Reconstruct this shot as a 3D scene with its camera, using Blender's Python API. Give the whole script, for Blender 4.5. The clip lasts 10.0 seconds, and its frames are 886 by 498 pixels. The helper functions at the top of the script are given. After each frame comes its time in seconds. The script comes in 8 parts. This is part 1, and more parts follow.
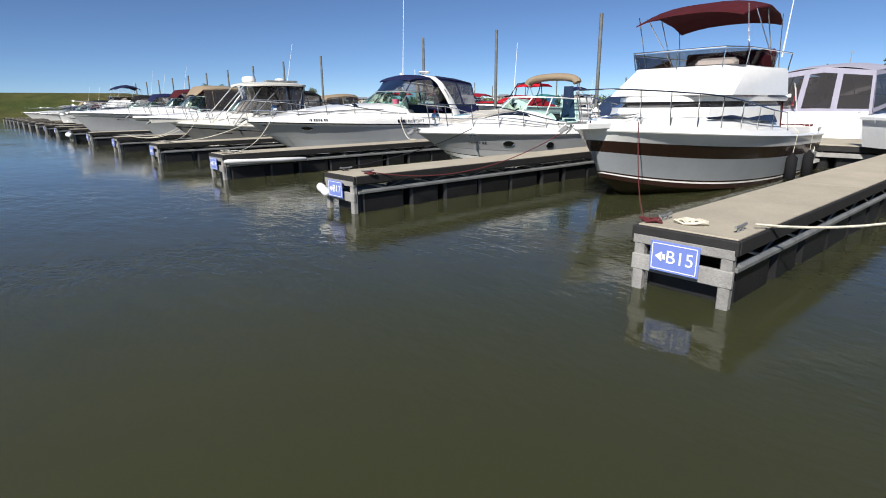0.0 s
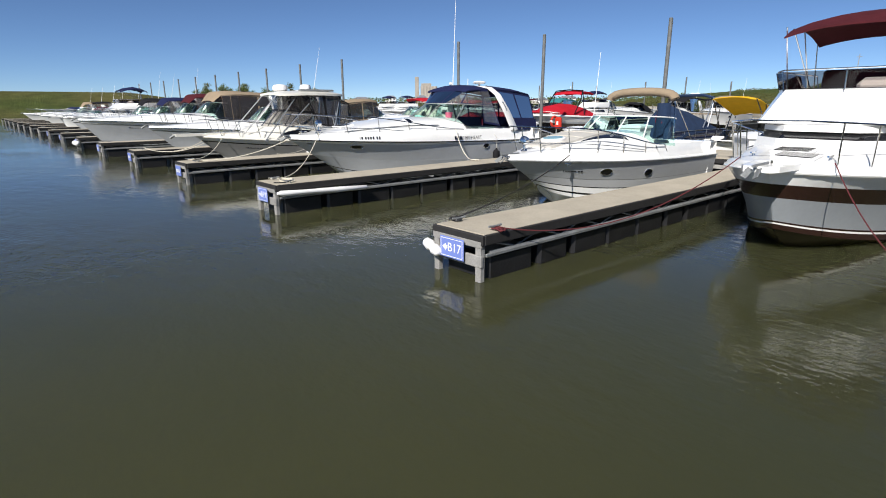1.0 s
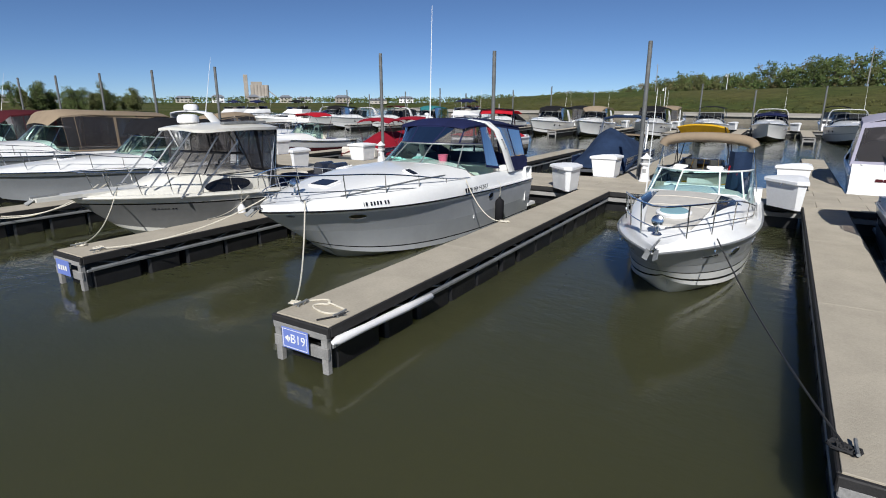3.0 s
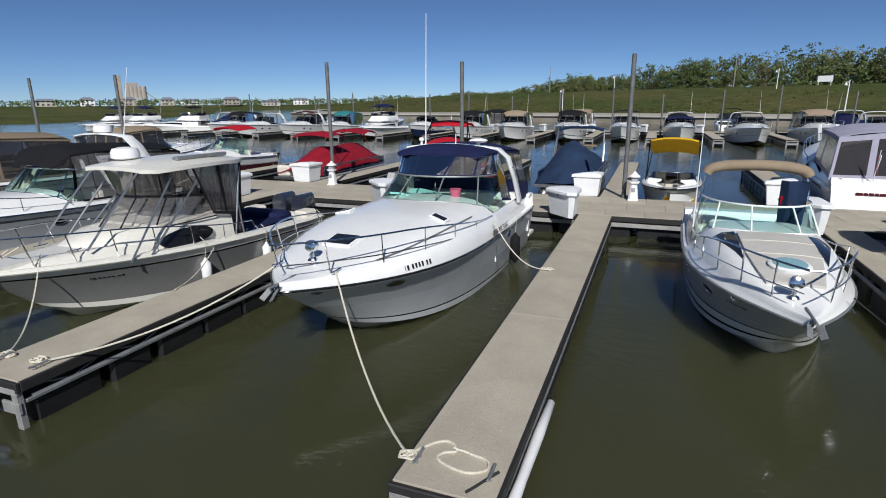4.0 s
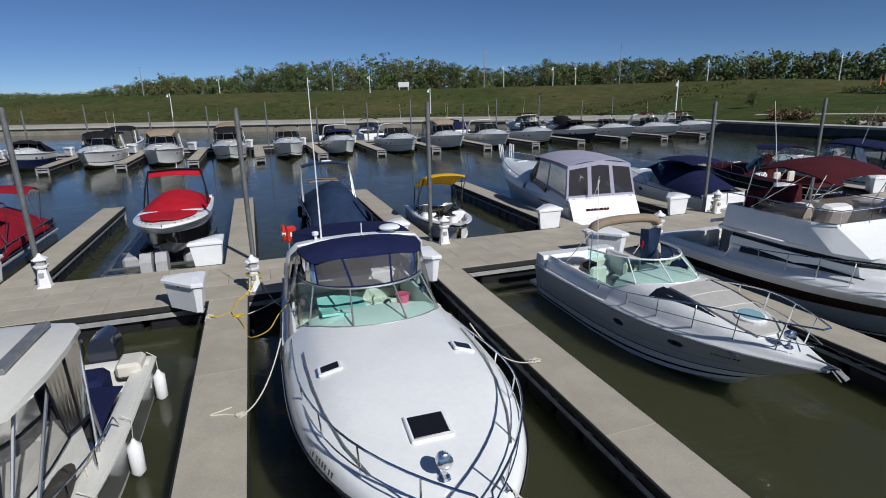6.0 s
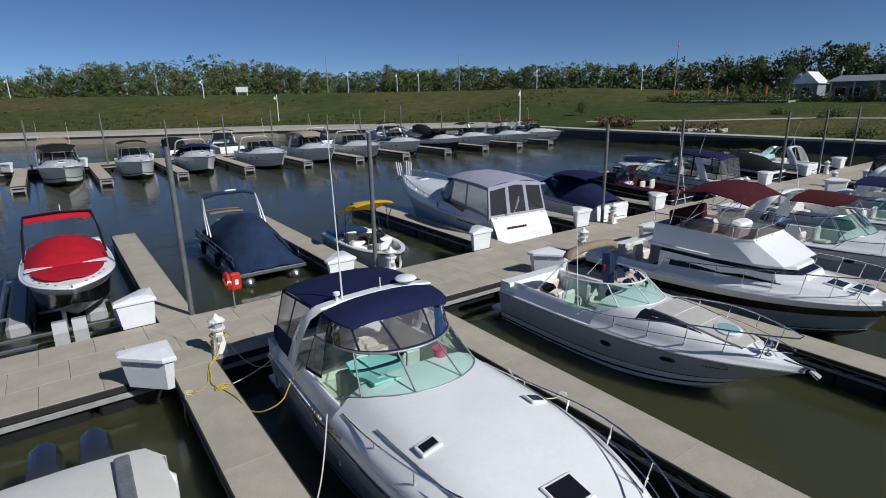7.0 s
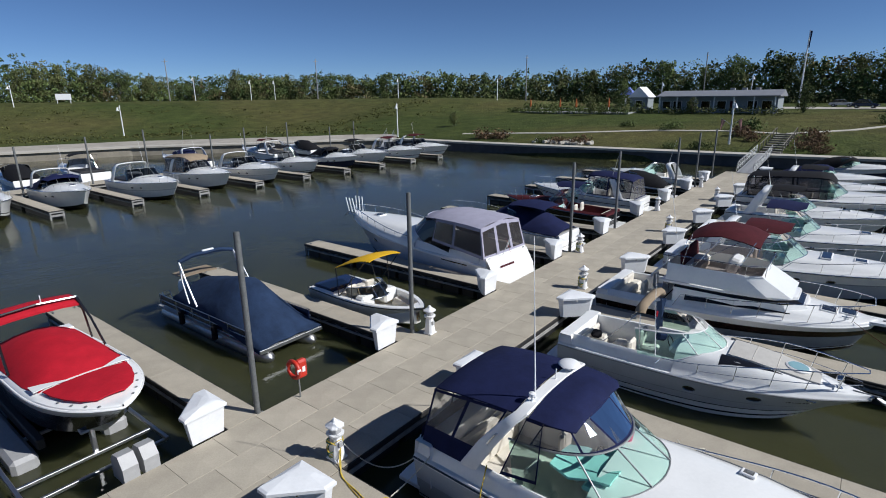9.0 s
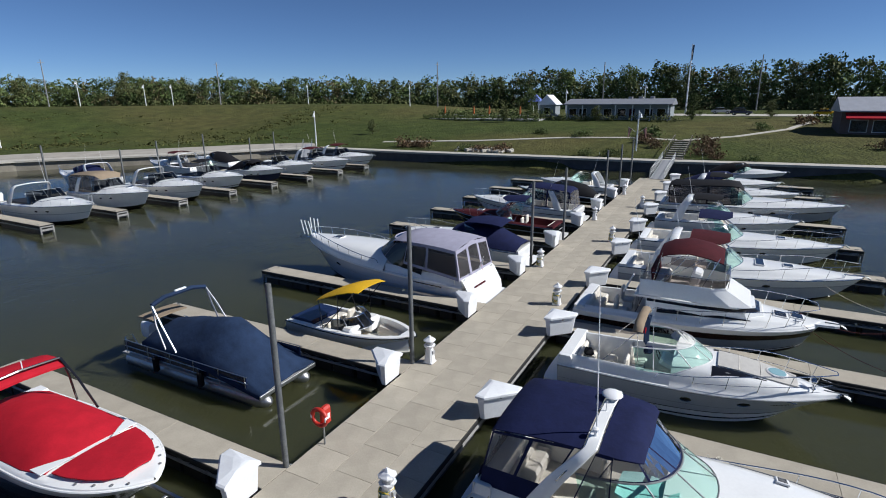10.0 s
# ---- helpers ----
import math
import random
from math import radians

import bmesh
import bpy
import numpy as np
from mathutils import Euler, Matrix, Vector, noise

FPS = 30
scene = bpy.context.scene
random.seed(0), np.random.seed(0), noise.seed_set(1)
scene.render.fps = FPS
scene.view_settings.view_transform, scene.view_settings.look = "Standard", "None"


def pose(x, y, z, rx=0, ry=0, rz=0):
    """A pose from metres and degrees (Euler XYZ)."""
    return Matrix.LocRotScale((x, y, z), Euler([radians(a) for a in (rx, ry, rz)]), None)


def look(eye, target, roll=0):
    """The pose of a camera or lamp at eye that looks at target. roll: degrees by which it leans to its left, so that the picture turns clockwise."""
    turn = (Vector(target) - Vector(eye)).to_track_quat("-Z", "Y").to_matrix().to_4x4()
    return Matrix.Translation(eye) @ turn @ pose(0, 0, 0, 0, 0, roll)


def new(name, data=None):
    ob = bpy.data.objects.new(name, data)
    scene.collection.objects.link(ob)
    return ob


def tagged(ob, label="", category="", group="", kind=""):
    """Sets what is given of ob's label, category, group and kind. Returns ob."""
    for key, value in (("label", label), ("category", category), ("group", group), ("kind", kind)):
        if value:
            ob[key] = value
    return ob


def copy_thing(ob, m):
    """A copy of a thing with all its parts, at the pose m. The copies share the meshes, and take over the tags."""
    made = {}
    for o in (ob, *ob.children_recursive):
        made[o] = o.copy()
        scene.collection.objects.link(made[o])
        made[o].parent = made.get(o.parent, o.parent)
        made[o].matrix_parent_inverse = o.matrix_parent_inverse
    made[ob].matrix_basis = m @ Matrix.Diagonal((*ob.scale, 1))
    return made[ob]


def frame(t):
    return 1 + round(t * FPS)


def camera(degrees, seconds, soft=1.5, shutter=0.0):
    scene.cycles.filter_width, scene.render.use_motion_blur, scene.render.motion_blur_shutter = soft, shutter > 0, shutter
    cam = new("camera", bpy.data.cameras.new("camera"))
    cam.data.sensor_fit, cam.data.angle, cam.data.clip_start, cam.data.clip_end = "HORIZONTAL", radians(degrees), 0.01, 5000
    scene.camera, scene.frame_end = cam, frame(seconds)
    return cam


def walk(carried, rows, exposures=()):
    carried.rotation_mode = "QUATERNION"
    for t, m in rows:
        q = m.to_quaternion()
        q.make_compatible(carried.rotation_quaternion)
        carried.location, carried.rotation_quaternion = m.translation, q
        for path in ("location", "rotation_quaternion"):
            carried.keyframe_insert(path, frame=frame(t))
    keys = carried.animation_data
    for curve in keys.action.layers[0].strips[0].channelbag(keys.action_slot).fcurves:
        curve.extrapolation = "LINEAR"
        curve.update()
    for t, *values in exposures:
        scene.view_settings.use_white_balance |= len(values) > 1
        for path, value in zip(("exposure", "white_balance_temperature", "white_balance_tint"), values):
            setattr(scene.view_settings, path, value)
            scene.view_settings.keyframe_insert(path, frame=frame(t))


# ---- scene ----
cam = camera(78.8, 10.0, 1.0)
PATH = [
    (0, (0.594, 1.301, 1.912), (-0.863, 2.57, 1.396), -0.6),
    (0.5, (-1.054, 1.313, 2.153), (-2.508, 2.585, 1.635), -0.5),
    (1, (-2.714, 1.313, 2.416), (-4.165, 2.589, 1.9), -0.2),
    (1.5, (-4.431, 1.338, 2.727), (-5.847, 2.651, 2.206), -0.1),
    (2, (-6.179, 1.436, 2.953), (-7.516, 2.83, 2.433), -0.2),
    (2.5, (-7.835, 1.536, 3.171), (-9.025, 3.057, 2.652), -0.1),
    (2.7, (-8.479, 1.542, 3.311), (-9.591, 3.121, 2.792), 0.1),
    (3.8, (-12.51, 2.449, 4.028), (-13.298, 4.211, 3.507), -0.7),
    (4, (-13.226, 2.596, 4.13), (-13.924, 4.397, 3.61), -0.5),
    (4.5, (-14.936, 3.046, 4.558), (-15.343, 4.932, 4.033), -1.0),
    (5, (-16.691, 3.481, 5.002), (-16.752, 5.408, 4.47), -0.9),
    (5.5, (-18.424, 4.088, 5.463), (-18.134, 5.991, 4.923), -1.1),
    (6, (-20.08, 4.781, 5.953), (-19.458, 6.602, 5.408), -1.2),
    (6.2, (-20.715, 5.107, 6.124), (-19.971, 6.882, 5.579), -1.4),
    (7.3, (-23.921, 7.418, 7.211), (-22.711, 8.913, 6.664), -0.9),
    (7.5, (-24.329, 7.903, 7.349), (-23.077, 9.362, 6.8), -1.0),
    (8, (-25.495, 9.132, 7.805), (-24.146, 10.504, 7.259), -0.8),
    (8.5, (-26.527, 10.398, 8.326), (-25.094, 11.681, 7.78), -0.8),
    (9, (-27.492, 11.686, 8.848), (-25.977, 12.872, 8.304), -0.7),
    (9.5, (-28.369, 13.005, 9.39), (-26.761, 14.063, 8.848), -0.6),
    (10, (-29.164, 14.301, 9.89), (-27.464, 15.205, 9.351), -0.5),
]
EXPOSURES = [(0.0, 0.44, 6450), (1.5, 0.38, 6400), (2.5, 0.2, 6250), (4.0, -0.1, 6100), (5.5, -0.26, 5950), (8.0, -0.14, 5950), (10.0, 0.08, 5950)]
walk(cam, [(t, look(eye, target, roll)) for t, eye, target, roll in PATH], [(t, e, k, 10) for t, e, k in EXPOSURES])

# ---- world, sun ----
SUN = Vector((0.29, -0.73, 0.62)).normalized()
world = bpy.data.worlds.new("sky")
scene.world = world
world.use_nodes = True
wn = world.node_tree
sky = wn.nodes.new("ShaderNodeTexSky")
sky.sky_type = "NISHITA"
sky.sun_disc = False
sky.sun_elevation = math.asin(SUN.z)
sky.sun_rotation = math.atan2(SUN.x, SUN.y)
sky.altitude, sky.air_density, sky.dust_density, sky.ozone_density = 5000, 0.93, 0.0, 5.2
back = wn.nodes["Background"]
wn.links.new(sky.outputs[0], back.inputs[0])
back.inputs[1].default_value = 0.071
lamp = bpy.data.lights.new("sun", "SUN")
lamp.energy, lamp.angle, lamp.color = 5.0, radians(0.5), (1.0, 0.95, 0.87)
sun = new("sun", lamp)
sun.matrix_world = look(SUN * 200, (0, 0, 0))


# ---- materials ----
def mat(name, color, rough=0.5, metal=0.0, var=0.12, scale=6.0, bump=0.0, bscale=60.0, fine=40.0, coat=0.0, spec=0.5, obj=0.0, island=0.0, space="Object"):
    """A surface: base colour with broad stains and fine grain, relief, and its own random shade."""
    m = bpy.data.materials.new(name)
    m.use_nodes = True
    nt = m.node_tree
    p = nt.nodes["Principled BSDF"]
    p.inputs["Roughness"].default_value = rough
    p.inputs["Metallic"].default_value = metal
    p.inputs["Coat Weight"].default_value = coat
    p.inputs["Specular IOR Level"].default_value = spec
    tc = nt.nodes.new("ShaderNodeTexCoord")
    val = None
    if var > 0:
        for sc, amt in ((scale, var), (fine, var * 0.6)):
            nz = nt.nodes.new("ShaderNodeTexNoise")
            nz.inputs["Scale"].default_value = sc
            nz.inputs["Detail"].default_value = 5
            nz.inputs["Roughness"].default_value = 0.6
            nt.links.new(tc.outputs[space], nz.inputs["Vector"])
            mr = nt.nodes.new("ShaderNodeMapRange")
            mr.inputs[1].default_value, mr.inputs[2].default_value = 0.25, 0.75
            mr.inputs[3].default_value, mr.inputs[4].default_value = 1 - amt, 1 + amt
            nt.links.new(nz.outputs["Fac"], mr.inputs[0])
            val = times(nt, val, mr.outputs[0])
    for amount, node, out in ((obj, "ShaderNodeObjectInfo", "Random"), (island, "ShaderNodeNewGeometry", "Random Per Island")):
        if amount:
            oi = nt.nodes.new(node)
            mr = nt.nodes.new("ShaderNodeMapRange")
            mr.inputs[3].default_value, mr.inputs[4].default_value = 1 - amount, 1 + amount
            nt.links.new(oi.outputs[out], mr.inputs[0])
            val = times(nt, val, mr.outputs[0])
    if val is None:
        p.inputs["Base Color"].default_value = (*color, 1)
    else:
        vm = nt.nodes.new("ShaderNodeVectorMath")
        vm.operation = "SCALE"
        vm.inputs[0].default_value = color
        nt.links.new(val, vm.inputs["Scale"])
        nt.links.new(vm.outputs[0], p.inputs["Base Color"])
    if bump > 0:
        nz = nt.nodes.new("ShaderNodeTexNoise")
        nz.inputs["Scale"].default_value = bscale
        nz.inputs["Detail"].default_value = 4
        nt.links.new(tc.outputs[space], nz.inputs["Vector"])
        bp = nt.nodes.new("ShaderNodeBump")
        bp.inputs["Strength"].default_value = bump
        bp.inputs["Distance"].default_value = 0.02
        nt.links.new(nz.outputs["Fac"], bp.inputs["Height"])
        nt.links.new(bp.outputs[0], p.inputs["Normal"])
    return m


def times(nt, a, b):
    if a is None:
        return b
    mm = nt.nodes.new("ShaderNodeMath")
    mm.operation = "MULTIPLY"
    nt.links.new(a, mm.inputs[0])
    nt.links.new(b, mm.inputs[1])
    return mm.outputs[0]


def clear(name, tint, gloss=1.0, rough=0.02, haze=0.0, haze_color=(0.5, 0.5, 0.5)):
    """Thin clear sheet: glass or vinyl, tinted, with Fresnel gloss; haze: how milky."""
    m = bpy.data.materials.new(name)
    m.use_nodes = True
    nt = m.node_tree
    nt.nodes.remove(nt.nodes["Principled BSDF"])
    out = nt.nodes["Material Output"]
    tr = nt.nodes.new("ShaderNodeBsdfTransparent")
    tr.inputs[0].default_value = (*tint, 1)
    gl = nt.nodes.new("ShaderNodeBsdfGlossy")
    gl.inputs["Roughness"].default_value = rough
    df = nt.nodes.new("ShaderNodeBsdfDiffuse")
    df.inputs[0].default_value = (*haze_color, 1)
    m1 = nt.nodes.new("ShaderNodeMixShader")
    m1.inputs[0].default_value = haze
    nt.links.new(tr.outputs[0], m1.inputs[1])
    nt.links.new(df.outputs[0], m1.inputs[2])
    fr = nt.nodes.new("ShaderNodeFresnel")
    fr.inputs[0].default_value = 1.3 + 0.2 * gloss
    m2 = nt.nodes.new("ShaderNodeMixShader")
    nt.links.new(fr.outputs[0], m2.inputs[0])
    nt.links.new(m1.outputs[0], m2.inputs[1])
    nt.links.new(gl.outputs[0], m2.inputs[2])
    nt.links.new(m2.outputs[0], out.inputs[0])
    return m


def water_material():
    m = bpy.data.materials.new("water")
    m.use_nodes = True
    nt = m.node_tree
    p = nt.nodes["Principled BSDF"]
    p.inputs["Roughness"].default_value = 0.06
    p.inputs["IOR"].default_value = 1.33
    p.subsurface_method = "BURLEY"
    p.inputs["Subsurface Weight"].default_value = 0.9
    p.inputs["Subsurface Radius"].default_value = (1.0, 1.0, 0.7)
    p.inputs["Subsurface Scale"].default_value = 0.8
    tc = nt.nodes.new("ShaderNodeTexCoord")
    big = nt.nodes.new("ShaderNodeTexNoise")
    big.inputs["Scale"].default_value = 0.07
    big.inputs["Detail"].default_value = 3
    nt.links.new(tc.outputs["Object"], big.inputs["Vector"])
    ramp = nt.nodes.new("ShaderNodeValToRGB")
    ramp.color_ramp.elements[0].position, ramp.color_ramp.elements[1].position = 0.3, 0.7
    ramp.color_ramp.elements[0].color = (0.037, 0.040, 0.0185, 1)
    ramp.color_ramp.elements[1].color = (0.049, 0.050, 0.0235, 1)
    nt.links.new(big.outputs["Fac"], ramp.inputs[0])
    nt.links.new(ramp.outputs[0], p.inputs["Base Color"])
    # ripples: long wavelets, small chop, and calm and ruffled patches
    patch = nt.nodes.new("ShaderNodeTexNoise")
    patch.inputs["Scale"].default_value = 0.16
    patch.inputs["Detail"].default_value = 2
    nt.links.new(tc.outputs["Object"], patch.inputs["Vector"])
    mr = nt.nodes.new("ShaderNodeMapRange")
    mr.inputs[1].default_value, mr.inputs[2].default_value = 0.38, 0.68
    mr.inputs[3].default_value, mr.inputs[4].default_value = 0.25, 1.0
    nt.links.new(patch.outputs["Fac"], mr.inputs[0])
    last = None
    for scale, stretch, dist, strength in ((1.1, 0.6, 0.05, 0.36), (4.5, 0.45, 0.02, 0.66), (13.0, 0.6, 0.007, 0.8)):
        mp = nt.nodes.new("ShaderNodeMapping")
        mp.inputs["Scale"].default_value = (scale * stretch, scale, scale)
        mp.inputs["Rotation"].default_value = (0, 0, 0.5)
        nt.links.new(tc.outputs["Object"], mp.inputs["Vector"])
        nz = nt.nodes.new("ShaderNodeTexNoise")
        nz.inputs["Scale"].default_value = 1.0
        nz.inputs["Detail"].default_value = 2
        nt.links.new(mp.outputs[0], nz.inputs["Vector"])
        bp = nt.nodes.new("ShaderNodeBump")
        bp.inputs["Distance"].default_value = dist
        mm = nt.nodes.new("ShaderNodeMath")
        mm.operation = "MULTIPLY"
        mm.inputs[1].default_value = strength
        nt.links.new(mr.outputs[0], mm.inputs[0])
        nt.links.new(mm.outputs[0], bp.inputs["Strength"])
        nt.links.new(nz.outputs["Fac"], bp.inputs["Height"])
        if last:
            nt.links.new(last, bp.inputs["Normal"])
        last = bp.outputs[0]
    nt.links.new(last, p.inputs["Normal"])
    return m


def grass_material():
    m = bpy.data.materials.new("grass")
    m.use_nodes = True
    nt = m.node_tree
    p = nt.nodes["Principled BSDF"]
    p.inputs["Roughness"].default_value = 0.9
    p.inputs["Specular IOR Level"].default_value = 0.1
    tc = nt.nodes.new("ShaderNodeTexCoord")
    col = None
    for scale, lo, hi, a, b in ((0.018, 0.42, 0.66, (0.062, 0.080, 0.024), (0.116, 0.102, 0.042)), (0.35, 0.35, 0.7, (0.75, 0.75, 0.75), (1.2, 1.2, 1.15)), (3.0, 0.3, 0.7, (0.65, 0.68, 0.65), (1.3, 1.27, 1.2))):
        nz = nt.nodes.new("ShaderNodeTexNoise")
        nz.inputs["Scale"].default_value = scale
        nz.inputs["Detail"].default_value = 6
        nt.links.new(tc.outputs["Object"], nz.inputs["Vector"])
        rp = nt.nodes.new("ShaderNodeMapRange")
        rp.data_type = "FLOAT_VECTOR"
        for key, value in (("From_Min_FLOAT3", (lo,) * 3), ("From_Max_FLOAT3", (hi,) * 3), ("To_Min_FLOAT3", a), ("To_Max_FLOAT3", b)):
            [s for s in rp.inputs if s.identifier == key][0].default_value = value
        nt.links.new(nz.outputs["Fac"], [s for s in rp.inputs if s.identifier == "Vector"][0])
        got = [s for s in rp.outputs if s.identifier == "Vector"][0]
        if col is None:
            col = got
        else:
            vm = nt.nodes.new("ShaderNodeVectorMath")
            vm.operation = "MULTIPLY"
            nt.links.new(col, vm.inputs[0])
            nt.links.new(got, vm.inputs[1])
            col = vm.outputs[0]
    nt.links.new(col, p.inputs["Base Color"])
    nz = nt.nodes.new("ShaderNodeTexNoise")
    nz.inputs["Scale"].default_value = 2.0
    nz.inputs["Detail"].default_value = 8
    nt.links.new(tc.outputs["Object"], nz.inputs["Vector"])
    bp = nt.nodes.new("ShaderNodeBump")
    bp.inputs["Strength"].default_value, bp.inputs["Distance"].default_value = 0.8, 0.5
    nt.links.new(nz.outputs["Fac"], bp.inputs["Height"])
    nt.links.new(bp.outputs[0], p.inputs["Normal"])
    return m


WATER = water_material()
GRASS = grass_material()
GEL = mat("gelcoat_white", (0.84, 0.84, 0.82), 0.22, var=0.04, scale=1.5, fine=12, coat=0.3)
GEL_OLD = mat("gelcoat_cream", (0.72, 0.70, 0.63), 0.3, var=0.06, scale=1.5, fine=12, coat=0.2)
SILVER = mat("gelcoat_silver", (0.40, 0.415, 0.43), 0.22, var=0.06, scale=2.0, fine=14, coat=0.4)
GREYHULL = mat("gelcoat_grey", (0.54, 0.555, 0.57), 0.25, var=0.05, scale=2.0, fine=14, coat=0.3)
BLACKGEL = mat("gelcoat_black", (0.012, 0.012, 0.014), 0.15, var=0.1, coat=0.4)
BROWN = mat("gelcoat_brown", (0.030, 0.014, 0.011), 0.25, var=0.12, coat=0.3)
NAVYGEL = mat("gelcoat_navy", (0.012, 0.02, 0.06), 0.18, var=0.1, coat=0.4)
NAVY = mat("canvas_navy", (0.010, 0.014, 0.055), 0.85, var=0.22, scale=2.5, fine=60, bump=0.35, bscale=9, spec=0.2)
SLATE = mat("canvas_slate_blue", (0.018, 0.034, 0.075), 0.9, var=0.3, scale=2.0, fine=60, bump=0.9, bscale=3.5, spec=0.2)
BLACKC = mat("canvas_black", (0.010, 0.010, 0.012), 0.85, var=0.25, scale=3, bump=0.35, bscale=9, spec=0.2)
TAN = mat("canvas_tan", (0.27, 0.21, 0.145), 0.9, var=0.12, scale=3, bump=0.35, bscale=9, spec=0.2)
RED = mat("canvas_red", (0.42, 0.010, 0.022), 0.8, var=0.15, scale=2.5, bump=0.35, bscale=7, spec=0.2)
BURG = mat("canvas_burgundy", (0.062, 0.009, 0.013), 0.85, var=0.18, scale=3, bump=0.35, bscale=8, spec=0.2)
LILAC = mat("canvas_grey_lilac", (0.33, 0.32, 0.40), 0.85, var=0.1, scale=3, bump=0.3, bscale=8, spec=0.2)
YELLOW = mat("canvas_yellow", (0.72, 0.42, 0.015), 0.75, var=0.08, scale=3, bump=0.2, bscale=8, spec=0.2)
TEALC = mat("canvas_teal", (0.03, 0.16, 0.17), 0.85, var=0.18, scale=3, bump=0.3, bscale=8, spec=0.2)
GLASS = clear("windshield_glass", (0.60, 0.86, 0.80))
SMOKE = clear("smoke_brown_screen", (0.42, 0.37, 0.35))
DARKGLASS = clear("smoked_glass", (0.10, 0.11, 0.12))
VINYL = clear("clear_vinyl", (0.62, 0.62, 0.63), 0.3, 0.08, 0.14, (0.5, 0.48, 0.46))
VINYLD = clear("grey_vinyl", (0.30, 0.29, 0.30), 0.2, 0.16, 0.12, (0.3, 0.28, 0.28))
STEEL = mat("polished_steel", (0.72, 0.73, 0.74), 0.18, 1.0, var=0.05)
ALU = mat("aluminium_dull", (0.50, 0.51, 0.52), 0.42, 1.0, var=0.1)
GALV = mat("galvanised_steel", (0.30, 0.31, 0.31), 0.55, 0.6, var=0.25, scale=5)
RUBBER = mat("black_rubber", (0.018, 0.017, 0.017), 0.7, var=0.3, scale=8, bump=0.2)
TUB = mat("black_float_plastic", (0.014, 0.014, 0.015), 0.45, var=0.4, scale=3, bump=0.15, bscale=20)
DECK = mat("dock_concrete", (0.41, 0.368, 0.295), 0.9, var=0.15, scale=1.1, fine=25, bump=0.25, bscale=70, obj=0.07, spec=0.25)
TIMBER = mat("weathered_timber", (0.27, 0.265, 0.255), 0.85, var=0.28, scale=4, fine=45, bump=0.4, bscale=30, obj=0.12)
PILE = mat("pile_steel_grey", (0.115, 0.12, 0.12), 0.7, 0.2, var=0.35, scale=2.5, fine=20, bump=0.2)
BOXW = mat("dock_box_white", (0.78, 0.79, 0.80), 0.4, var=0.06, scale=3, fine=15, bump=0.05)
SEAT = mat("vinyl_seat_cream", (0.66, 0.62, 0.54), 0.5, var=0.06, scale=4)
AQUA = mat("reflecting_sunshade_aqua", (0.42, 0.72, 0.68), 0.5, var=0.1, scale=5)
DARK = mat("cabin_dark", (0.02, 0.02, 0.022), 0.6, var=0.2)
ROPEW = mat("rope_white", (0.62, 0.58, 0.48), 0.9, var=0.2, scale=30, bump=0.3, bscale=150)
ROPED = mat("rope_dark", (0.02, 0.02, 0.022), 0.9, var=0.2, scale=30)
ROPER = mat("rope_red", (0.10, 0.014, 0.018), 0.9, var=0.2, scale=30)
YHOSE = mat("shore_cable_yellow", (0.55, 0.40, 0.05), 0.6, var=0.15, scale=10)
GHOSE = mat("hose_green", (0.04, 0.16, 0.10), 0.5, var=0.15, scale=10)
SIGNB = mat("sign_blue", (0.16, 0.22, 0.55), 0.4, var=0.06, scale=6)
WHITE = mat("paint_white", (0.80, 0.80, 0.80), 0.45, var=0.05, scale=5)
REDP = mat("red_plastic", (0.50, 0.03, 0.015), 0.4, var=0.1, scale=8)
PINK = mat("pink_plastic", (0.75, 0.12, 0.22), 0.4, var=0.05)
CONC = mat("concrete_pale", (0.46, 0.43, 0.37), 0.9, var=0.15, scale=0.5, fine=6, bump=0.2, bscale=8)
WALLD = mat("seawall_dark", (0.09, 0.09, 0.094), 0.85, var=0.3, scale=0.8, fine=8, bump=0.3, bscale=6)
GREYP = mat("plastic_grey", (0.36, 0.36, 0.36), 0.5, var=0.1)
COWL = mat("outboard_cowl_dark", (0.025, 0.03, 0.045), 0.2, var=0.05, coat=0.5)
BARK = mat("bark", (0.10, 0.085, 0.065), 0.95, var=0.3, scale=2, bump=0.5, bscale=10)
LEAF = mat("leaf_green", (0.105, 0.138, 0.045), 0.8, var=0.3, scale=0.15, fine=2, island=0.24, obj=0.25, spec=0.2, space="Object")
LEAF2 = mat("leaf_olive", (0.125, 0.138, 0.052), 0.8, var=0.3, scale=0.15, fine=2, island=0.24, obj=0.25, spec=0.2)


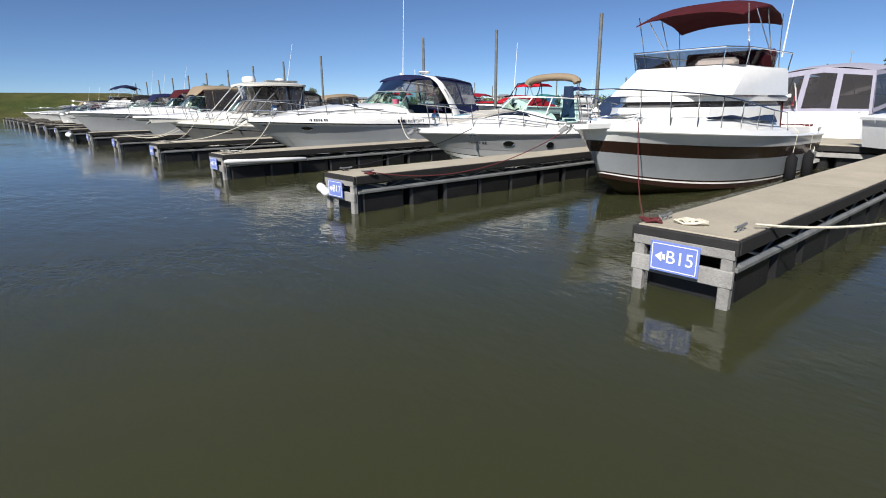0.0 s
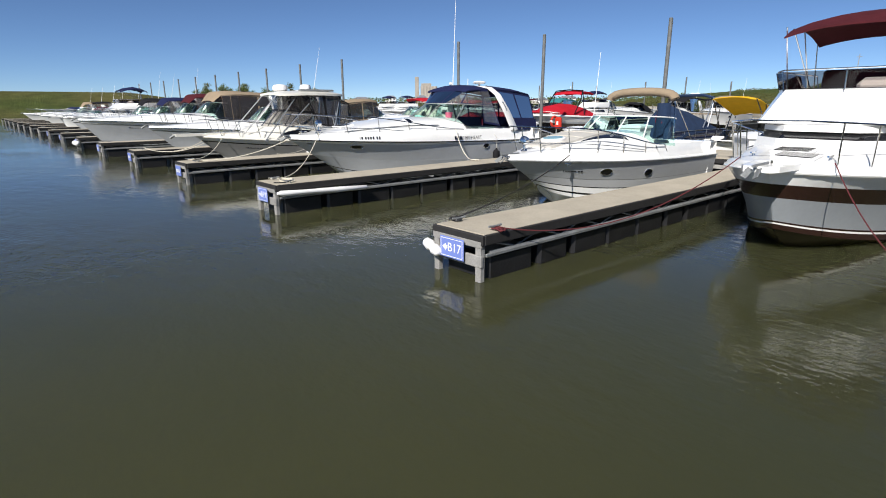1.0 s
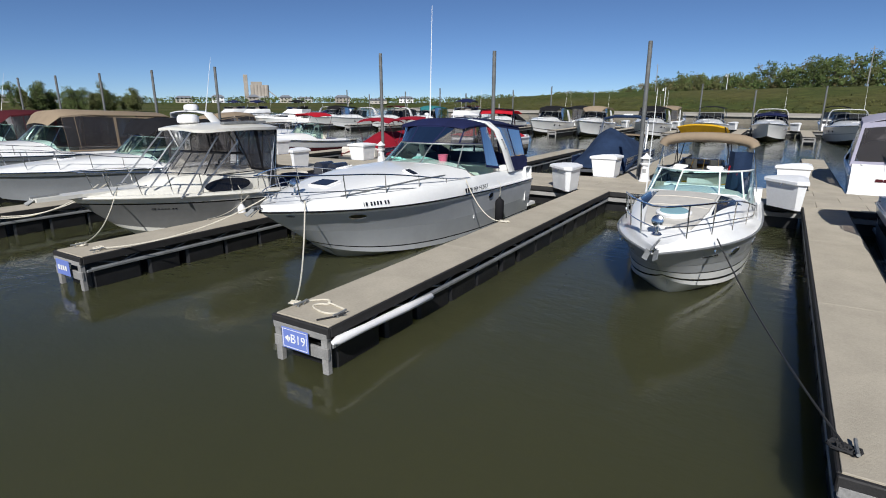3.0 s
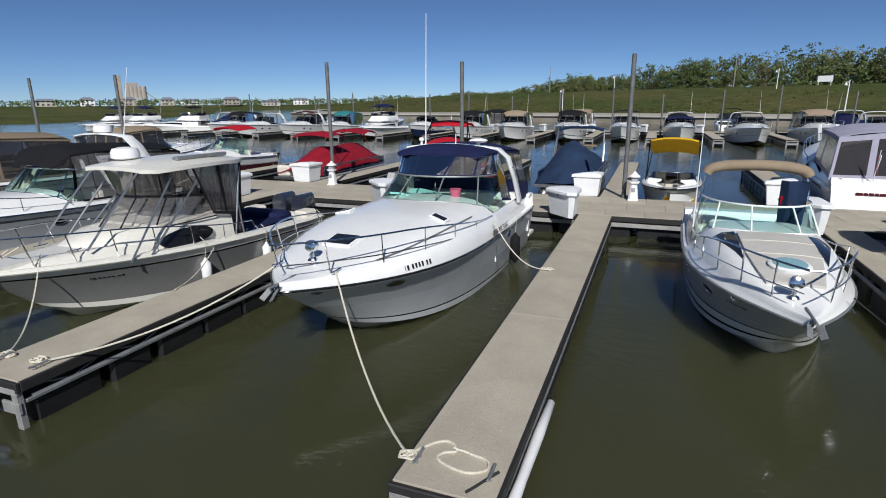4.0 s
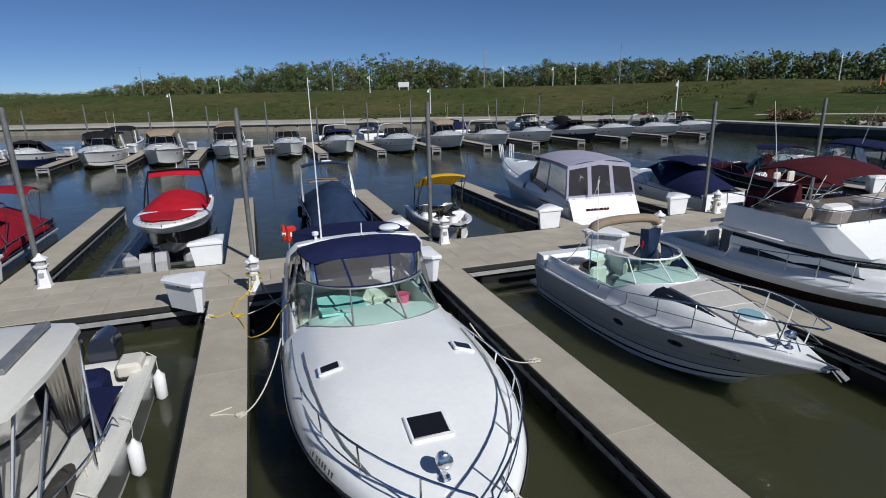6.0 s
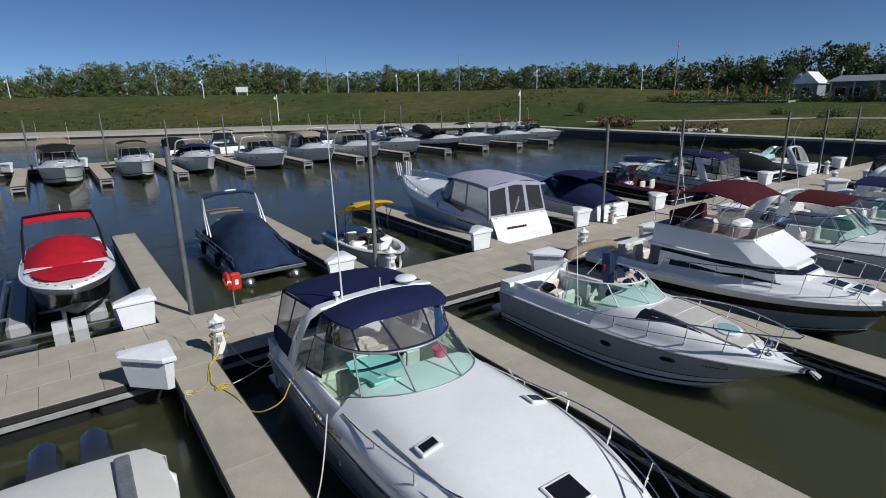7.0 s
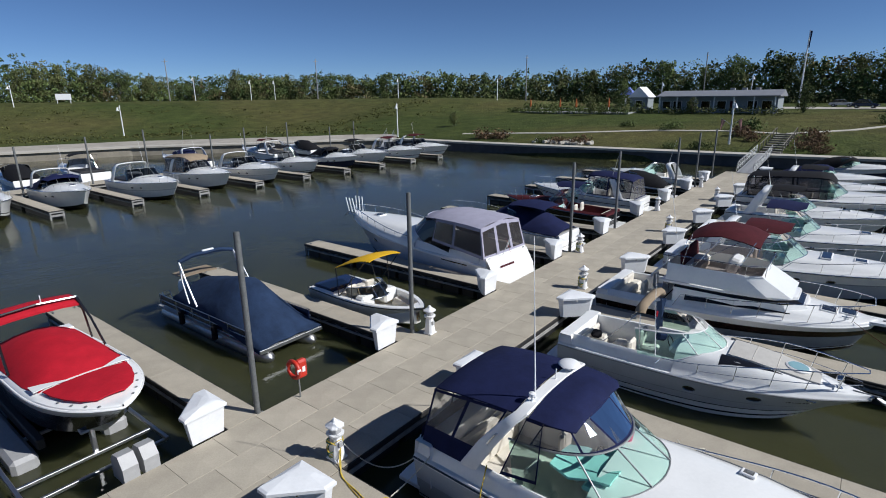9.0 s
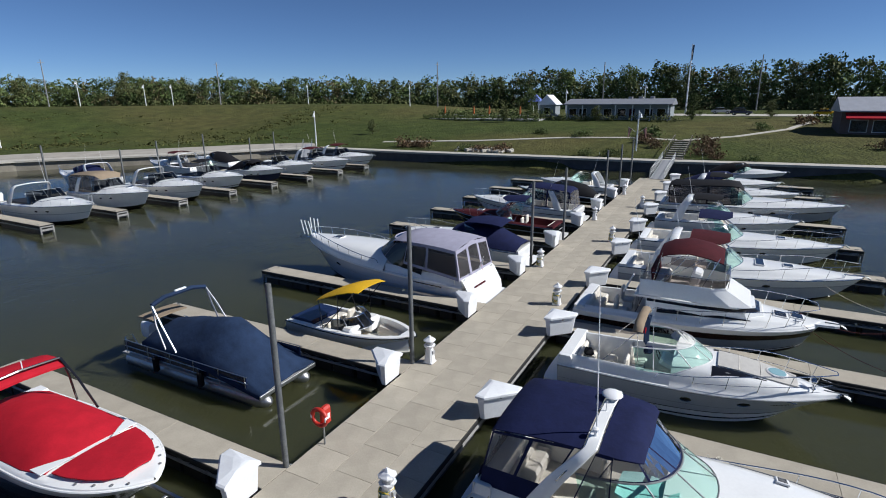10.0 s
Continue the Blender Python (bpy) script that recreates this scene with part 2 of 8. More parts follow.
# ---- mesh tools ----
class Shape:
    """A mesh in the making: points and faces, with simple solids to add."""

    def __init__(self):
        self.v, self.f = [], []

    def add(self, v, f):
        n = len(self.v)
        self.v += [tuple(p) for p in v]
        self.f += [tuple(i + n for i in q) for q in f]
        return self

    def box(self, c, s, b=0.0, m=None):
        """A box with bevelled edges: centre, size, bevel, and a turn about the centre."""
        hx, hy, hz = s[0] / 2, s[1] / 2, s[2] / 2
        b = min(b, hx * 0.9, hy * 0.9, hz * 0.9)
        if b <= 0:
            vs = [(x, y, z) for x in (-hx, hx) for y in (-hy, hy) for z in (-hz, hz)]
            fs = [(0, 1, 3, 2), (4, 6, 7, 5), (0, 4, 5, 1), (2, 3, 7, 6), (0, 2, 6, 4), (1, 5, 7, 3)]
        else:
            vs, idx = [], {}
            for x in (-1, 1):
                for y in (-1, 1):
                    for z in (-1, 1):
                        for a in range(3):
                            idx[x, y, z, a] = len(vs)
                            vs.append((x * (hx - (b if a != 0 else 0)), y * (hy - (b if a != 1 else 0)), z * (hz - (b if a != 2 else 0))))
            sg, fs = (-1, 1), []
            for s0 in sg:
                fs.append([idx[s0, y, z, 0] for y, z in ((-1, -1), (1, -1), (1, 1), (-1, 1))])
                fs.append([idx[x, s0, z, 1] for x, z in ((-1, -1), (1, -1), (1, 1), (-1, 1))])
                fs.append([idx[x, y, s0, 2] for x, y in ((-1, -1), (1, -1), (1, 1), (-1, 1))])
                for s1 in sg:
                    fs.append([idx[s0, s1, -1, 0], idx[s0, s1, 1, 0], idx[s0, s1, 1, 1], idx[s0, s1, -1, 1]])
                    fs.append([idx[s0, -1, s1, 0], idx[s0, 1, s1, 0], idx[s0, 1, s1, 2], idx[s0, -1, s1, 2]])
                    fs.append([idx[-1, s0, s1, 1], idx[1, s0, s1, 1], idx[1, s0, s1, 2], idx[-1, s0, s1, 2]])
                    for s2 in sg:
                        fs.append([idx[s0, s1, s2, a] for a in range(3)])
        out = []
        for q in fs:
            ps = [Vector(vs[i]) for i in q]
            mid = sum(ps, Vector()) / len(ps)
            out.append(q if (ps[1] - ps[0]).cross(ps[2] - ps[0]).dot(mid) > 0 else list(reversed(q)))
        if m is not None:
            vs = [m @ Vector(p) for p in vs]
        return self.add([(p[0] + c[0], p[1] + c[1], p[2] + c[2]) for p in vs], out)

    def loft(self, rings, closed=False, cap0=False, cap1=False):
        n, k = len(rings[0]), len(rings)
        vs = [p for r in rings for p in r]
        fs = []
        for i in range(k - 1):
            for j in range(n if closed else n - 1):
                a, b = i * n + j, i * n + (j + 1) % n
                fs.append((a, b, b + n, a + n))
        if cap0:
            fs.append(tuple(reversed(range(n))))
        if cap1:
            fs.append(tuple((k - 1) * n + j for j in range(n)))
        return self.add(vs, fs)

    def tube(self, pts, r, n=6, r1=None, flat=1.0, caps=True):
        """A round bar along points; r1: the radius at its end; flat: squashes it in height."""
        pts = [Vector(p) for p in pts]
        rings = []
        for i, p in enumerate(pts):
            d = (pts[min(i + 1, len(pts) - 1)] - pts[max(i - 1, 0)])
            d = d.normalized() if d.length > 1e-9 else Vector((0, 0, 1))
            u = d.cross(Vector((0, 0, 1)))
            u = u.normalized() if u.length > 1e-3 else Vector((1, 0, 0))
            w = u.cross(d)
            rr = r if r1 is None else r + (r1 - r) * i / (len(pts) - 1)
            rings.append([p + u * (rr * math.cos(2 * math.pi * j / n)) + w * (rr * flat * math.sin(2 * math.pi * j / n)) for j in range(n)])
        return self.loft(rings, True, caps, caps)

    def spin(self, prof, n=12, o=(0, 0, 0), m=None):
        """A turned solid: (radius, height) pairs about the z axis at o, then by m."""
        rings = [[Vector((r * math.cos(2 * math.pi * j / n), r * math.sin(2 * math.pi * j / n), z)) for j in range(n)] for r, z in prof]
        if m is not None:
            rings = [[m @ p for p in r] for r in rings]
        o = Vector(o)
        return self.loft([[p + o for p in r] for r in rings], True, True, True)

    def sheet(self, rows, thick=0.0):
        """A sheet through a grid of points; thick: gives it a back at that depth below."""
        if thick <= 0:
            return self.loft(rows)
        self.loft(rows)
        low = [[(p[0], p[1], p[2] - thick) for p in r] for r in rows]
        self.loft([list(reversed(r)) for r in low])
        edge = list(rows[0]) + [r[-1] for r in rows[1:]] + list(reversed(rows[-1]))[1:] + [r[0] for r in reversed(rows[1:-1])]
        return self.loft([[(p[0], p[1], p[2] - thick) for p in edge], edge], True)

    def mesh(self, name, material, smooth=None):
        me = bpy.data.meshes.new(name)
        me.from_pydata(self.v, [], self.f)
        if smooth:
            me.polygons.foreach_set("use_smooth", [True] * len(me.polygons))
            me.set_sharp_from_angle(angle=radians(smooth))
        me.materials.append(material)
        me.update()
        return me


def thing(name, label, category, group="", m=None, kind=""):
    ob = new(name)
    ob.empty_display_size = 0.2
    if m is not None:
        ob.matrix_basis = m
    return tagged(ob, label, category, group, kind)


def part(name, shape, material, parent, label="", smooth=None, m=None):
    """One mesh under a thing or under a part; a mesh may be shared."""
    me = shape.mesh(name, material, smooth) if isinstance(shape, Shape) else shape
    ob = new(name, me)
    ob.parent = parent
    if m is not None:
        ob.matrix_basis = m
    if material in (GLASS, DARKGLASS, VINYL, VINYLD):
        ob.visible_shadow = material in (VINYLD, DARKGLASS)
    return tagged(ob, label)


def single(name, shape, material, label, category, group="", kind="", smooth=None, m=None):
    """A thing that is one mesh."""
    ob = new(name, shape.mesh(name, material, smooth) if isinstance(shape, Shape) else shape)
    if m is not None:
        ob.matrix_basis = m
    return tagged(ob, label, category, group, kind)


def lerp(a, b, t):
    return a + (b - a) * t


def smooth01(t):
    t = max(0.0, min(1.0, t))
    return t * t * (3 - 2 * t)


# ---- ground, water, shore ----
SHORE = [(75, -900), (62, -80), (51.5, 0), (48.5, 25), (46.5, 60), (46.5, 80), (40, 87), (28, 94.5), (12, 107.5), (-13, 117), (-34, 126), (-65, 137), (-95, 143), (-140, 175), (-200, 285), (-330, 475), (-520, 900), (-900, 2600)]
LEVEE = [(75, -900), (62, -80), (51.5, 0), (48.5, 25), (46.5, 60), (47, 88), (40, 112), (15, 133), (-50, 166), (-140, 226), (-200, 305), (-330, 480), (-520, 900), (-900, 2600)]
WEST = [(-175, -900), (-172, 110), (-182, 160), (-235, 240), (-420, 440), (-700, 1100), (-1100, 2600)]


def signed(poly, x, y):
    """Distance to a line of points, positive on its right-hand side."""
    best = np.full(x.shape, 1e9)
    sign = np.ones(x.shape)
    for (ax, ay), (bx, by) in zip(poly[:-1], poly[1:]):
        dx, dy = bx - ax, by - ay
        t = np.clip(((x - ax) * dx + (y - ay) * dy) / (dx * dx + dy * dy), 0, 1)
        d = np.hypot(x - ax - t * dx, y - ay - t * dy)
        cr = (x - ax) * dy - (y - ay) * dx
        near = d < best
        best = np.where(near, d, best)
        sign = np.where(near, np.sign(cr), sign)
    return best * sign


def height(x, y):
    x, y = np.asarray(x, float), np.asarray(y, float)
    d = signed(SHORE, x, y)
    terrace = np.interp(d, (-6, 1, 6, 14, 400), (-2.5, -2.5, 1.5, 1.8, 1.9))
    north = np.interp(signed(LEVEE, x, y), (-6, 0, 3, 5, 12, 55, 62, 85, 120, 400), (-2.5, -0.3, 1.5, 1.7, 1.9, 8.3, 8.5, 8.0, 4.5, 4.0))
    east = np.interp(d, (-6, -0.3, 0.2, 4, 18, 35, 55, 80, 400), (-2.5, -2.5, 1.45, 1.5, 3.0, 4.3, 5.4, 6.0, 6.6))
    w = np.clip((y - 75) / 35, 0, 1)
    a = east * (1 - w) + np.maximum(north, terrace) * w
    dw = -signed(WEST, x, y)
    levee = np.interp(dw, (-6, 0, 6, 30, 45, 80, 300), (-2.5, -0.2, 1.0, 6.6, 6.8, 4.5, 3.0))
    flat = np.interp(dw, (-6, 0, 6, 300), (-2.5, -0.2, 0.9, 2.2))
    w = np.clip((y - 45) / 40, 0, 1)
    b = levee * (1 - w) + flat * w
    far = np.interp(np.hypot(x + 20, y - 20), (600, 606, 640, 700), (-2.5, 0.3, 4.5, 5.0))
    return np.maximum(np.maximum(a, b), far)


def axis(fine, step, limit):
    out = list(np.arange(-fine, fine + 1, step))
    s = step
    while out[-1] < limit:
        s *= 1.22
        out.append(out[-1] + s)
        out.insert(0, out[0] - s)
    return np.array(out)


gx, gy = axis(220, 4.0, 4200), axis(260, 4.0, 4200)
GX, GY = np.meshgrid(gx, gy)
GZ = height(GX, GY)
gs = Shape()
gs.v = list(zip(GX.ravel().tolist(), GY.ravel().tolist(), GZ.ravel().tolist()))
nx = len(gx)
gs.f = [(j * nx + i, j * nx + i + 1, (j + 1) * nx + i + 1, (j + 1) * nx + i) for j in range(len(gy) - 1) for i in range(nx - 1)]
single("ground", gs, GRASS, "grassy levee and rough meadow round the basin", "ground", kind="structure", smooth=60)
ws = Shape()
ws.add([(-4300, -4300, 0), (4300, -4300, 0), (4300, 4300, 0), (-4300, 4300, 0)], [(0, 1, 2, 3)])
single("water", ws, WATER, "calm greenish brown harbour water with small ripples", "water", kind="structure")


def along(poly, offset, step=4.0):
    """Points beside a line of points, at an offset to its right, at even steps."""
    out = []
    for (ax, ay), (bx, by) in zip(poly[:-1], poly[1:]):
        n = max(1, int(math.hypot(bx - ax, by - ay) / step))
        for i in range(n):
            out.append(Vector((lerp(ax, bx, i / n), lerp(ay, by, i / n), 0)))
    out.append(Vector((*poly[-1], 0)))
    res = []
    for i, p in enumerate(out):
        d = out[min(i + 1, len(out) - 1)] - out[max(i - 1, 0)]
        d.normalize()
        res.append(p + Vector((d.y, -d.x, 0)) * offset)
    return res


def strip(pa, pb, za, zb, thick):
    s = Shape()
    rows = [[(a.x, a.y, za), (b.x, b.y, zb)] for a, b in zip(pa, pb)]
    return s.sheet(rows, thick)


EAST = [(62, -80), (51.5, 0), (48.5, 25), (46.5, 60), (46.5, 80)]
NORTH = SHORE[5:15]
TANWALL = mat("seawall_tan", (0.25, 0.225, 0.18), 0.9, var=0.25, scale=0.5, fine=5, bump=0.3, bscale=6)
GRAVEL = mat("gravel_tan", (0.36, 0.33, 0.28), 0.95, var=0.2, scale=0.4, fine=5, bump=0.3, bscale=10)


def seawall(line, name, material, label):
    wall = Shape()
    wa, wb = along(line, -0.1), along(line, 0.45)
    wall.loft([[(a.x, a.y, -1.5), (a.x, a.y, 1.29), (b.x, b.y, 1.29), (b.x, b.y, -1.5)] for a, b in zip(wa, wb)], False)
    single(name, wall, material, label, "seawall", kind="structure")


seawall(EAST, "seawall", WALLD, "dark vertical seawall along the grassy bank")
seawall(NORTH, "seawall_north", TANWALL, "tan vertical seawall along the far bank")
single("seawall_cap", strip(along(EAST, -0.45), along(EAST, 1.9), 1.56, 1.58, 0.28), CONC, "pale concrete cap and path on the seawall", "path", kind="structure")
single("seawall_cap_north", strip(along(NORTH, -0.45), along(NORTH, 2.2), 1.50, 1.52, 0.24), CONC, "pale concrete cap on the far seawall", "path", kind="structure")
single("shore_path", strip(along(NORTH, 2.2), along(NORTH, 8.5), 1.54, 1.84, 0.3), GRAVEL, "pale gravel path along the far bank", "path", kind="structure")

# ---- docks ----
H = 0.69
PIER_S, PIER_N = 20.05, 23.51
PIER_W, PIER_E = -128.0, 37.5


def floats(parent, x0, x1, y0, y1, along_y, gap):
    """Black float tubs under a dock, one part each."""
    n = max(1, int(((y1 - y0) if along_y else (x1 - x0)) / gap))
    for i in range(n):
        s = Shape()
        if along_y:
            l = (y1 - y0) / n
            c = (lerp(x0, x1, 0.5), y0 + (i + 0.5) * l, 0.08)
            size = (x1 - x0 - 0.1, l * (0.97 if i % 4 != 1 else 0.72), 0.56)
        else:
            l = (x1 - x0) / n
            c = (x0 + (i + 0.5) * l, lerp(y0, y1, 0.5), 0.08)
            size = (l * 0.93, y1 - y0 - 0.1, 0.56)
        s.box(c, size, 0.05)
        part("float", s, TUB, parent)


def truss(length, y, x, along_y):
    """One side frame of a dock: two rails and slanting webs."""
    s = Shape()
    q = (lambda a, z: (x, y + a, z)) if along_y else (lambda a, z: (x + a, y, z))
    for z, r in ((0.56, 0.035), (0.40, 0.03)):
        s.tube([q(0, z), q(length, z)], r, 4)
    n = int(length / 0.55)
    for i in range(n):
        a = i * length / n
        s.tube([q(a, 0.41), q(a + length / n, 0.56)] if i % 2 else [q(a, 0.56), q(a + length / n, 0.41)], 0.014, 4)
    return s


SLAB = {}


def slab_mesh(sx, sy, sz=0.07):
    key = (round(sx, 3), round(sy, 3))
    if key not in SLAB:
        SLAB[key] = Shape().box((0, 0, 0), (sx - 0.007, sy - 0.007, sz), 0.004).mesh("deck_panel", DECK)
    return SLAB[key]


def finger(y0, y1, label, group, panel=4.45, tip=-1, gap=0.95):
    """A finger dock along y, its middle at x = 0, its free end at y0 (tip -1) or y1 (tip 1)."""
    w = 1.0
    root = thing("finger_dock", label, "dock", group)
    n = round((y1 - y0) / panel)
    l = (y1 - y0) / n
    for i in range(n):
        part("deck_panel", slab_mesh(w, l), DECK, root, m=Matrix.Translation((0, y0 + (i + 0.5) * l, H - 0.035)))
    for sx in (-1, 1):
        part("edge_bumper", Shape().box((sx * (w / 2 + 0.012), (y0 + y1) / 2, H - 0.085), (0.04, y1 - y0, 0.15), 0.012), RUBBER, root)
        part("side_frame", truss(y1 - y0 - 0.3, y0 + 0.15, sx * (w / 2 - 0.03), True), GALV, root)
        part("side_board", Shape().box((sx * (w / 2 - 0.01), (y0 + y1) / 2, 0.375), (0.04, y1 - y0 - 0.1, 0.05), 0.008), GALV, root)
    floats(root, -w / 2, w / 2, y0 + 0.14, y1 - 0.14, True, gap)
    ye = y0 if tip < 0 else y1
    o = 1 if tip < 0 else -1
    part("end_bumper", Shape().box((0, ye - o * 0.03, H - 0.085), (w + 0.06, 0.06, 0.15), 0.012), RUBBER, root)
    for sx in (-1, 1):
        part("end_post", Shape().box((sx * (w / 2 - 0.06), ye - o * 0.01, 0.24), (0.11, 0.09, 0.72), 0.01), TIMBER, root)
    for z, hz in ((0.545, 0.10), (0.30, 0.17)):
        part("end_board", Shape().box((0, ye - o * 0.04, z), (w + 0.02, 0.045, hz), 0.008), TIMBER, root)
    part("cleat", cleat((w / 2 - 0.12, ye + o * 0.35, H)), GALV, root)
    part("cleat", cleat((-w / 2 + 0.12, ye + o * 0.35, H)), GALV, root)
    return root


def cleat(p, turn=0.0):
    s = Shape()
    for a in (-0.05, 0.05):
        s.tube([(p[0], p[1] + a, p[2]), (p[0], p[1] + a, p[2] + 0.05)], 0.014, 6)
    s.tube([(p[0], p[1] - 0.13, p[2] + 0.06), (p[0], p[1] - 0.05, p[2] + 0.052), (p[0], p[1] + 0.05, p[2] + 0.052), (p[0], p[1] + 0.13, p[2] + 0.06)], 0.016, 6)
    return s


FINGERS_S = [-1.74, -8.26, -14.78, -21.19] + [-21.19 - 6.52 * k for k in range(1, 14)] + [-1.74 + 6.45 * k for k in range(1, 7)]
f0 = finger(6.5, PIER_S - 0.02, "grey decked floating finger dock with black floats and timber end", "finger docks of the near pier")
f0.matrix_basis = Matrix.Translation((FINGERS_S[0], 0, 0))
for fx in FINGERS_S[1:8] + FINGERS_S[17:]:
    copy_thing(f0, Matrix.Translation((fx, 0, 0)))
f1 = finger(6.5, PIER_S - 0.02, "grey floating finger dock far down the row", "finger docks of the near pier", panel=6.6, gap=3.3)
f1.matrix_basis = Matrix.Translation((FINGERS_S[8], 0, 0))
for fx in FINGERS_S[9:17]:
    copy_thing(f1, Matrix.Translation((fx, 0, 0)))
FINGERS_N = [-8.05 + 6.43 * k for k in range(-8, 7)]
g0 = finger(PIER_N + 0.02, 36.7, "grey decked floating finger dock on the inner side of the pier", "inner finger docks", tip=1)
g0.matrix_basis = Matrix.Translation((FINGERS_N[0], 0, 0))
for fx in FINGERS_N[1:]:
    copy_thing(g0, Matrix.Translation((fx, 0, 0)))
FINGERS_C = [-13.57 + 6.02 * k for k in range(-13, 9)]
C_TIP, C_S, C_N = 60.6, 72.9, 75.8
c0 = finger(C_TIP, C_S - 0.02, "pale floating finger dock of the far pier", "finger docks of the far pier", panel=6.4, gap=4.2)
c0.matrix_basis = Matrix.Translation((FINGERS_C[0], 0, 0))
for fx in FINGERS_C[1:]:
    copy_thing(c0, Matrix.Translation((fx, 0, 0)))


def pier(name, x0, x1, y0, y1, label, fine):
    """A walkway along x: deck slabs in two staggered courses, edge bumpers, frames and floats."""
    root = thing(name, label, "pier", kind="structure")
    rest = Shape()
    px = 1.22
    ny = 3
    py = (y1 - y0) / ny
    for j in range(ny):
        i = 0
        x = x0 - (0.6 if j % 2 else 0.0)
        while x < x1:
            a, b = max(x, x0), min(x + px, x1)
            if b - a > 0.05:
                c = ((a + b) / 2, y0 + (j + 0.5) * py, H - 0.035)
                if fine[0] < c[0] < fine[1] and b - a > px - 0.01:
                    part("deck_slab", slab_mesh(px, py), DECK, root, m=Matrix.Translation(c))
                else:
                    rest.box(c, (b - a - 0.012, py - 0.012, 0.07), 0.008)
            x += px
    tagged(part("deck_slabs", rest, DECK, root), kind="stuff")
    for y, o in ((y0, -1), (y1, 1)):
        part("edge_bumper", Shape().box(((x0 + x1) / 2, y + o * 0.0, H - 0.10), (x1 - x0, 0.06, 0.16), 0.012), RUBBER, root)
        part("edge_board", Shape().box(((x0 + x1) / 2, y - o * 0.02, 0.40), (x1 - x0, 0.05, 0.13), 0.008), TIMBER, root)
        part("side_frame", truss(x1 - x0, y - o * 0.06, x0, False), GALV, root)
    floats(root, x0, x1, y0 + 0.1, y1 - 0.1, False, 2.4)
    return root


pier("pier_main", PIER_W, PIER_E, PIER_S, PIER_N, "long floating walkway of beige concrete slabs", (-36, 36))
pier("pier_far", -93, 37.5, C_S, C_N, "far floating walkway of beige slabs", (0, 0))


# ---- piles, dock boxes, power pedestals ----
def pile(x, y, top, r=0.08, collar=True):
    root = thing("mooring_pile", "tall round weathered steel mooring pile", "mooring pile", "mooring piles", Matrix.Translation((x, y, 0)))
    part("shaft", Shape().spin([(r, -2.0), (r, top - 0.03), (r * 0.8, top)], 12), PILE, root, smooth=40)
    if collar:
        s = Shape()
        for a in range(4):
            an = a * math.pi / 2
            s.box((0.13 * math.cos(an), 0.13 * math.sin(an), H - 0.1), (0.08, 0.08, 0.14), 0.015)
        part("guide_collar", s, GALV, root)
    return root


for px_, top in ((-26.65, 5.9), (-20.5, 5.72), (-14.13, 5.77), (-1.15, 5.5), (5.4, 5.5), (18.4, 5.5), (24.9, 5.5), (31.3, 5.5)):
    pile(px_, PIER_N + 0.08, top)
for k in range(10):
    pile(-39.2 - 6.6 * k, 22.9 + 0.6, 5.7)
for k in range(-10, 8):
    pile(-12.7 + 6.02 * k + (0.4 if k % 2 else 0), C_S + 0.5 - (2 if k % 3 == 0 else 0), 5.0 + 0.4 * (k % 3), 0.09, False)


def dock_box(m, label):
    """Three-cornered white dock box with a hipped lid, its right angle at the dock's corner."""
    root = thing("dock_box", label, "dock box", "white dock boxes", m)
    a = 0.98
    low = [(0.06, 0.06), (a - 0.10, 0.06), (a - 0.10, 0.20), (0.20, a - 0.10), (0.06, a - 0.10)]
    up = [(0.0, 0.0), (a, 0.0), (a, 0.20), (0.20, a), (0.0, a)]
    lid = [(-0.05, -0.05), (a + 0.06, -0.05), (a + 0.06, 0.24), (0.24, a + 0.06), (-0.05, a + 0.06)]
    s = Shape()
    s.loft([[(x, y, 0.0) for x, y in low], [(x, y, 0.72) for x, y in up]], True, True, True)
    part("body", s, BOXW, root)
    s = Shape()
    mid = (0.22, 0.22)
    s.loft([[(x, y, 0.72) for x, y in lid], [(x, y, 0.79) for x, y in lid], [(lerp(mid[0], x, 0.94), lerp(mid[1], y, 0.94), 0.82) for x, y in lid], [(lerp(mid[0], x, 0.42), lerp(mid[1], y, 0.42), 0.885) for x, y in lid], [(lerp(mid[0], x, 0.12), lerp(mid[1], y, 0.12), 0.90) for x, y in lid]], True, True, True)
    part("lid", s, BOXW, root)
    part("latch", Shape().box((0.59, 0.59, 0.68), (0.05, 0.05, 0.09), 0.01, pose(0, 0, 0, 0, 0, 45)), STEEL, root)
    return root


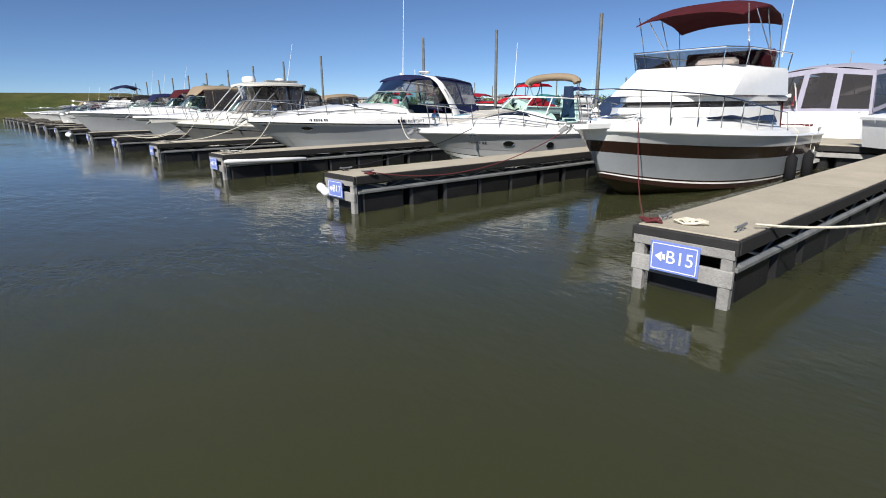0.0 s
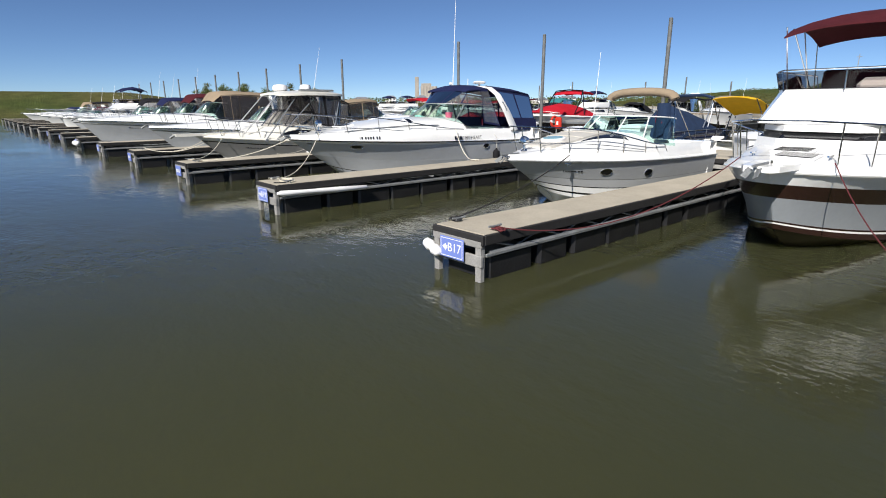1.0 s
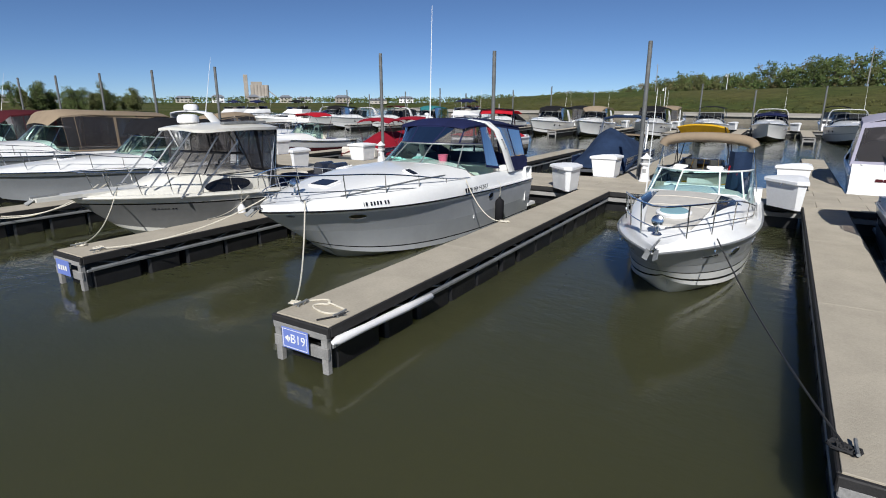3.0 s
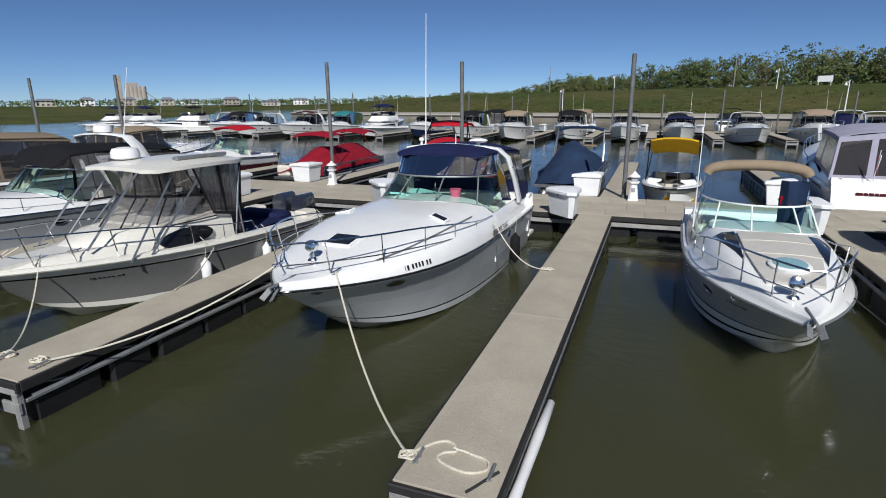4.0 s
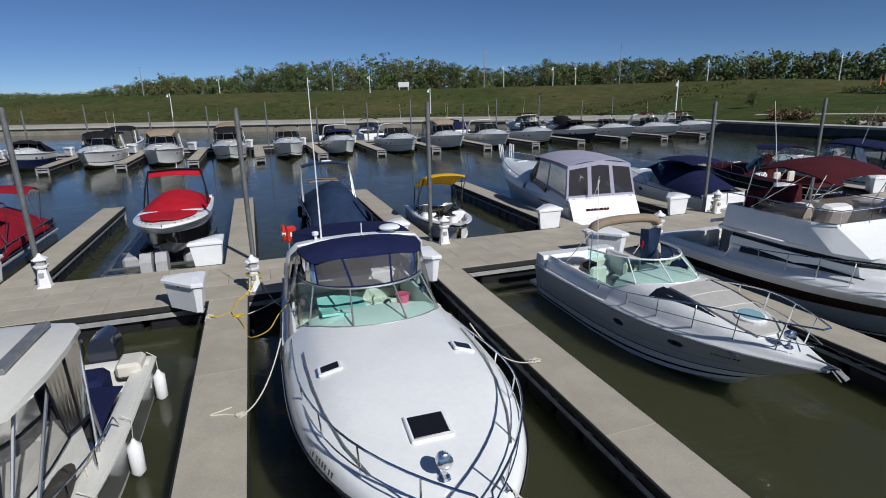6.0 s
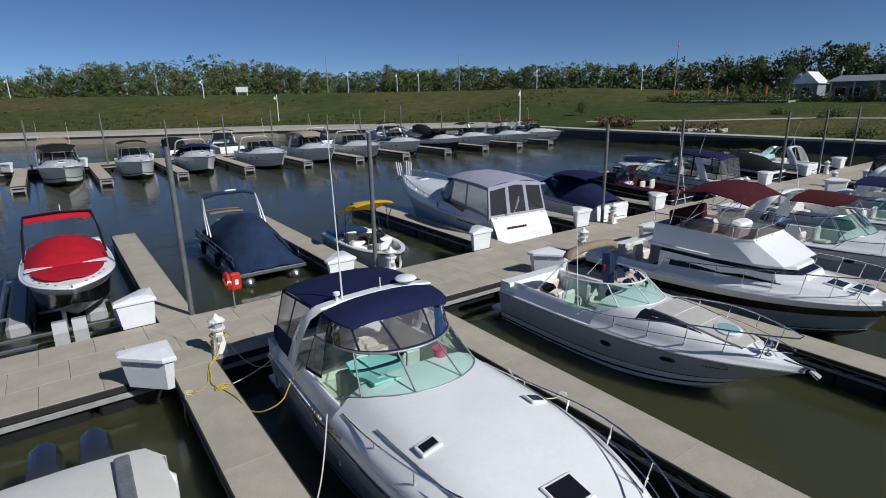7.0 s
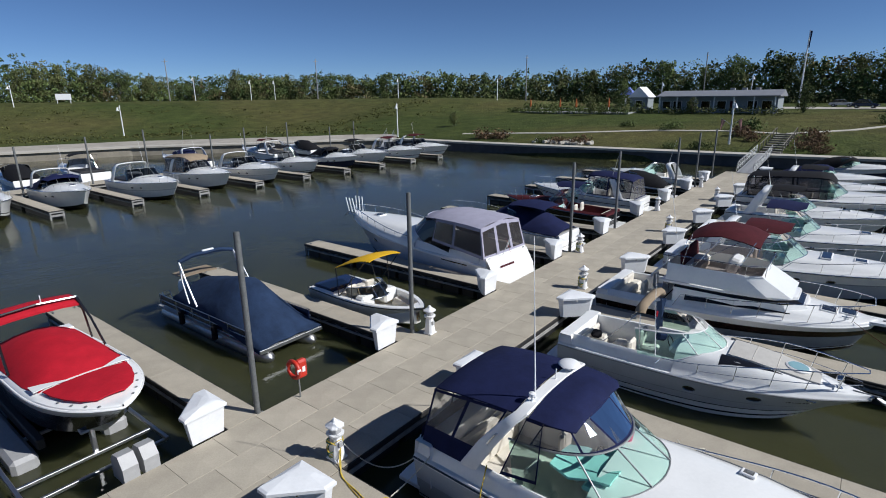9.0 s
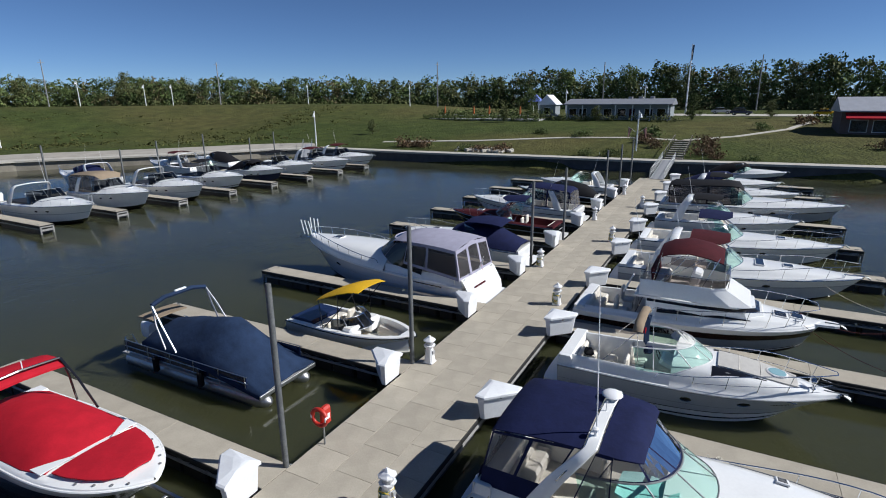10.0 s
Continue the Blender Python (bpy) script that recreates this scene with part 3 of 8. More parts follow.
def light_post(m, hoses):
    """White power pedestal in the shape of a small lighthouse."""
    root = thing("power_pedestal", "white lighthouse-shaped power pedestal on the pier", "power pedestal", "power pedestals", m)
    part("base", Shape().box((0, 0, 0.03), (0.36, 0.36, 0.06), 0.015), WHITE, root)
    q = lambda r, z: [(r * sx, r * sy, z) for sx, sy in ((-1, -0.6), (-0.6, -1), (0.6, -1), (1, -0.6), (1, 0.6), (0.6, 1), (-0.6, 1), (-1, 0.6))]
    part("tower", Shape().loft([q(0.17, 0.05), q(0.105, 0.62)], True, True, True), WHITE, root)
    part("gallery", Shape().loft([q(0.16, 0.62), q(0.18, 0.67), q(0.18, 0.70)], True, True, True), WHITE, root)
    part("lantern", Shape().loft([q(0.12, 0.70), q(0.12, 0.86)], True, True, True), GREYP, root, "pale louvred lantern")
    part("roof", Shape().loft([q(0.19, 0.86), q(0.19, 0.89), q(0.07, 0.98), q(0.05, 1.02), q(0.02, 1.06)], True, True, True), WHITE, root)
    for sy in (-1, 1):
        part("outlet", Shape().box((0, sy * 0.15, 0.42), (0.12, 0.06, 0.14), 0.01), GREYP, root)
    if hoses:
        rng = random.Random(hoses)
        for hm, nm in ((YHOSE, "shore_cable"), (GHOSE, "water_hose")):
            s = Shape()
            pts = []
            for i in range(60):
                an = i * 0.55
                pts.append((0.20 * math.cos(an) + rng.uniform(-.02, .02), 0.17 * math.sin(an) * (1 if hm is YHOSE else 0.8) + 0.05, 0.30 + 0.20 * math.sin(an * 0.37) + rng.uniform(-.03, .03)))
            s.tube(pts, 0.014, 5)
            part(nm, s, hm, root)
    return root


BX = "white plastic corner dock box with a hipped lid"
for fx in FINGERS_S[:6] + FINGERS_S[17:]:
    dock_box(pose(fx - 0.53, PIER_S, H, 0, 0, 180), BX)
for fx in FINGERS_N[2:]:
    dock_box(pose(fx - 0.53, PIER_N, H, 0, 0, 90), BX)
for lx, ly, hz in ((-26.4, 23.1, 0), (-20.48, 20.42, 3), (-13.78, 23.06, 0), (-6.2, 20.6, 5), (-0.95, 23.1, 7), (6.4, 20.6, 9), (12.4, 23.1, 0), (19.2, 20.6, 0), (25.0, 23.1, 0)):
    light_post(pose(lx, ly, H), hz)
for k in range(-9, 8):
    dock_box(pose(-14.1 + 6.02 * k, C_S + 0.04, H, 0, 0, 180), BX)


# ---- boats ----
class Boat:
    """A motor boat: bow towards -y, transom at y = 0, waterline at z = 0."""

    def __init__(self, name, label, category, m, L, B, fs, fb, sc=0.48, cabin=0.45, rake=1.3, sole=0.35, full=2.3, group="moored boats", draft=0.4):
        self.L, self.B, self.fs, self.fb, self.sc, self.cabin, self.rake, self.sole, self.full, self.draft = L, B, fs, fb, sc, cabin, rake, sole, full, draft
        self.root = thing(name, label, category, group, m)

    tip = 0.85
    droop = 0.0

    def part(self, name, shape, material, label="", smooth=None, parent=None):
        return part(name, shape, material, parent or self.root, label, smooth)

    def b(self, t):
        u = max(0.0, (t - 0.40) / 0.60)
        return self.B / 2 * (0.92 + 0.08 * min(1, t / 0.35)) * max(0.0, 1 - u ** self.full) ** self.tip + 0.02

    def zs(self, t):
        return self.fs + (self.fb - self.fs) * t ** 1.5

    def side(self, t, v, sx=1, out=0.0):
        """A point on the topsides: t from transom to bow, v from chine to sheer."""
        b = self.b(t)
        bc = b * (0.90 - 0.5 * t ** 3)
        zc = -0.06 + 0.5 * t ** 3.5
        x = bc + (b - bc) * v ** (1 + 1.1 * t)
        z = zc + (self.zs(t) - zc) * v
        y = -self.L * t + self.rake * (1 - v) * 0.75 * t ** 5
        return Vector((sx * (x + out), y, z))

    def keel(self, t):
        return Vector((0, -self.L * t + self.rake * t ** 5, -self.draft + (self.draft + 0.35) * t ** 6))

    def ts(self, a=0.0, b=1.0, n=24):
        return [a + (b - a) * (1 - (1 - i / n) ** 1.35) for i in range(n + 1)]

    def hull(self, bands, bottom=None, n=24):
        """Bands of the topsides from chine up: (v0, v1, material, name, label)."""
        T = self.ts(n=n)
        s = Shape()
        for sx in (-1, 1):
            s.loft([[self.keel(t), (self.keel(t) + self.side(t, 0, sx)) / 2 + Vector((0, 0, -0.02)), self.side(t, 0, sx)] for t in T])
        s.add([self.keel(0), self.side(0, 0, -1), self.side(0, 0, 1)], [(0, 1, 2)])
        self.part("hull_bottom", s, bottom or bands[0][2], smooth=40)
        for v0, v1, mt, nm, lb in bands:
            s = Shape()
            k = max(1, int((v1 - v0) / 0.16))
            vs = [lerp(v0, v1, i / k) for i in range(k + 1)]
            for sx in (-1, 1):
                s.loft([[self.side(t, v, sx) for v in vs] for t in T])
            s.loft([[self.side(0, v, -1) for v in vs], [self.side(0, v, 1) for v in vs]])
            s.loft([[self.side(1, v, -1) for v in vs], [self.side(1, v, 1) for v in vs]])
            self.part(nm, s, mt, lb, smooth=40)

    def rub_rail(self, material, r=0.035):
        T = self.ts(n=24)
        pts = [self.side(t, 1, -1, 0.01) for t in T] + [self.side(t, 1, 1, 0.01) for t in reversed(T)]
        self.part("rub_rail", Shape().tube(pts, r, 6), material, smooth=40)

    def crown(self, t):
        e = 0.95
        u = max(0.0, min(1.0, (t - self.sc) / (e - self.sc)))
        return self.cabin * (1 - u ** 1.6)

    PROFILE = ((1.0, 0.0, 0.0), (0.975, 0.06, 0.0), (0.90, 0.075, 0.05), (0.80, 0.08, 0.30), (0.70, 0.085, 0.66), (0.58, 0.09, 0.86), (0.38, 0.095, 0.96), (0.18, 0.10, 0.99), (0.0, 0.10, 1.0))

    def deck_z(self, t, u):
        P = self.PROFILE
        u = abs(u)
        for (ua, za, ca), (ub, zb, cb) in zip(P[:-1], P[1:]):
            if u >= ub:
                w = (ua - u) / (ua - ub)
                return self.zs(t) + lerp(za, zb, w) * (1 - self.droop * smooth01((t - 0.62) / 0.38)) + self.crown(t) * lerp(ca, cb, w)
        return self.zs(t)

    def on_deck(self, x, y, dz=0.0):
        t = -y / self.L
        return Vector((x, y, self.deck_z(t, x / self.b(t)) + dz))

    def deck(self, material, floor=None, well=True, coam=0.14, n=22):
        P = self.PROFILE
        s = Shape()
        ring = lambda t: [Vector((sx * u * self.b(t), -self.L * t, self.deck_z(t, u))) for sx, u in [(-1, p[0]) for p in P] + [(1, p[0]) for p in reversed(P[:-1])]]
        s.loft([ring(t) for t in self.ts(self.sc, 1.0, n)])
        if not well:
            s.loft([ring(t) for t in self.ts(0, self.sc, 6)])
        self.part("deck", s, material, smooth=50)
        if well:
            s = Shape()
            w = 0.26
            def half(t, sx):
                b = self.b(t)
                z = self.zs(t)
                return [Vector((sx * p, -self.L * t, q)) for p, q in ((b, z), (b - 0.02, z + 0.045), (b - 0.10, z + 0.06), (b - 0.16, z + coam * 0.5 + 0.03), (b - 0.22, z + coam * 0.9), (b - 0.26, z + coam), (b - w - 0.06, z + coam - 0.02), (b - w - 0.08, self.sole))]
            T = [self.sc * i / 8 for i in range(9)]
            for sx in (-1, 1):
                s.loft([half(t, sx) for t in T])
            # stern coaming
            z = self.zs(0)
            bw = self.b(0) - 0.03
            s.loft([[Vector((x, y, q)) for x in (-bw, bw)] for y, q in ((0.0, z), (-0.04, z + coam), (-0.42, z + coam), (-0.46, z + coam - 0.04), (-0.46, self.sole))])
            # front bulkhead
            t = self.sc
            top = [Vector((sx * u * self.b(t), -self.L * t, self.deck_z(t, u))) for sx, u in [(-1, p[0]) for p in P[3:]] + [(1, p[0]) for p in reversed(P[3:-1])]]
            s.loft([top, [Vector((p.x, p.y, self.sole)) for p in top]])
            self.part("cockpit_coaming", s, material, smooth=45)
            rows = [[Vector((sx * (self.b(t) - w - 0.02), -self.L * t, self.sole + 0.01)) for sx in (-1, 1)] for t in T]
            self.part("cockpit_floor", Shape().sheet(rows, 0.04), floor or SEAT)

    def windshield(self, ya, yf, w, h, rake, posts=(-0.62, -0.22, 0.22, 0.62), glass=None, frame_m=None, power=0.75, wt=0.86, base=None):
        """Wrap-round screen: ends at ya, front at yf (both negative), half-width w."""
        glass, frame_m = glass or GLASS, frame_m or STEEL
        def low(q):
            x = w * math.sin(q * math.pi / 2)
            y = ya + (yf - ya) * max(0.0, math.cos(q * math.pi / 2)) ** power
            z = self.on_deck(x, y).z if base is None else base
            t = -y / self.L
            if base is None and t < self.sc:
                z = lerp(self.zs(t) + 0.13, self.deck_z(self.sc, x / self.b(t)), max(0.0, min(1.0, 1 - (self.sc - t) / 0.12)))
            return Vector((x, y, z))
        def high(q):
            p = low(q)
            f = max(0.0, math.cos(q * math.pi / 2)) ** 0.5
            zt = low(0).z + h
            drop = 0.25 * h * (1 - f)
            return Vector((p.x * wt, p.y + rake * (0.35 + 0.65 * f), zt - drop))
        N = 28
        Q = [-1 + 2 * i / N for i in range(N + 1)]
        lo, hi = [low(q) for q in Q], [high(q) for q in Q]
        mid = [(a + b) / 2 + Vector((0, -0.02, 0)) for a, b in zip(lo, hi)]
        ws = thing_part("windshield", Shape().loft([lo, mid, hi]), glass, self.root, "curved tinted windscreen")
        self.part("frame", Shape().tube(hi, 0.022, 6).tube(lo, 0.016, 6), frame_m, smooth=40, parent=ws)
        for q in posts:
            self.part("post", Shape().tube([low(q), high(q)], 0.018, 6), frame_m, parent=ws)
        self.ws_low, self.ws_high = low, high
        return ws

    def bow_rail(self, t0, t1, h0=0.35, h1=0.62, n=7, r=0.014, mid=False, open_bow=False, inset=0.10):
        def top(t, sx, f=1.0):
            u = (t - t0) / (t1 - t0)
            b = max(0.06, self.b(t) - inset)
            return Vector((sx * b * (1.0 + 0.06 * u), -self.L * t - 0.18 * u * f, self.zs(t) + 0.05 + f * lerp(h0, h1, smooth01(u * 1.4))))
        T = [t0 + (t1 - t0) * (1 - (1 - i / 18) ** 1.4) for i in range(19)]
        foot = lambda t, sx: Vector((sx * max(0.05, self.b(t) - inset), -self.L * t, self.zs(t) + 0.06))
        L_ = [top(t, -1) for t in T]
        R_ = [top(t, 1) for t in T]
        L_.insert(0, foot(t0 - 0.03, -1))
        R_.insert(0, foot(t0 - 0.03, 1))
        rail = thing_part("bow_rail", (Shape().tube(L_ + R_[::-1], r, 6) if not open_bow else Shape().tube(L_, r, 6).tube(R_, r, 6)), STEEL, self.root)
        if mid:
            s = Shape()
            ml, mr = [top(t, -1, 0.5) for t in T[3:]], [top(t, 1, 0.5) for t in T[3:]]
            s.tube(ml, r * 0.7, 5).tube(mr, r * 0.7, 5)
            self.part("mid_rail", s, STEEL, parent=rail)
        for i in range(1, n):
            t = t0 + (t1 - t0) * (1 - (1 - i / n) ** 1.3)
            for sx in (-1, 1):
                p, q = foot(t, sx), top(t, sx)
                self.part("stanchion", Shape().tube([p, q], r * 0.85, 5), STEEL, parent=rail)
        return rail

    def port(self, t, v, w, h, material=None, both=True, rim=STEEL):
        """Oval portlight on the topsides."""
        for sx in ((-1, 1) if both else (1,)):
            p = self.side(t, v, sx)
            du = (self.side(t + 0.01, v, sx) - self.side(t - 0.01, v, sx)).normalized()
            dv = (self.side(t, v + 0.05, sx) - self.side(t, v - 0.05, sx)).normalized()
            nrm = du.cross(dv) * (1 if (du.cross(dv)).x * sx > 0 else -1)
            ring = lambda k, o: [p + du * (w / 2 * k * math.cos(a * math.pi / 8)) + dv * (h / 2 * k * math.sin(a * math.pi / 8)) + nrm * o for a in range(16)]
            pl = thing_part("portlight", Shape().loft([ring(1.0, 0.0), ring(0.97, 0.012), ring(0.8, 0.012)], True, True, True), material or BLACKGEL, self.root)
            self.part("rim", Shape().tube(ring(1.02, 0.01) + [ring(1.02, 0.01)[0]], 0.012, 5), rim, parent=pl)

    def hatch(self, x, y, sx, sy, dz=0.02, glass=None):
        p = self.on_deck(x, y)
        q = self.on_deck(x, y - 0.2)
        e = self.on_deck(x + 0.1, y)
        rot = pose(0, 0, 0, math.degrees(math.atan2(q.z - p.z, -0.2)), -math.degrees(math.atan2(e.z - p.z, 0.1)), 0)
        h = thing_part("hatch", Shape().box((p.x, p.y, p.z + dz - 0.008), (sx, sy, 0.05), 0.015, rot), WHITE if glass is None else STEEL, self.root)
        self.part("hatch_pane", Shape().box((p.x, p.y, p.z + dz + 0.008), (sx - 0.09, sy - 0.09, 0.04), 0.012, rot), glass or BLACKGEL, parent=h)

    def cleat(self, x, y):
        p = self.on_deck(x, y)
        self.part("deck_cleat", cleat((p.x, p.y, p.z)), STEEL)

    def fender(self, t, sx, v=0.55, material=None, h=0.6, r=0.11):
        p = self.side(t, v, sx, r + 0.02)
        q = self.side(t, 1, sx, 0.05)
        f = thing_part("fender", Shape().spin([(0.02, -h / 2 - 0.05), (0.05, -h / 2), (r, -h / 2 + 0.07), (r, h / 2 - 0.07), (0.05, h / 2), (0.02, h / 2 + 0.06)], 12, p), material or WHITE, self.root, smooth=50)
        self.part("fender_line", Shape().tube([p + Vector((0, 0, h / 2 + 0.05)), q + Vector((0, 0, 0.1)), q + Vector((-sx * 0.15, 0, 0.22))], 0.008, 4), ROPEW, parent=f)

    def anchor(self, y=None):
        y = y or -self.L
        z = self.zs(1.0) + 0.08
        a = thing_part("anchor_roller", Shape().box((0, y + 0.35, z), (0.10, 0.8, 0.04), 0.012), STEEL, self.root)
        self.part("anchor", Shape().tube([(0, y + 0.4, z + 0.06), (0, y - 0.2, z + 0.05)], 0.022, 6).box((-0.07, y - 0.2, z - 0.05), (0.09, 0.22, 0.02), 0.006, pose(0, 0, 0, 35, 30, 12)).box((0.07, y - 0.2, z - 0.05), (0.09, 0.22, 0.02), 0.006, pose(0, 0, 0, 35, -30, -12)), GALV, parent=a)

    def lamp(self, x, y):
        p = self.on_deck(x, y)
        s = thing_part("searchlight", Shape().spin([(0.09, 0.0), (0.07, 0.03), (0.03, 0.05), (0.025, 0.17)], 10, p), STEEL, self.root)
        self.part("lamp_head", Shape().spin([(0.03, -0.10), (0.09, -0.07), (0.105, 0.0), (0.10, 0.06), (0.06, 0.08)], 12, p + Vector((0, 0, 0.24)), pose(0, 0, 0, 80)), STEEL, smooth=50, parent=s)

    def antenna(self, x, y, z, h, lean=0.0, r=0.012):
        self.part("antenna", Shape().tube([(x, y, z), (x, y + lean * 0.3, z + h * 0.3), (x, y + lean, z + h)], r * 1.5, 5, r * 0.5), WHITE)

    def platform(self, d=0.6, z=0.28):
        w = self.b(0) - 0.1
        rows = [[(x * w, -0.05 + d * (1 - 0.12 * abs(x) ** 4) * k, z) for x in (-1, -0.8, -0.4, 0, 0.4, 0.8, 1)] for k in (0, 0.5, 1)]
        self.part("swim_platform", Shape().sheet(rows, 0.09), GEL)

    def seats(self, material=None, helm=True):
        mt = material or SEAT
        w = self.b(0.2) - 0.36
        z = self.sole
        self.part("stern_bench", Shape().box((0, -0.72, z + 0.2), (2 * w - 0.1, 0.5, 0.42), 0.07), mt)
        self.part("bench_back", Shape().box((0, -0.52, z + 0.5), (2 * w - 0.1, 0.16, 0.42), 0.06), mt)
        yh = -self.L * self.sc + 1.15
        for sx in (-1, 1):
            c = thing_part("helm_seat", Shape().box((sx * w * 0.55, yh, z + 0.46), (0.52, 0.5, 0.16), 0.06), mt, self.root)
            self.part("seat_back", Shape().box((sx * w * 0.55, yh + 0.27, z + 0.78), (0.52, 0.14, 0.6), 0.06), mt, parent=c)
            self.part("seat_pedestal", Shape().box((sx * w * 0.55, yh, z + 0.2), (0.42, 0.42, 0.4), 0.04), GEL, parent=c)
        if helm:
            d = thing_part("dashboard", Shape().box((w * 0.5, -self.L * self.sc + 0.22, z + 0.72), (0.85, 0.5, 0.3), 0.08, pose(0, 0, 0, 25)), GEL, self.root)
            ring = [Vector((w * 0.5 + 0.19 * math.cos(a * math.pi / 8), -self.L * self.sc + 0.52, z + 0.85)) + Vector((0, 0.08 * math.sin(a * math.pi / 8), 0.17 * math.sin(a * math.pi / 8))) for a in range(17)]
            self.part("steering_wheel", Shape().tube(ring, 0.016, 6), BLACKC, parent=d)

    def arch(self, yb, yt, w, zt, material, width=0.42, base_z=None, thick=0.09, wt=0.8):
        """Moulded radar arch from gunwale to gunwale, raked from yb to yt."""
        zb = base_z if base_z is not None else self.zs(-yb / self.L) + 0.08
        path = [(-w, yb, zb), (-w * 0.97, lerp(yb, yt, 0.4), lerp(zb, zt, 0.45)), (-w * 0.92, lerp(yb, yt, 0.8), lerp(zb, zt, 0.82)), (-w * wt, yt, zt - 0.06), (-w * wt * 0.6, yt, zt), (0, yt, zt + 0.03)]
        path = path + [(-x, y, z) for x, y, z in reversed(path[:-1])]
        rings = []
        for i, p in enumerate(path):
            a, b = Vector(path[max(0, i - 1)]), Vector(path[min(len(path) - 1, i + 1)])
            d = (b - a)
            d.y = 0
            d.normalize()
            nrm = Vector((-d.z, 0, d.x))
            k = width * (1.5 - 0.5 * smooth01(min(i, len(path) - 1 - i) / 3))
            p = Vector(p)
            rings.append([p + Vector((0, -k / 2, 0)), p + nrm * thick * 0.5 + Vector((0, -k * 0.4, 0)), p + nrm * thick * 0.5 + Vector((0, k * 0.4, 0)), p + Vector((0, k / 2, 0)), p - nrm * thick * 0.5 + Vector((0, k * 0.4, 0)), p - nrm * thick * 0.5 + Vector((0, -k * 0.4, 0))])
        return thing_part("radar_arch", Shape().loft(rings, True, True, True), material, self.root, smooth=50)

    def roof(self, stations, material, name="canopy_top", thick=0.03, sag=0.0, label=""):
        """Fabric or hard top through stations (y, half width, edge z, crown z)."""
        rows = []
        for i, (y, w, ze, zc) in enumerate(stations):
            rows.append([Vector((x * w, y, ze + (zc - ze) * (1 - abs(x) ** 2.6))) for x in (-1, -0.97, -0.88, -0.7, -0.45, -0.2, 0, 0.2, 0.45, 0.7, 0.88, 0.97, 1)])
        return thing_part(name, Shape().sheet(rows, thick), material, self.root, label, smooth=50)

    def curtain(self, lo, hi, panes, cloth, vinyl, parent=None, border=0.07, name="side_curtain"):
        """Canvas curtain with clear panes between two lines of points (lower, upper)."""
        k = len(lo) - 1
        def at(line, q):
            q = max(0.0, min(1.0, q)) * k
            i = min(int(q), k - 1)
            return Vector(line[i]).lerp(Vector(line[i + 1]), q - i)
        n = panes
        pt = lambda q, v: at(lo, q).lerp(at(hi, q), v)
        frame_s = Shape()
        glass = Shape()
        length = sum((Vector(lo[i + 1]) - Vector(lo[i])).length for i in range(k))
        bq = border / max(length, 0.1)
        hh = (at(hi, 0.5) - at(lo, 0.5)).length
        bv = min(0.3, border / max(hh, 0.1))
        m_ = 4
        frame_s.loft([[pt(i / 16, v) for v in (0, bv)] for i in range(17)])
        frame_s.loft([[pt(i / 16, v) for v in (1 - bv, 1)] for i in range(17)])
        for j in range(n + 1):
            a, b = max(0, j / n - bq / 2), min(1, j / n + bq / 2)
            frame_s.loft([[pt(q, v) for v in (bv, 1 - bv)] for q in (a, b)])
        cu = thing_part(name, frame_s, cloth, parent or self.root)
        for j in range(n):
            a, b = min(1, j / n + bq / 2), max(0, (j + 1) / n - bq / 2)
            self.part("clear_pane", Shape().loft([[pt(lerp(a, b, i / m_), v) for v in (bv, 0.5, 1 - bv)] for i in range(m_ + 1)]), vinyl, parent=cu)
        return cu

    def outboard(self, x, y=0.35, z=0.55, cowl=None):
        o = thing_part("outboard", Shape().loft([[(x + sx * w, y + yy, z + zz) for sx, yy in ((-1, -0.28), (1, -0.28), (1, 0.30), (0.6, 0.42), (-0.6, 0.42), (-1, 0.30))] for w, zz in ((0.17, 0.0), (0.25, 0.15), (0.25, 0.44), (0.19, 0.62), (0.06, 0.68))], True, True, True), cowl or COWL, self.root, "dark outboard engine", smooth=45)
        self.part("leg", Shape().box((x, y + 0.05, z - 0.35), (0.16, 0.3, 0.8), 0.05), GREYP, parent=o)
        self.part("bracket", Shape().box((x, y - 0.28, z - 0.12), (0.26, 0.3, 0.4), 0.04), DARK, parent=o)

    def radar(self, x, y, z, r=0.3):
        self.part("radar_dome", Shape().spin([(r * 0.7, 0), (r, 0.04), (r, 0.16), (r * 0.85, 0.24), (r * 0.4, 0.27)], 16, (x, y, z)), WHITE, smooth=40)


def thing_part(name, shape, material, parent, label="", smooth=None):
    return part(name, shape, material, parent, label, smooth)


def bars(parent, p, du, dv, widths, h, material, gap=0.03, name="lettering"):
    """Illegible lettering as a row of plain bars."""
    s = Shape()
    x = 0.0
    for w in widths:
        a = p + du * x
        nrm = du.cross(dv) * 0.004
        s.add([a + nrm, a + du * w + nrm, a + du * w + dv * h + nrm, a + dv * h + nrm], [(0, 1, 2, 3)])
        x += w + gap
    return part(name, s, material, parent)


WHITE_BANDS = [(0.0, 0.10, BLACKGEL, "boot_stripe", "dark waterline stripe"), (0.10, 1.0, GEL, "hull", "white glossy hull side")]


def two_tone(low, line, top=GEL, cut=0.62):
    return [(0.0, 0.10, BLACKGEL, "boot_stripe", "dark waterline stripe"), (0.10, cut, low, "hull", "glossy hull side"), (cut, cut + 0.05, line, "hull_stripe", "thin dark hull stripe"), (cut + 0.05, 1.0, top, "upper_hull", "white upper hull side")]


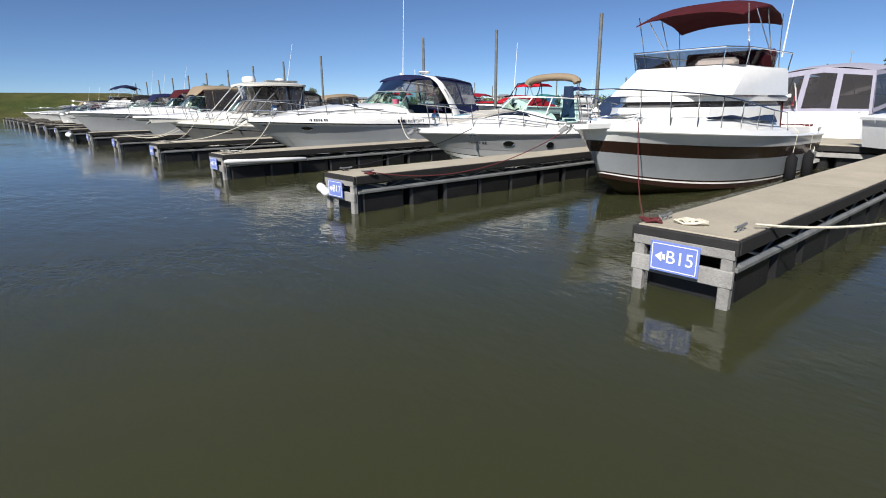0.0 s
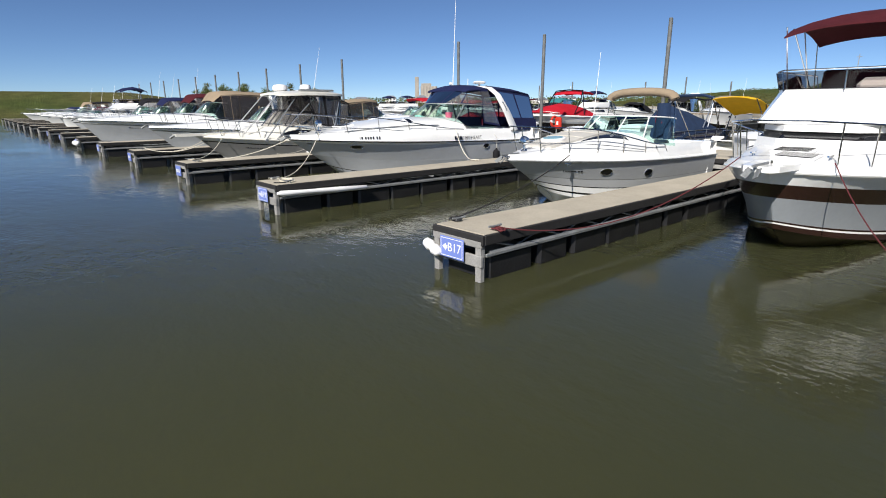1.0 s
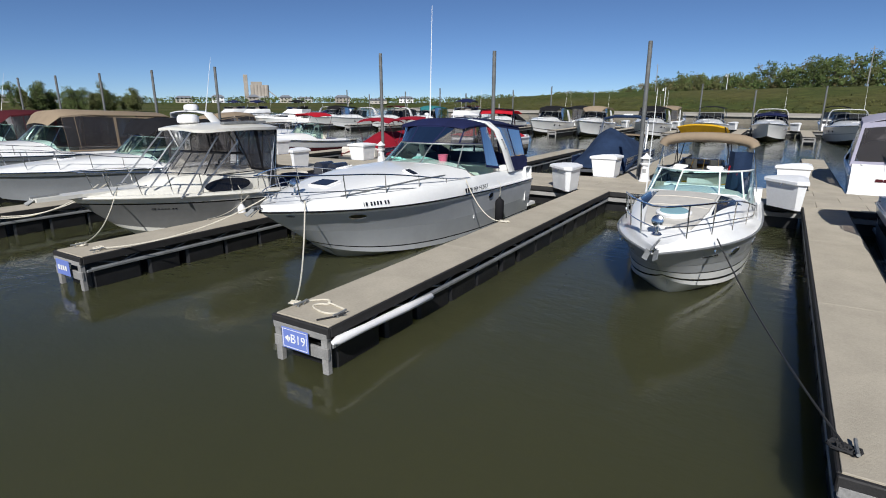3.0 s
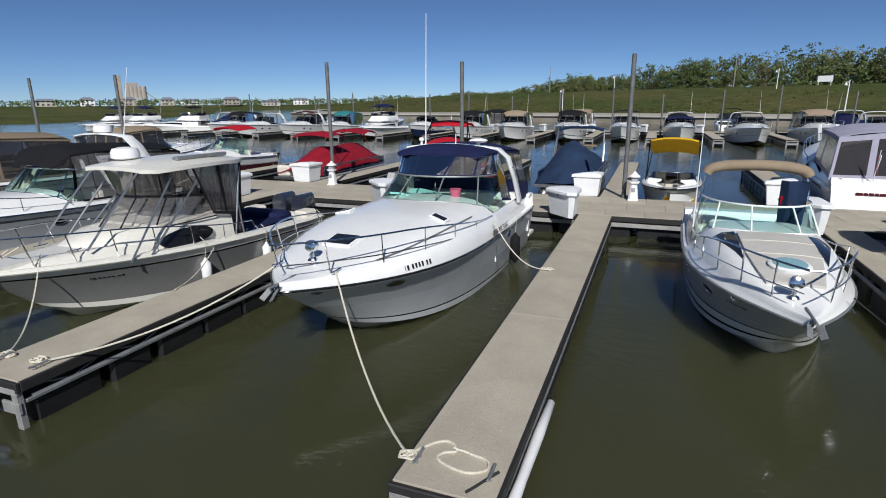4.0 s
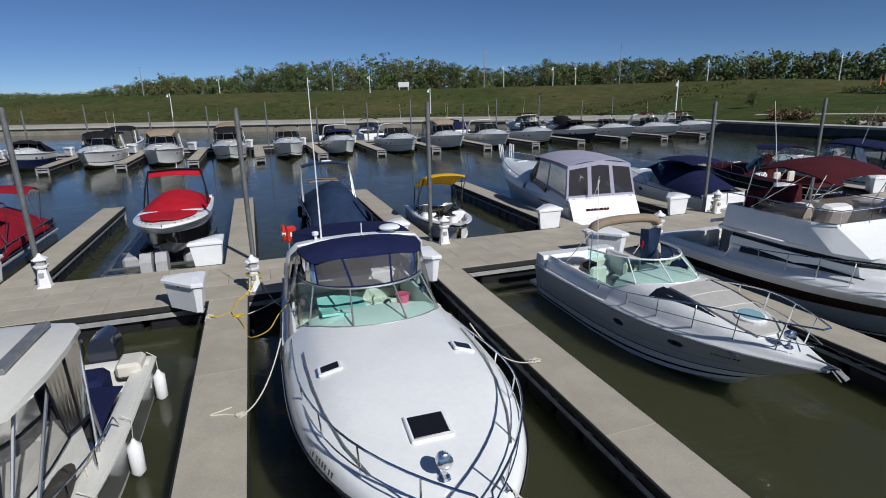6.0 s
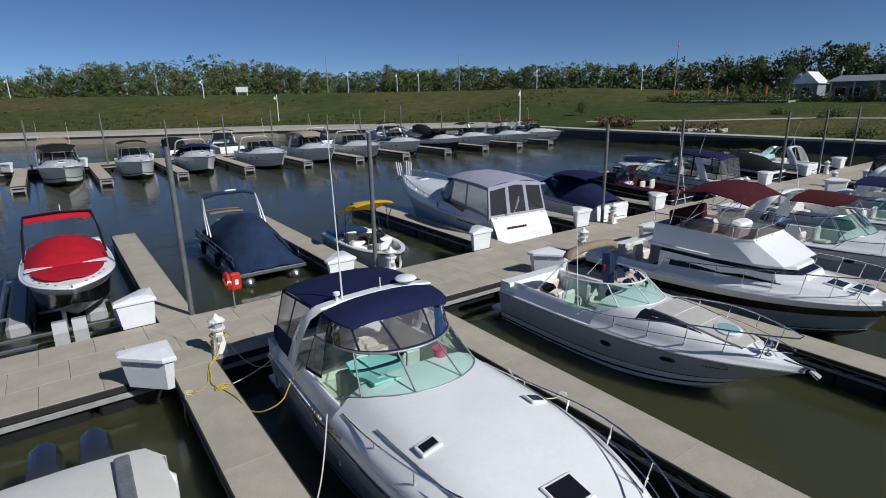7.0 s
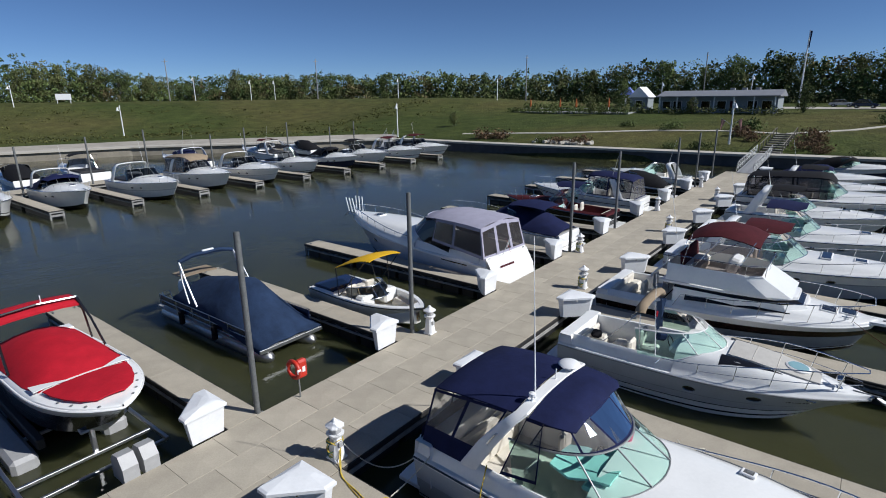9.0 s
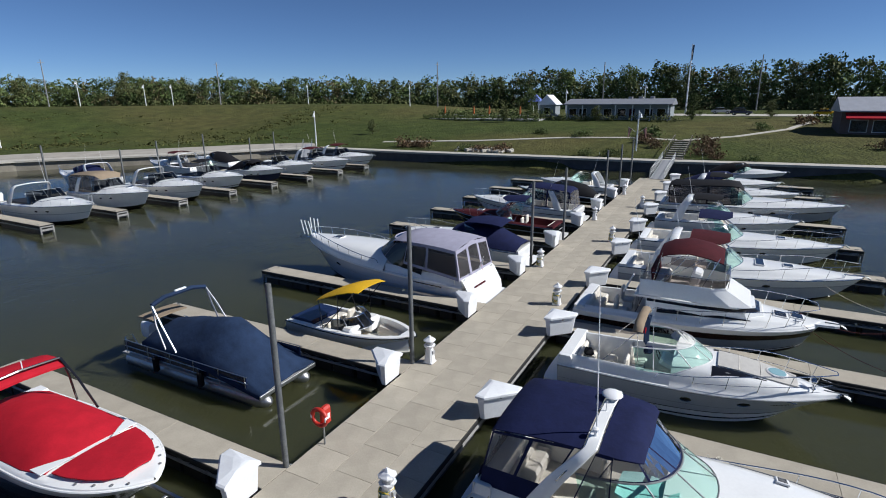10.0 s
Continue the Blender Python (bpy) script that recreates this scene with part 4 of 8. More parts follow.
def cruiser(m, label, L=9.0, B=3.0, top="camper", cloth=None, bands=None, arch=True, deck=None, rail=True, ports=2, fs=1.0, fb=1.45, cabin=0.42, vinyl=None, arch_h=2.75, group="moored cruisers", sunpad=False, flagless=True, seats=True):
    """A family cabin cruiser with a chosen cover."""
    cloth = cloth or NAVY
    vinyl = vinyl or VINYL
    bt = Boat("cabin_cruiser", label, "motor boat", m, L, B, fs, fb, 0.47, cabin, 1.4, 0.4, group=group)
    bt.hull(bands or WHITE_BANDS, n=18)
    bt.rub_rail(STEEL if bands else WHITE, 0.03)
    bt.deck(deck or GEL)
    bt.platform()
    yw = -L * 0.47
    w = bt.b(0.42) - 0.22
    bt.windshield(yw + 0.75, yw - 0.75, w, 0.62, 0.75, glass=None if seats else DARKGLASS, frame_m=None if seats else GALV)
    zt = bt.ws_high(0).z
    if rail:
        bt.bow_rail(0.5, 0.97, n=6)
    if seats:
        bt.seats()
    else:
        # No seats modelled: a dark block stands in for the shaded cockpit interior.
        bt.part("cockpit_shade_block", Shape().box((0, -L * 0.25, bt.fs + 0.2), (2 * w - 0.3, L * 0.34, 0.3), 0.05), DARK)
    bt.hatch(0, -L * 0.72, 0.55, 0.5)
    for i in range(ports):
        bt.port(0.52 + 0.12 * i, 0.72, 0.34, 0.15)
    bt.anchor()
    if arch:
        bt.arch(-L * 0.16, -L * 0.24, bt.b(0.2) - 0.1, arch_h, GEL)
        bt.antenna(bt.b(0.2) - 0.55, -L * 0.24, arch_h, 2.2, 0.5)
    ztop = zt + 0.62
    yfront = bt.ws_high(0).y
    if top in ("camper", "bimini"):
        ends = [(yfront - 0.05, w * 0.62, zt + (0.02 if top == "camper" else 0.52), zt + (0.12 if top == "camper" else 0.6)), (yfront + 0.35, w * 0.86, ztop - 0.22, ztop), (yfront + 1.1, w * 0.92, ztop - 0.16, ztop + 0.06), (yfront + 1.8, w * 0.95, ztop - 0.18, ztop + 0.03)]
        if top == "camper":
            ends += [(-0.9, w * 0.95, ztop - 0.3, ztop - 0.12), (-0.6, w * 0.95, ztop - 0.42, ztop - 0.3)]
        bt.roof(ends, cloth)
        if top == "camper":
            for sx in (-1, 1):
                lo = [bt.side(-y / L, 1, sx, -0.15) + Vector((0, 0, 0.14)) for y in (yfront + 0.35, yfront + 1.1, -0.7)]
                hi = [Vector((sx * ww, y, ze)) for y, ww, ze in ((yfront + 0.35, w * 0.86, ztop - 0.22), (yfront + 1.1, w * 0.92, ztop - 0.16), (-0.6, w * 0.95, ztop - 0.42))]
                bt.curtain(lo, hi, 3, cloth, vinyl)
            lo = [Vector((x, -0.35, bt.zs(0) + 0.14)) for x in (-w, 0, w)]
            hi = [Vector((x * 0.95, -0.6, ztop - (0.42 if x else 0.30))) for x in (-w, 0, w)]
            bt.curtain(lo, hi, 3, cloth, vinyl, name="aft_curtain")
        else:
            for sx in (-1, 1):
                s = Shape()
                fy = yfront + 1.0
                base = bt.side(-fy / L, 1, sx, -0.15) + Vector((0, 0, 0.12))
                s.tube([base, (sx * w * 0.88, yfront + 0.25, ztop - 0.2)], 0.014, 5)
                s.tube([base, (sx * w * 0.95, yfront + 1.8, ztop - 0.2)], 0.014, 5)
                bt.part("bimini_frame", s, STEEL)
    elif top == "cover":
        st = [(yfront - 0.5, w * 0.8, zt - 0.35, zt - 0.2), (yfront + 0.1, w * 1.0, zt - 0.25, zt + 0.06), (yfront + 1.2, w * 1.1, bt.fs + 0.3, zt + 0.02), (yfront + 2.4, w * 1.12, bt.fs + 0.18, zt - 0.25), (-0.15, w * 1.1, bt.fs + 0.1, bt.fs + 0.35)]
        bt.roof(st, cloth, "mooring_cover", label="fabric mooring cover")
    return bt


# ---- ropes and lettering ----
def rope(a, b, sag, material, label, r=0.014, n=14):
    a, b = Vector(a), Vector(b)
    pts = [a.lerp(b, i / n) - Vector((0, 0, 4 * sag * (i / n) * (1 - i / n))) for i in range(n + 1)]
    return single("mooring_line", Shape().tube(pts, r, 5), material, label, "rope", "mooring lines", smooth=60)


def coil(x, y, z, seed, material=None, r=0.16, label="loose coil of pale rope lying on the dock"):
    rng = random.Random(seed)
    pts = []
    for i in range(46):
        an = i * 0.6
        k = r * (0.55 + 0.45 * math.sin(i * 0.23 + seed))
        pts.append((x + k * 1.5 * math.cos(an) + rng.uniform(-.02, .02), y + k * math.sin(an) + rng.uniform(-.02, .02), z + 0.014 + 0.012 * (i % 3)))
    return single("rope_coil", Shape().tube(pts, 0.012, 5), material or ROPEW, label, "rope", "rope coils", smooth=60)


def letters(name, text, size, m, material, parent=None, label=""):
    """Lettering from the built-in font, as a thin mesh."""
    cu = bpy.data.curves.new("letters", "FONT")
    cu.body, cu.size, cu.extrude = text, size, 0.002
    cu.align_x, cu.align_y = "CENTER", "CENTER"
    cu.resolution_u = 3
    tmp = bpy.data.objects.new("letters", cu)
    scene.collection.objects.link(tmp)
    me = bpy.data.meshes.new_from_object(tmp.evaluated_get(bpy.context.evaluated_depsgraph_get()))
    bpy.data.objects.remove(tmp)
    me.materials.clear()
    me.materials.append(material)
    ob = new(name, me)
    ob.parent = parent
    ob.matrix_basis = m
    return tagged(ob, label)


def slip_sign(x, text):
    m = pose(x - 0.03, 6.5 - 0.115, 0.42, 0, 0, 0)
    sg = thing("slip_sign", "blue slip sign with white border and lettering on the dock end", "sign", "slip signs", m)
    part("board", Shape().box((0, 0, 0), (0.50, 0.014, 0.31), 0.004), SIGNB, sg)
    s = Shape()
    for sx in (-1, 1):
        s.box((sx * 0.225, -0.0085, 0), (0.008, 0.003, 0.26), 0)
        s.box((0, -0.0085, sx * 0.13), (0.458, 0.003, 0.008), 0)
    part("border", s, WHITE, sg)
    s = Shape()
    s.add([(-0.195, -0.010, 0.0), (-0.12, -0.010, 0.055), (-0.12, -0.010, -0.055)], [(0, 1, 2)])
    s.add([(-0.125, -0.010, 0.022), (-0.085, -0.010, 0.03), (-0.085, -0.010, -0.03), (-0.125, -0.010, -0.022)], [(0, 1, 2, 3)])
    part("arrow", s, WHITE, sg)
    letters("slip_text", text, 0.185, pose(0.06, -0.010, 0.0, 90), WHITE, sg)


for sx, text in ((FINGERS_S[0], "B15"), (FINGERS_S[1], "B17"), (FINGERS_S[2], "B19")):
    slip_sign(sx, text)
for fx in FINGERS_S[3:9]:
    sg = thing("slip_sign", "faded blue slip sign on the dock end", "sign", "slip signs", pose(fx - 0.05, 6.5 - 0.115, 0.42))
    part("board", Shape().box((0, 0, 0), (0.50, 0.014, 0.31), 0.004), SIGNB, sg)
    bars(sg, Vector((-0.17, -0.012, -0.05)), Vector((1, 0, 0)), Vector((0, 0, 1)), (0.07, 0.06, 0.06, 0.06), 0.1, WHITE)
# foam guards on the dock ends
single("corner_fender", Shape().spin([(0.02, -0.19), (0.07, -0.16), (0.085, -0.05), (0.065, 0.0), (0.085, 0.05), (0.07, 0.15), (0.02, 0.18)], 12, (FINGERS_S[1] - 0.43, 6.36, 0.36), pose(0, 0, 0, 0, 112, 0)), WHITE, "white wrapped foam fender on the dock corner", "fender", smooth=60)
single("corner_fender", Shape().spin([(0.03, -1.2), (0.055, -1.17), (0.065, -0.4), (0.055, 0.5), (0.065, 1.1), (0.03, 1.2)], 10, (FINGERS_S[2] + 0.60, 7.65, 0.46), pose(0, 0, 0, 88, 0, 0)), WHITE, "long white foam bumper along the dock edge", "fender", smooth=60)
single("corner_fender", Shape().spin([(0.03, -0.6), (0.14, -0.52), (0.15, 0.0), (0.14, 0.52), (0.03, 0.6)], 10, (FINGERS_S[6] + 0.2, 6.35, 0.35), pose(0, 0, 0, 0, 90, 0)), WHITE, "white cylinder fender hung on the dock end", "fender", smooth=60)

MOULD = ((1.0, 0.0, 0.0), (0.99, 0.10, 0.0), (0.965, 0.26, 0.0), (0.92, 0.34, 0.03), (0.84, 0.365, 0.22), (0.74, 0.375, 0.58), (0.60, 0.38, 0.84), (0.38, 0.385, 0.96), (0.18, 0.39, 0.99), (0.0, 0.39, 1.0))


# ---- the white and silver express cruiser with navy canvas ----
def express_navy(m):
    L, B = 9.75, 3.56
    bt = Boat("express_cruiser", "white and silver express cruiser with navy canvas, moored bow out", "motor boat", m, L, B, 1.12, 1.41, 0.40, 0.42, 1.9, 0.45, 3.8, "moored cruisers")
    bt.tip, bt.droop = 1.0, 0.6
    bt.PROFILE = MOULD
    bt.hull([(0.0, 0.10, SILVER, "boot_band", "silver band at the waterline"), (0.10, 0.125, BLACKGEL, "hull_stripe", "thin dark hull stripe"), (0.125, 0.50, SILVER, "hull", "silver grey hull side"), (0.50, 0.93, GREYHULL, "upper_hull", "pale silver upper hull side"), (0.93, 1.0, GEL, "sheer_band", "white band under the rail")], SILVER, 30)
    bt.rub_rail(BLACKGEL, 0.022)
    bt.deck(GEL, SEAT, coam=0.42)
    bt.platform(0.7)
    bt.seats()
    bt.windshield(-2.5, -4.9, 1.52, 0.46, 0.74, (-0.22, 0.20, 0.62, -0.62), frame_m=GALV, power=0.62)
    # deck gear
    bt.hatch(-0.04, -7.88, 0.58, 0.50)
    bt.hatch(-1.10, -6.08, 0.38, 0.27)
    bt.hatch(1.10, -6.08, 0.38, 0.27)
    bt.lamp(-0.10, -8.72)
    for sx in (-1, 1):
        bt.cleat(sx * 0.56, -9.05)
    bt.anchor(-9.75)
    bt.port(0.84, 0.85, 0.40, 0.15)
    bt.port(0.32, 0.86, 0.26, 0.15)
    bt.port(0.965, 0.90, 0.16, 0.07, rim=GALV)
    bt.bow_rail(0.42, 0.985, 0.36, 0.70, 6, 0.016, mid=True, inset=0.20)
    # grab rails along the coachroof
    for sx in (-1, 1):
        bt.part("deck_moulding_line", Shape().tube([bt.on_deck(sx * bt.b(t) * 0.80, -L * t, 0.03) for t in (0.52, 0.58, 0.65, 0.72, 0.80, 0.86)], 0.014, 5), GALV)
    bt.fender(0.27, 1, 0.45, BLACKC, 0.7, 0.13)
    # arch and tops
    ar = bt.arch(-1.45, -2.5, 1.58, 3.06, GEL, 0.27, 1.5, 0.07)
    bt.part("dome_antenna", Shape().spin([(0.05, 0.0), (0.04, 0.08), (0.20, 0.10), (0.24, 0.14), (0.20, 0.18), (0.05, 0.20)], 16, (0.72, -2.5, 3.07)), WHITE, smooth=40, parent=ar)
    bt.part("horn", Shape().spin([(0.03, 0), (0.03, 0.12), (0.07, 0.14), (0.07, 0.2), (0.02, 0.22)], 10, (-0.88, -2.5, 3.05)), WHITE, parent=ar)
    bt.part("anchor_light", Shape().tube([(0.1, -2.5, 3.07), (0.1, -2.5, 3.36)], 0.012, 5), WHITE, parent=ar)
    for sx in (-1, 1):
        bt.part("grab_handle", Shape().tube([(sx * 1.47, -2.15, 2.55), (sx * 1.55, -2.08, 2.5), (sx * 1.58, -1.92, 2.25), (sx * 1.53, -1.9, 2.15)], 0.018, 6), STEEL, parent=ar)
    bt.antenna(-0.76, -2.5, 3.06, 3.3, 0.15, 0.014)
    bt.roof([(-3.52, 1.04, 2.88, 2.95), (-3.42, 1.16, 2.93, 3.06), (-3.1, 1.25, 2.95, 3.13), (-2.66, 1.28, 2.97, 3.13)], NAVY, "bimini_top", label="navy canvas fore top")
    bt.roof([(-2.34, 1.29, 2.97, 3.12), (-1.7, 1.30, 2.95, 3.12), (-1.0, 1.30, 2.90, 3.06), (-0.42, 1.28, 2.82, 2.94), (-0.32, 1.27, 2.74, 2.84)], NAVY, "camper_top", label="navy canvas aft top")
    hi = lambda q: Vector((1.25 * math.copysign(abs(math.sin(q * math.pi / 2)) ** 0.75, q), -2.7 - 0.80 * max(0.0, math.cos(q * math.pi / 2)) ** 0.5, 2.93))
    Q = [-0.93 + 1.86 * i / 12 for i in range(13)]
    bt.curtain([bt.ws_high(q) for q in Q], [hi(q) for q in Q], 5, NAVY, VINYL, border=0.06, name="front_curtain")
    for sx in (-1, 1):
        bt.curtain([(sx * 1.52, -3.0, 1.78), (sx * 1.55, -2.2, 1.66)], [(sx * 1.25, -2.95, 2.94), (sx * 1.28, -2.62, 2.96)], 1, NAVY, VINYL)
        bt.curtain([(sx * 1.50, -1.7, 1.88), (sx * 1.46, -0.2, 1.86)], [(sx * 1.29, -2.2, 2.96), (sx * 1.27, -0.35, 2.76)], 2, NAVY, VINYL)
        bt.part("curtain_skirt", Shape().loft([[(sx * 1.58, -1.6, 1.5), (sx * 1.50, -1.7, 1.88)], [(sx * 1.52, -0.15, 1.48), (sx * 1.46, -0.2, 1.86)]]), NAVY)
    bt.curtain([(-1.46, -0.2, 1.86), (0, -0.14, 1.88), (1.46, -0.2, 1.86)], [(-1.27, -0.33, 2.76), (0, -0.33, 2.84), (1.27, -0.33, 2.76)], 3, NAVY, VINYL, name="aft_curtain")
    bt.part("aft_skirt", Shape().loft([[(x, -0.08, 1.48), (x, -0.16, 1.88)] for x in (-1.5, 0, 1.5)]), NAVY)
    # behind the glass
    bt.part("dash_cover", Shape().sheet([[(x, y, 1.90 + 0.08 * math.sin(3 * x + 5 * y) + 0.08 * (y < -3.4)) for x in (-1.0, -0.7, -0.4, -0.1)] for y in (-4.2, -3.8, -3.4, -3.0)], 0.05), AQUA, "aqua sheet over the dashboard", 60)
    bt.part("dash_shelf", Shape().box((0, -4.15, 1.80), (2.2, 0.9, 0.1), 0.04), AQUA)
    bt.part("bucket", Shape().spin([(0.10, 0), (0.14, 0.28), (0.15, 0.30), (0.12, 0.29)], 12, (0.62, -3.9, 1.86)), PINK, "pink plastic bucket", 50)
    # name and number on the topsides
    for sx in (-1, 1):
        p = bt.on_deck(sx * bt.b(0.83) * 0.985, -L * 0.83)
        q = bt.on_deck(sx * bt.b(0.76) * 0.985, -L * 0.76)
        du = (q - p).normalized() * (1 if sx > 0 else -1)
        start = p if sx > 0 else q
        bars(bt.root, start + Vector((sx * 0.03, 0, -0.02)), du, Vector((-sx * 0.25, 0, 0.97)), (0.015, 0.045, 0.001, 0.045, 0.045, 0.045, 0.045, 0.001, 0.04, 0.045), 0.085, BLACKGEL, 0.035, "registration")
        a = bt.side(0.46, 1, sx, 0.0) + Vector((sx * 0.012, 0, 0.12))
        b = bt.side(0.34, 1, sx, 0.0) + Vector((sx * 0.012, 0, 0.12))
        d = (b - a) if sx > 0 else (a - b)
        ang = math.degrees(math.atan2(d.y, d.x))
        letters("boat_name", "O' MY HEART", 0.17, Matrix.Translation((a + b) / 2) @ pose(0, 0, 0, 78, 0, ang), BLACKGEL, bt.root)
        bars(bt.root, (a if sx > 0 else b) + Vector((sx * 0.02, 0.05 if sx > 0 else 0, -0.06)) - d.normalized() * 0.25, d.normalized(), Vector((-sx * 0.2, 0, 0.98)), (0.09, 0.09, 0.09), 0.12, BLACKGEL, 0.03)
    return bt


express_navy(pose(-18.13, 18.6, 0, 0, 0, -1.0))
rope((-18.85, 9.55, 1.60), (-20.85, 7.0, H + 0.04), 0.22, ROPEW, "white mooring line from bow cleat to dock end")
rope((-17.72, 9.52, 1.60), (-15.28, 6.85, H + 0.04), 0.42, ROPEW, "white mooring line from bow cleat to dock end")
rope((-16.42, 13.95, 1.62), (-15.16, 13.6, H + 0.03), 0.30, ROPEW, "white spring line sagging to the dock cleat")
rope((-19.98, 14.8, 1.55), (-20.76, 13.7, H + 0.03), 0.28, ROPEW, "white spring line sagging to the dock cleat")
rope((-19.6, 18.2, 1.3), (-20.68, 18.5, H + 0.03), 0.06, ROPEW, "white stern line to the dock")


def lying(pts, mt, lb, r):
    """A line drawn smoothly through points."""
    p = [Vector(q) for q in pts]
    p = [p[0]] + p + [p[-1]]
    out = []
    for i in range(1, len(p) - 2):
        for k in range(6):
            t = k / 6
            a, b, c, d = p[i - 1], p[i], p[i + 1], p[i + 2]
            out.append((b * 2 + (c - a) * t + (a * 2 - b * 5 + c * 4 - d) * t * t + (b * 3 - a - c * 3 + d) * t ** 3) * 0.5)
    out.append(p[-1])
    single("shore_cable" if mt is YHOSE else "rope", Shape().tube(out, r, 6), mt, lb, "cable" if mt is YHOSE else "rope", smooth=60)


lying([(-20.45, 20.3, H + 0.35), (-20.65, 20.1, H + 0.05), (-20.89, 19.78, H + 0.02), (-21.0, 19.2, H + 0.02), (-21.07, 18.78, H + 0.02), (-20.9, 18.3, H + 0.02), (-20.78, 17.8, H + 0.02), (-20.72, 17.3, H - 0.02), (-20.55, 16.86, H + 0.08), (-20.2, 16.65, 0.98), (-19.95, 16.7, 1.3), (-19.6, 16.8, 1.62)], YHOSE, "yellow shore power cable lying along the dock edge", 0.015)
lying([(-20.5, 20.3, H + 0.3), (-20.75, 20.0, H + 0.02), (-20.98, 19.5, H + 0.015), (-21.15, 18.9, H + 0.015), (-21.4, 18.65, H + 0.015), (-21.62, 18.6, H + 0.05), (-21.74, 18.5, H - 0.25), (-21.75, 18.4, H - 0.6)], YHOSE, "thin tan cable trailing over the dock edge", 0.011)
for k in range(3):
    lying([(-21.55, 18.5 + 0.07 * k, H + 0.02), (-21.68, 18.5 + 0.08 * k, H + 0.03), (-21.74, 18.5 + 0.06 * k, H - 0.3 - 0.06 * k), (-21.74, 18.57 + 0.05 * k, H - 0.42 - 0.05 * k), (-21.68, 18.62 + 0.06 * k, H + 0.02), (-21.5, 18.66 + 0.05 * k, H + 0.03)], ROPEW, "loop of white rope hanging over the dock edge", 0.010)
rope((-20.3, 20.35, H + 0.3), (-19.4, 18.7, 1.0), 0.55, ROPEW, "white shore power cable to the boat", 0.014)
lying([(-15.3, 6.84, H + 0.02), (-15.1, 7.15, H + 0.014), (-14.95, 7.22, H + 0.014), (-14.84, 7.1, H + 0.014), (-14.95, 7.02, H + 0.02), (-14.98, 6.92, H + 0.014), (-14.82, 6.84, H + 0.014), (-14.62, 6.82, H + 0.014), (-14.47, 6.92, H + 0.014), (-14.5, 7.05, H + 0.014), (-14.68, 7.1, H + 0.014), (-14.88, 7.12, H + 0.03)], ROPEW, "slack white rope end lying in loops on the dock", 0.014)
lying([(-14.33, 6.88, H + 0.06), (-14.42, 6.8, H + 0.02), (-14.5, 6.66, H + 0.014), (-14.56, 6.56, H + 0.014)], ROPED, "short dark rope end at the dock cleat", 0.014)
coil(-15.28, 6.86, H, 1, None, 0.07, "knot of white rope round the dock cleat")
coil(-15.12, 13.62, H, 2, None, 0.09)
coil(-20.8, 13.72, H, 3, None, 0.07)
lying([(-20.8, 13.7, H + 0.02), (-21.05, 13.85, H + 0.014), (-21.3, 13.9, H + 0.014), (-21.15, 13.98, H + 0.014), (-20.95, 14.05, H + 0.014)], ROPEW, "slack white rope end on the dock", 0.012)
coil(-21.02, 6.98, H, 5, None, 0.09)
coil(-21.62, 6.95, H, 12, None, 0.09)
coil(-20.9, 18.5, H, 8, YHOSE, 0.12)
coil(-1.85, 6.85, H, 4, ROPEW, 0.12)


# ---- sport cruiser with folded tan bimini ----
PALE = mat("gelcoat_pale", (0.50, 0.51, 0.52), 0.25, var=0.05, scale=2.0, fine=14, coat=0.3)
PAD = mat("vinyl_pad_beige", (0.50, 0.48, 0.44), 0.55, var=0.08, scale=5, bump=0.1, bscale=12)


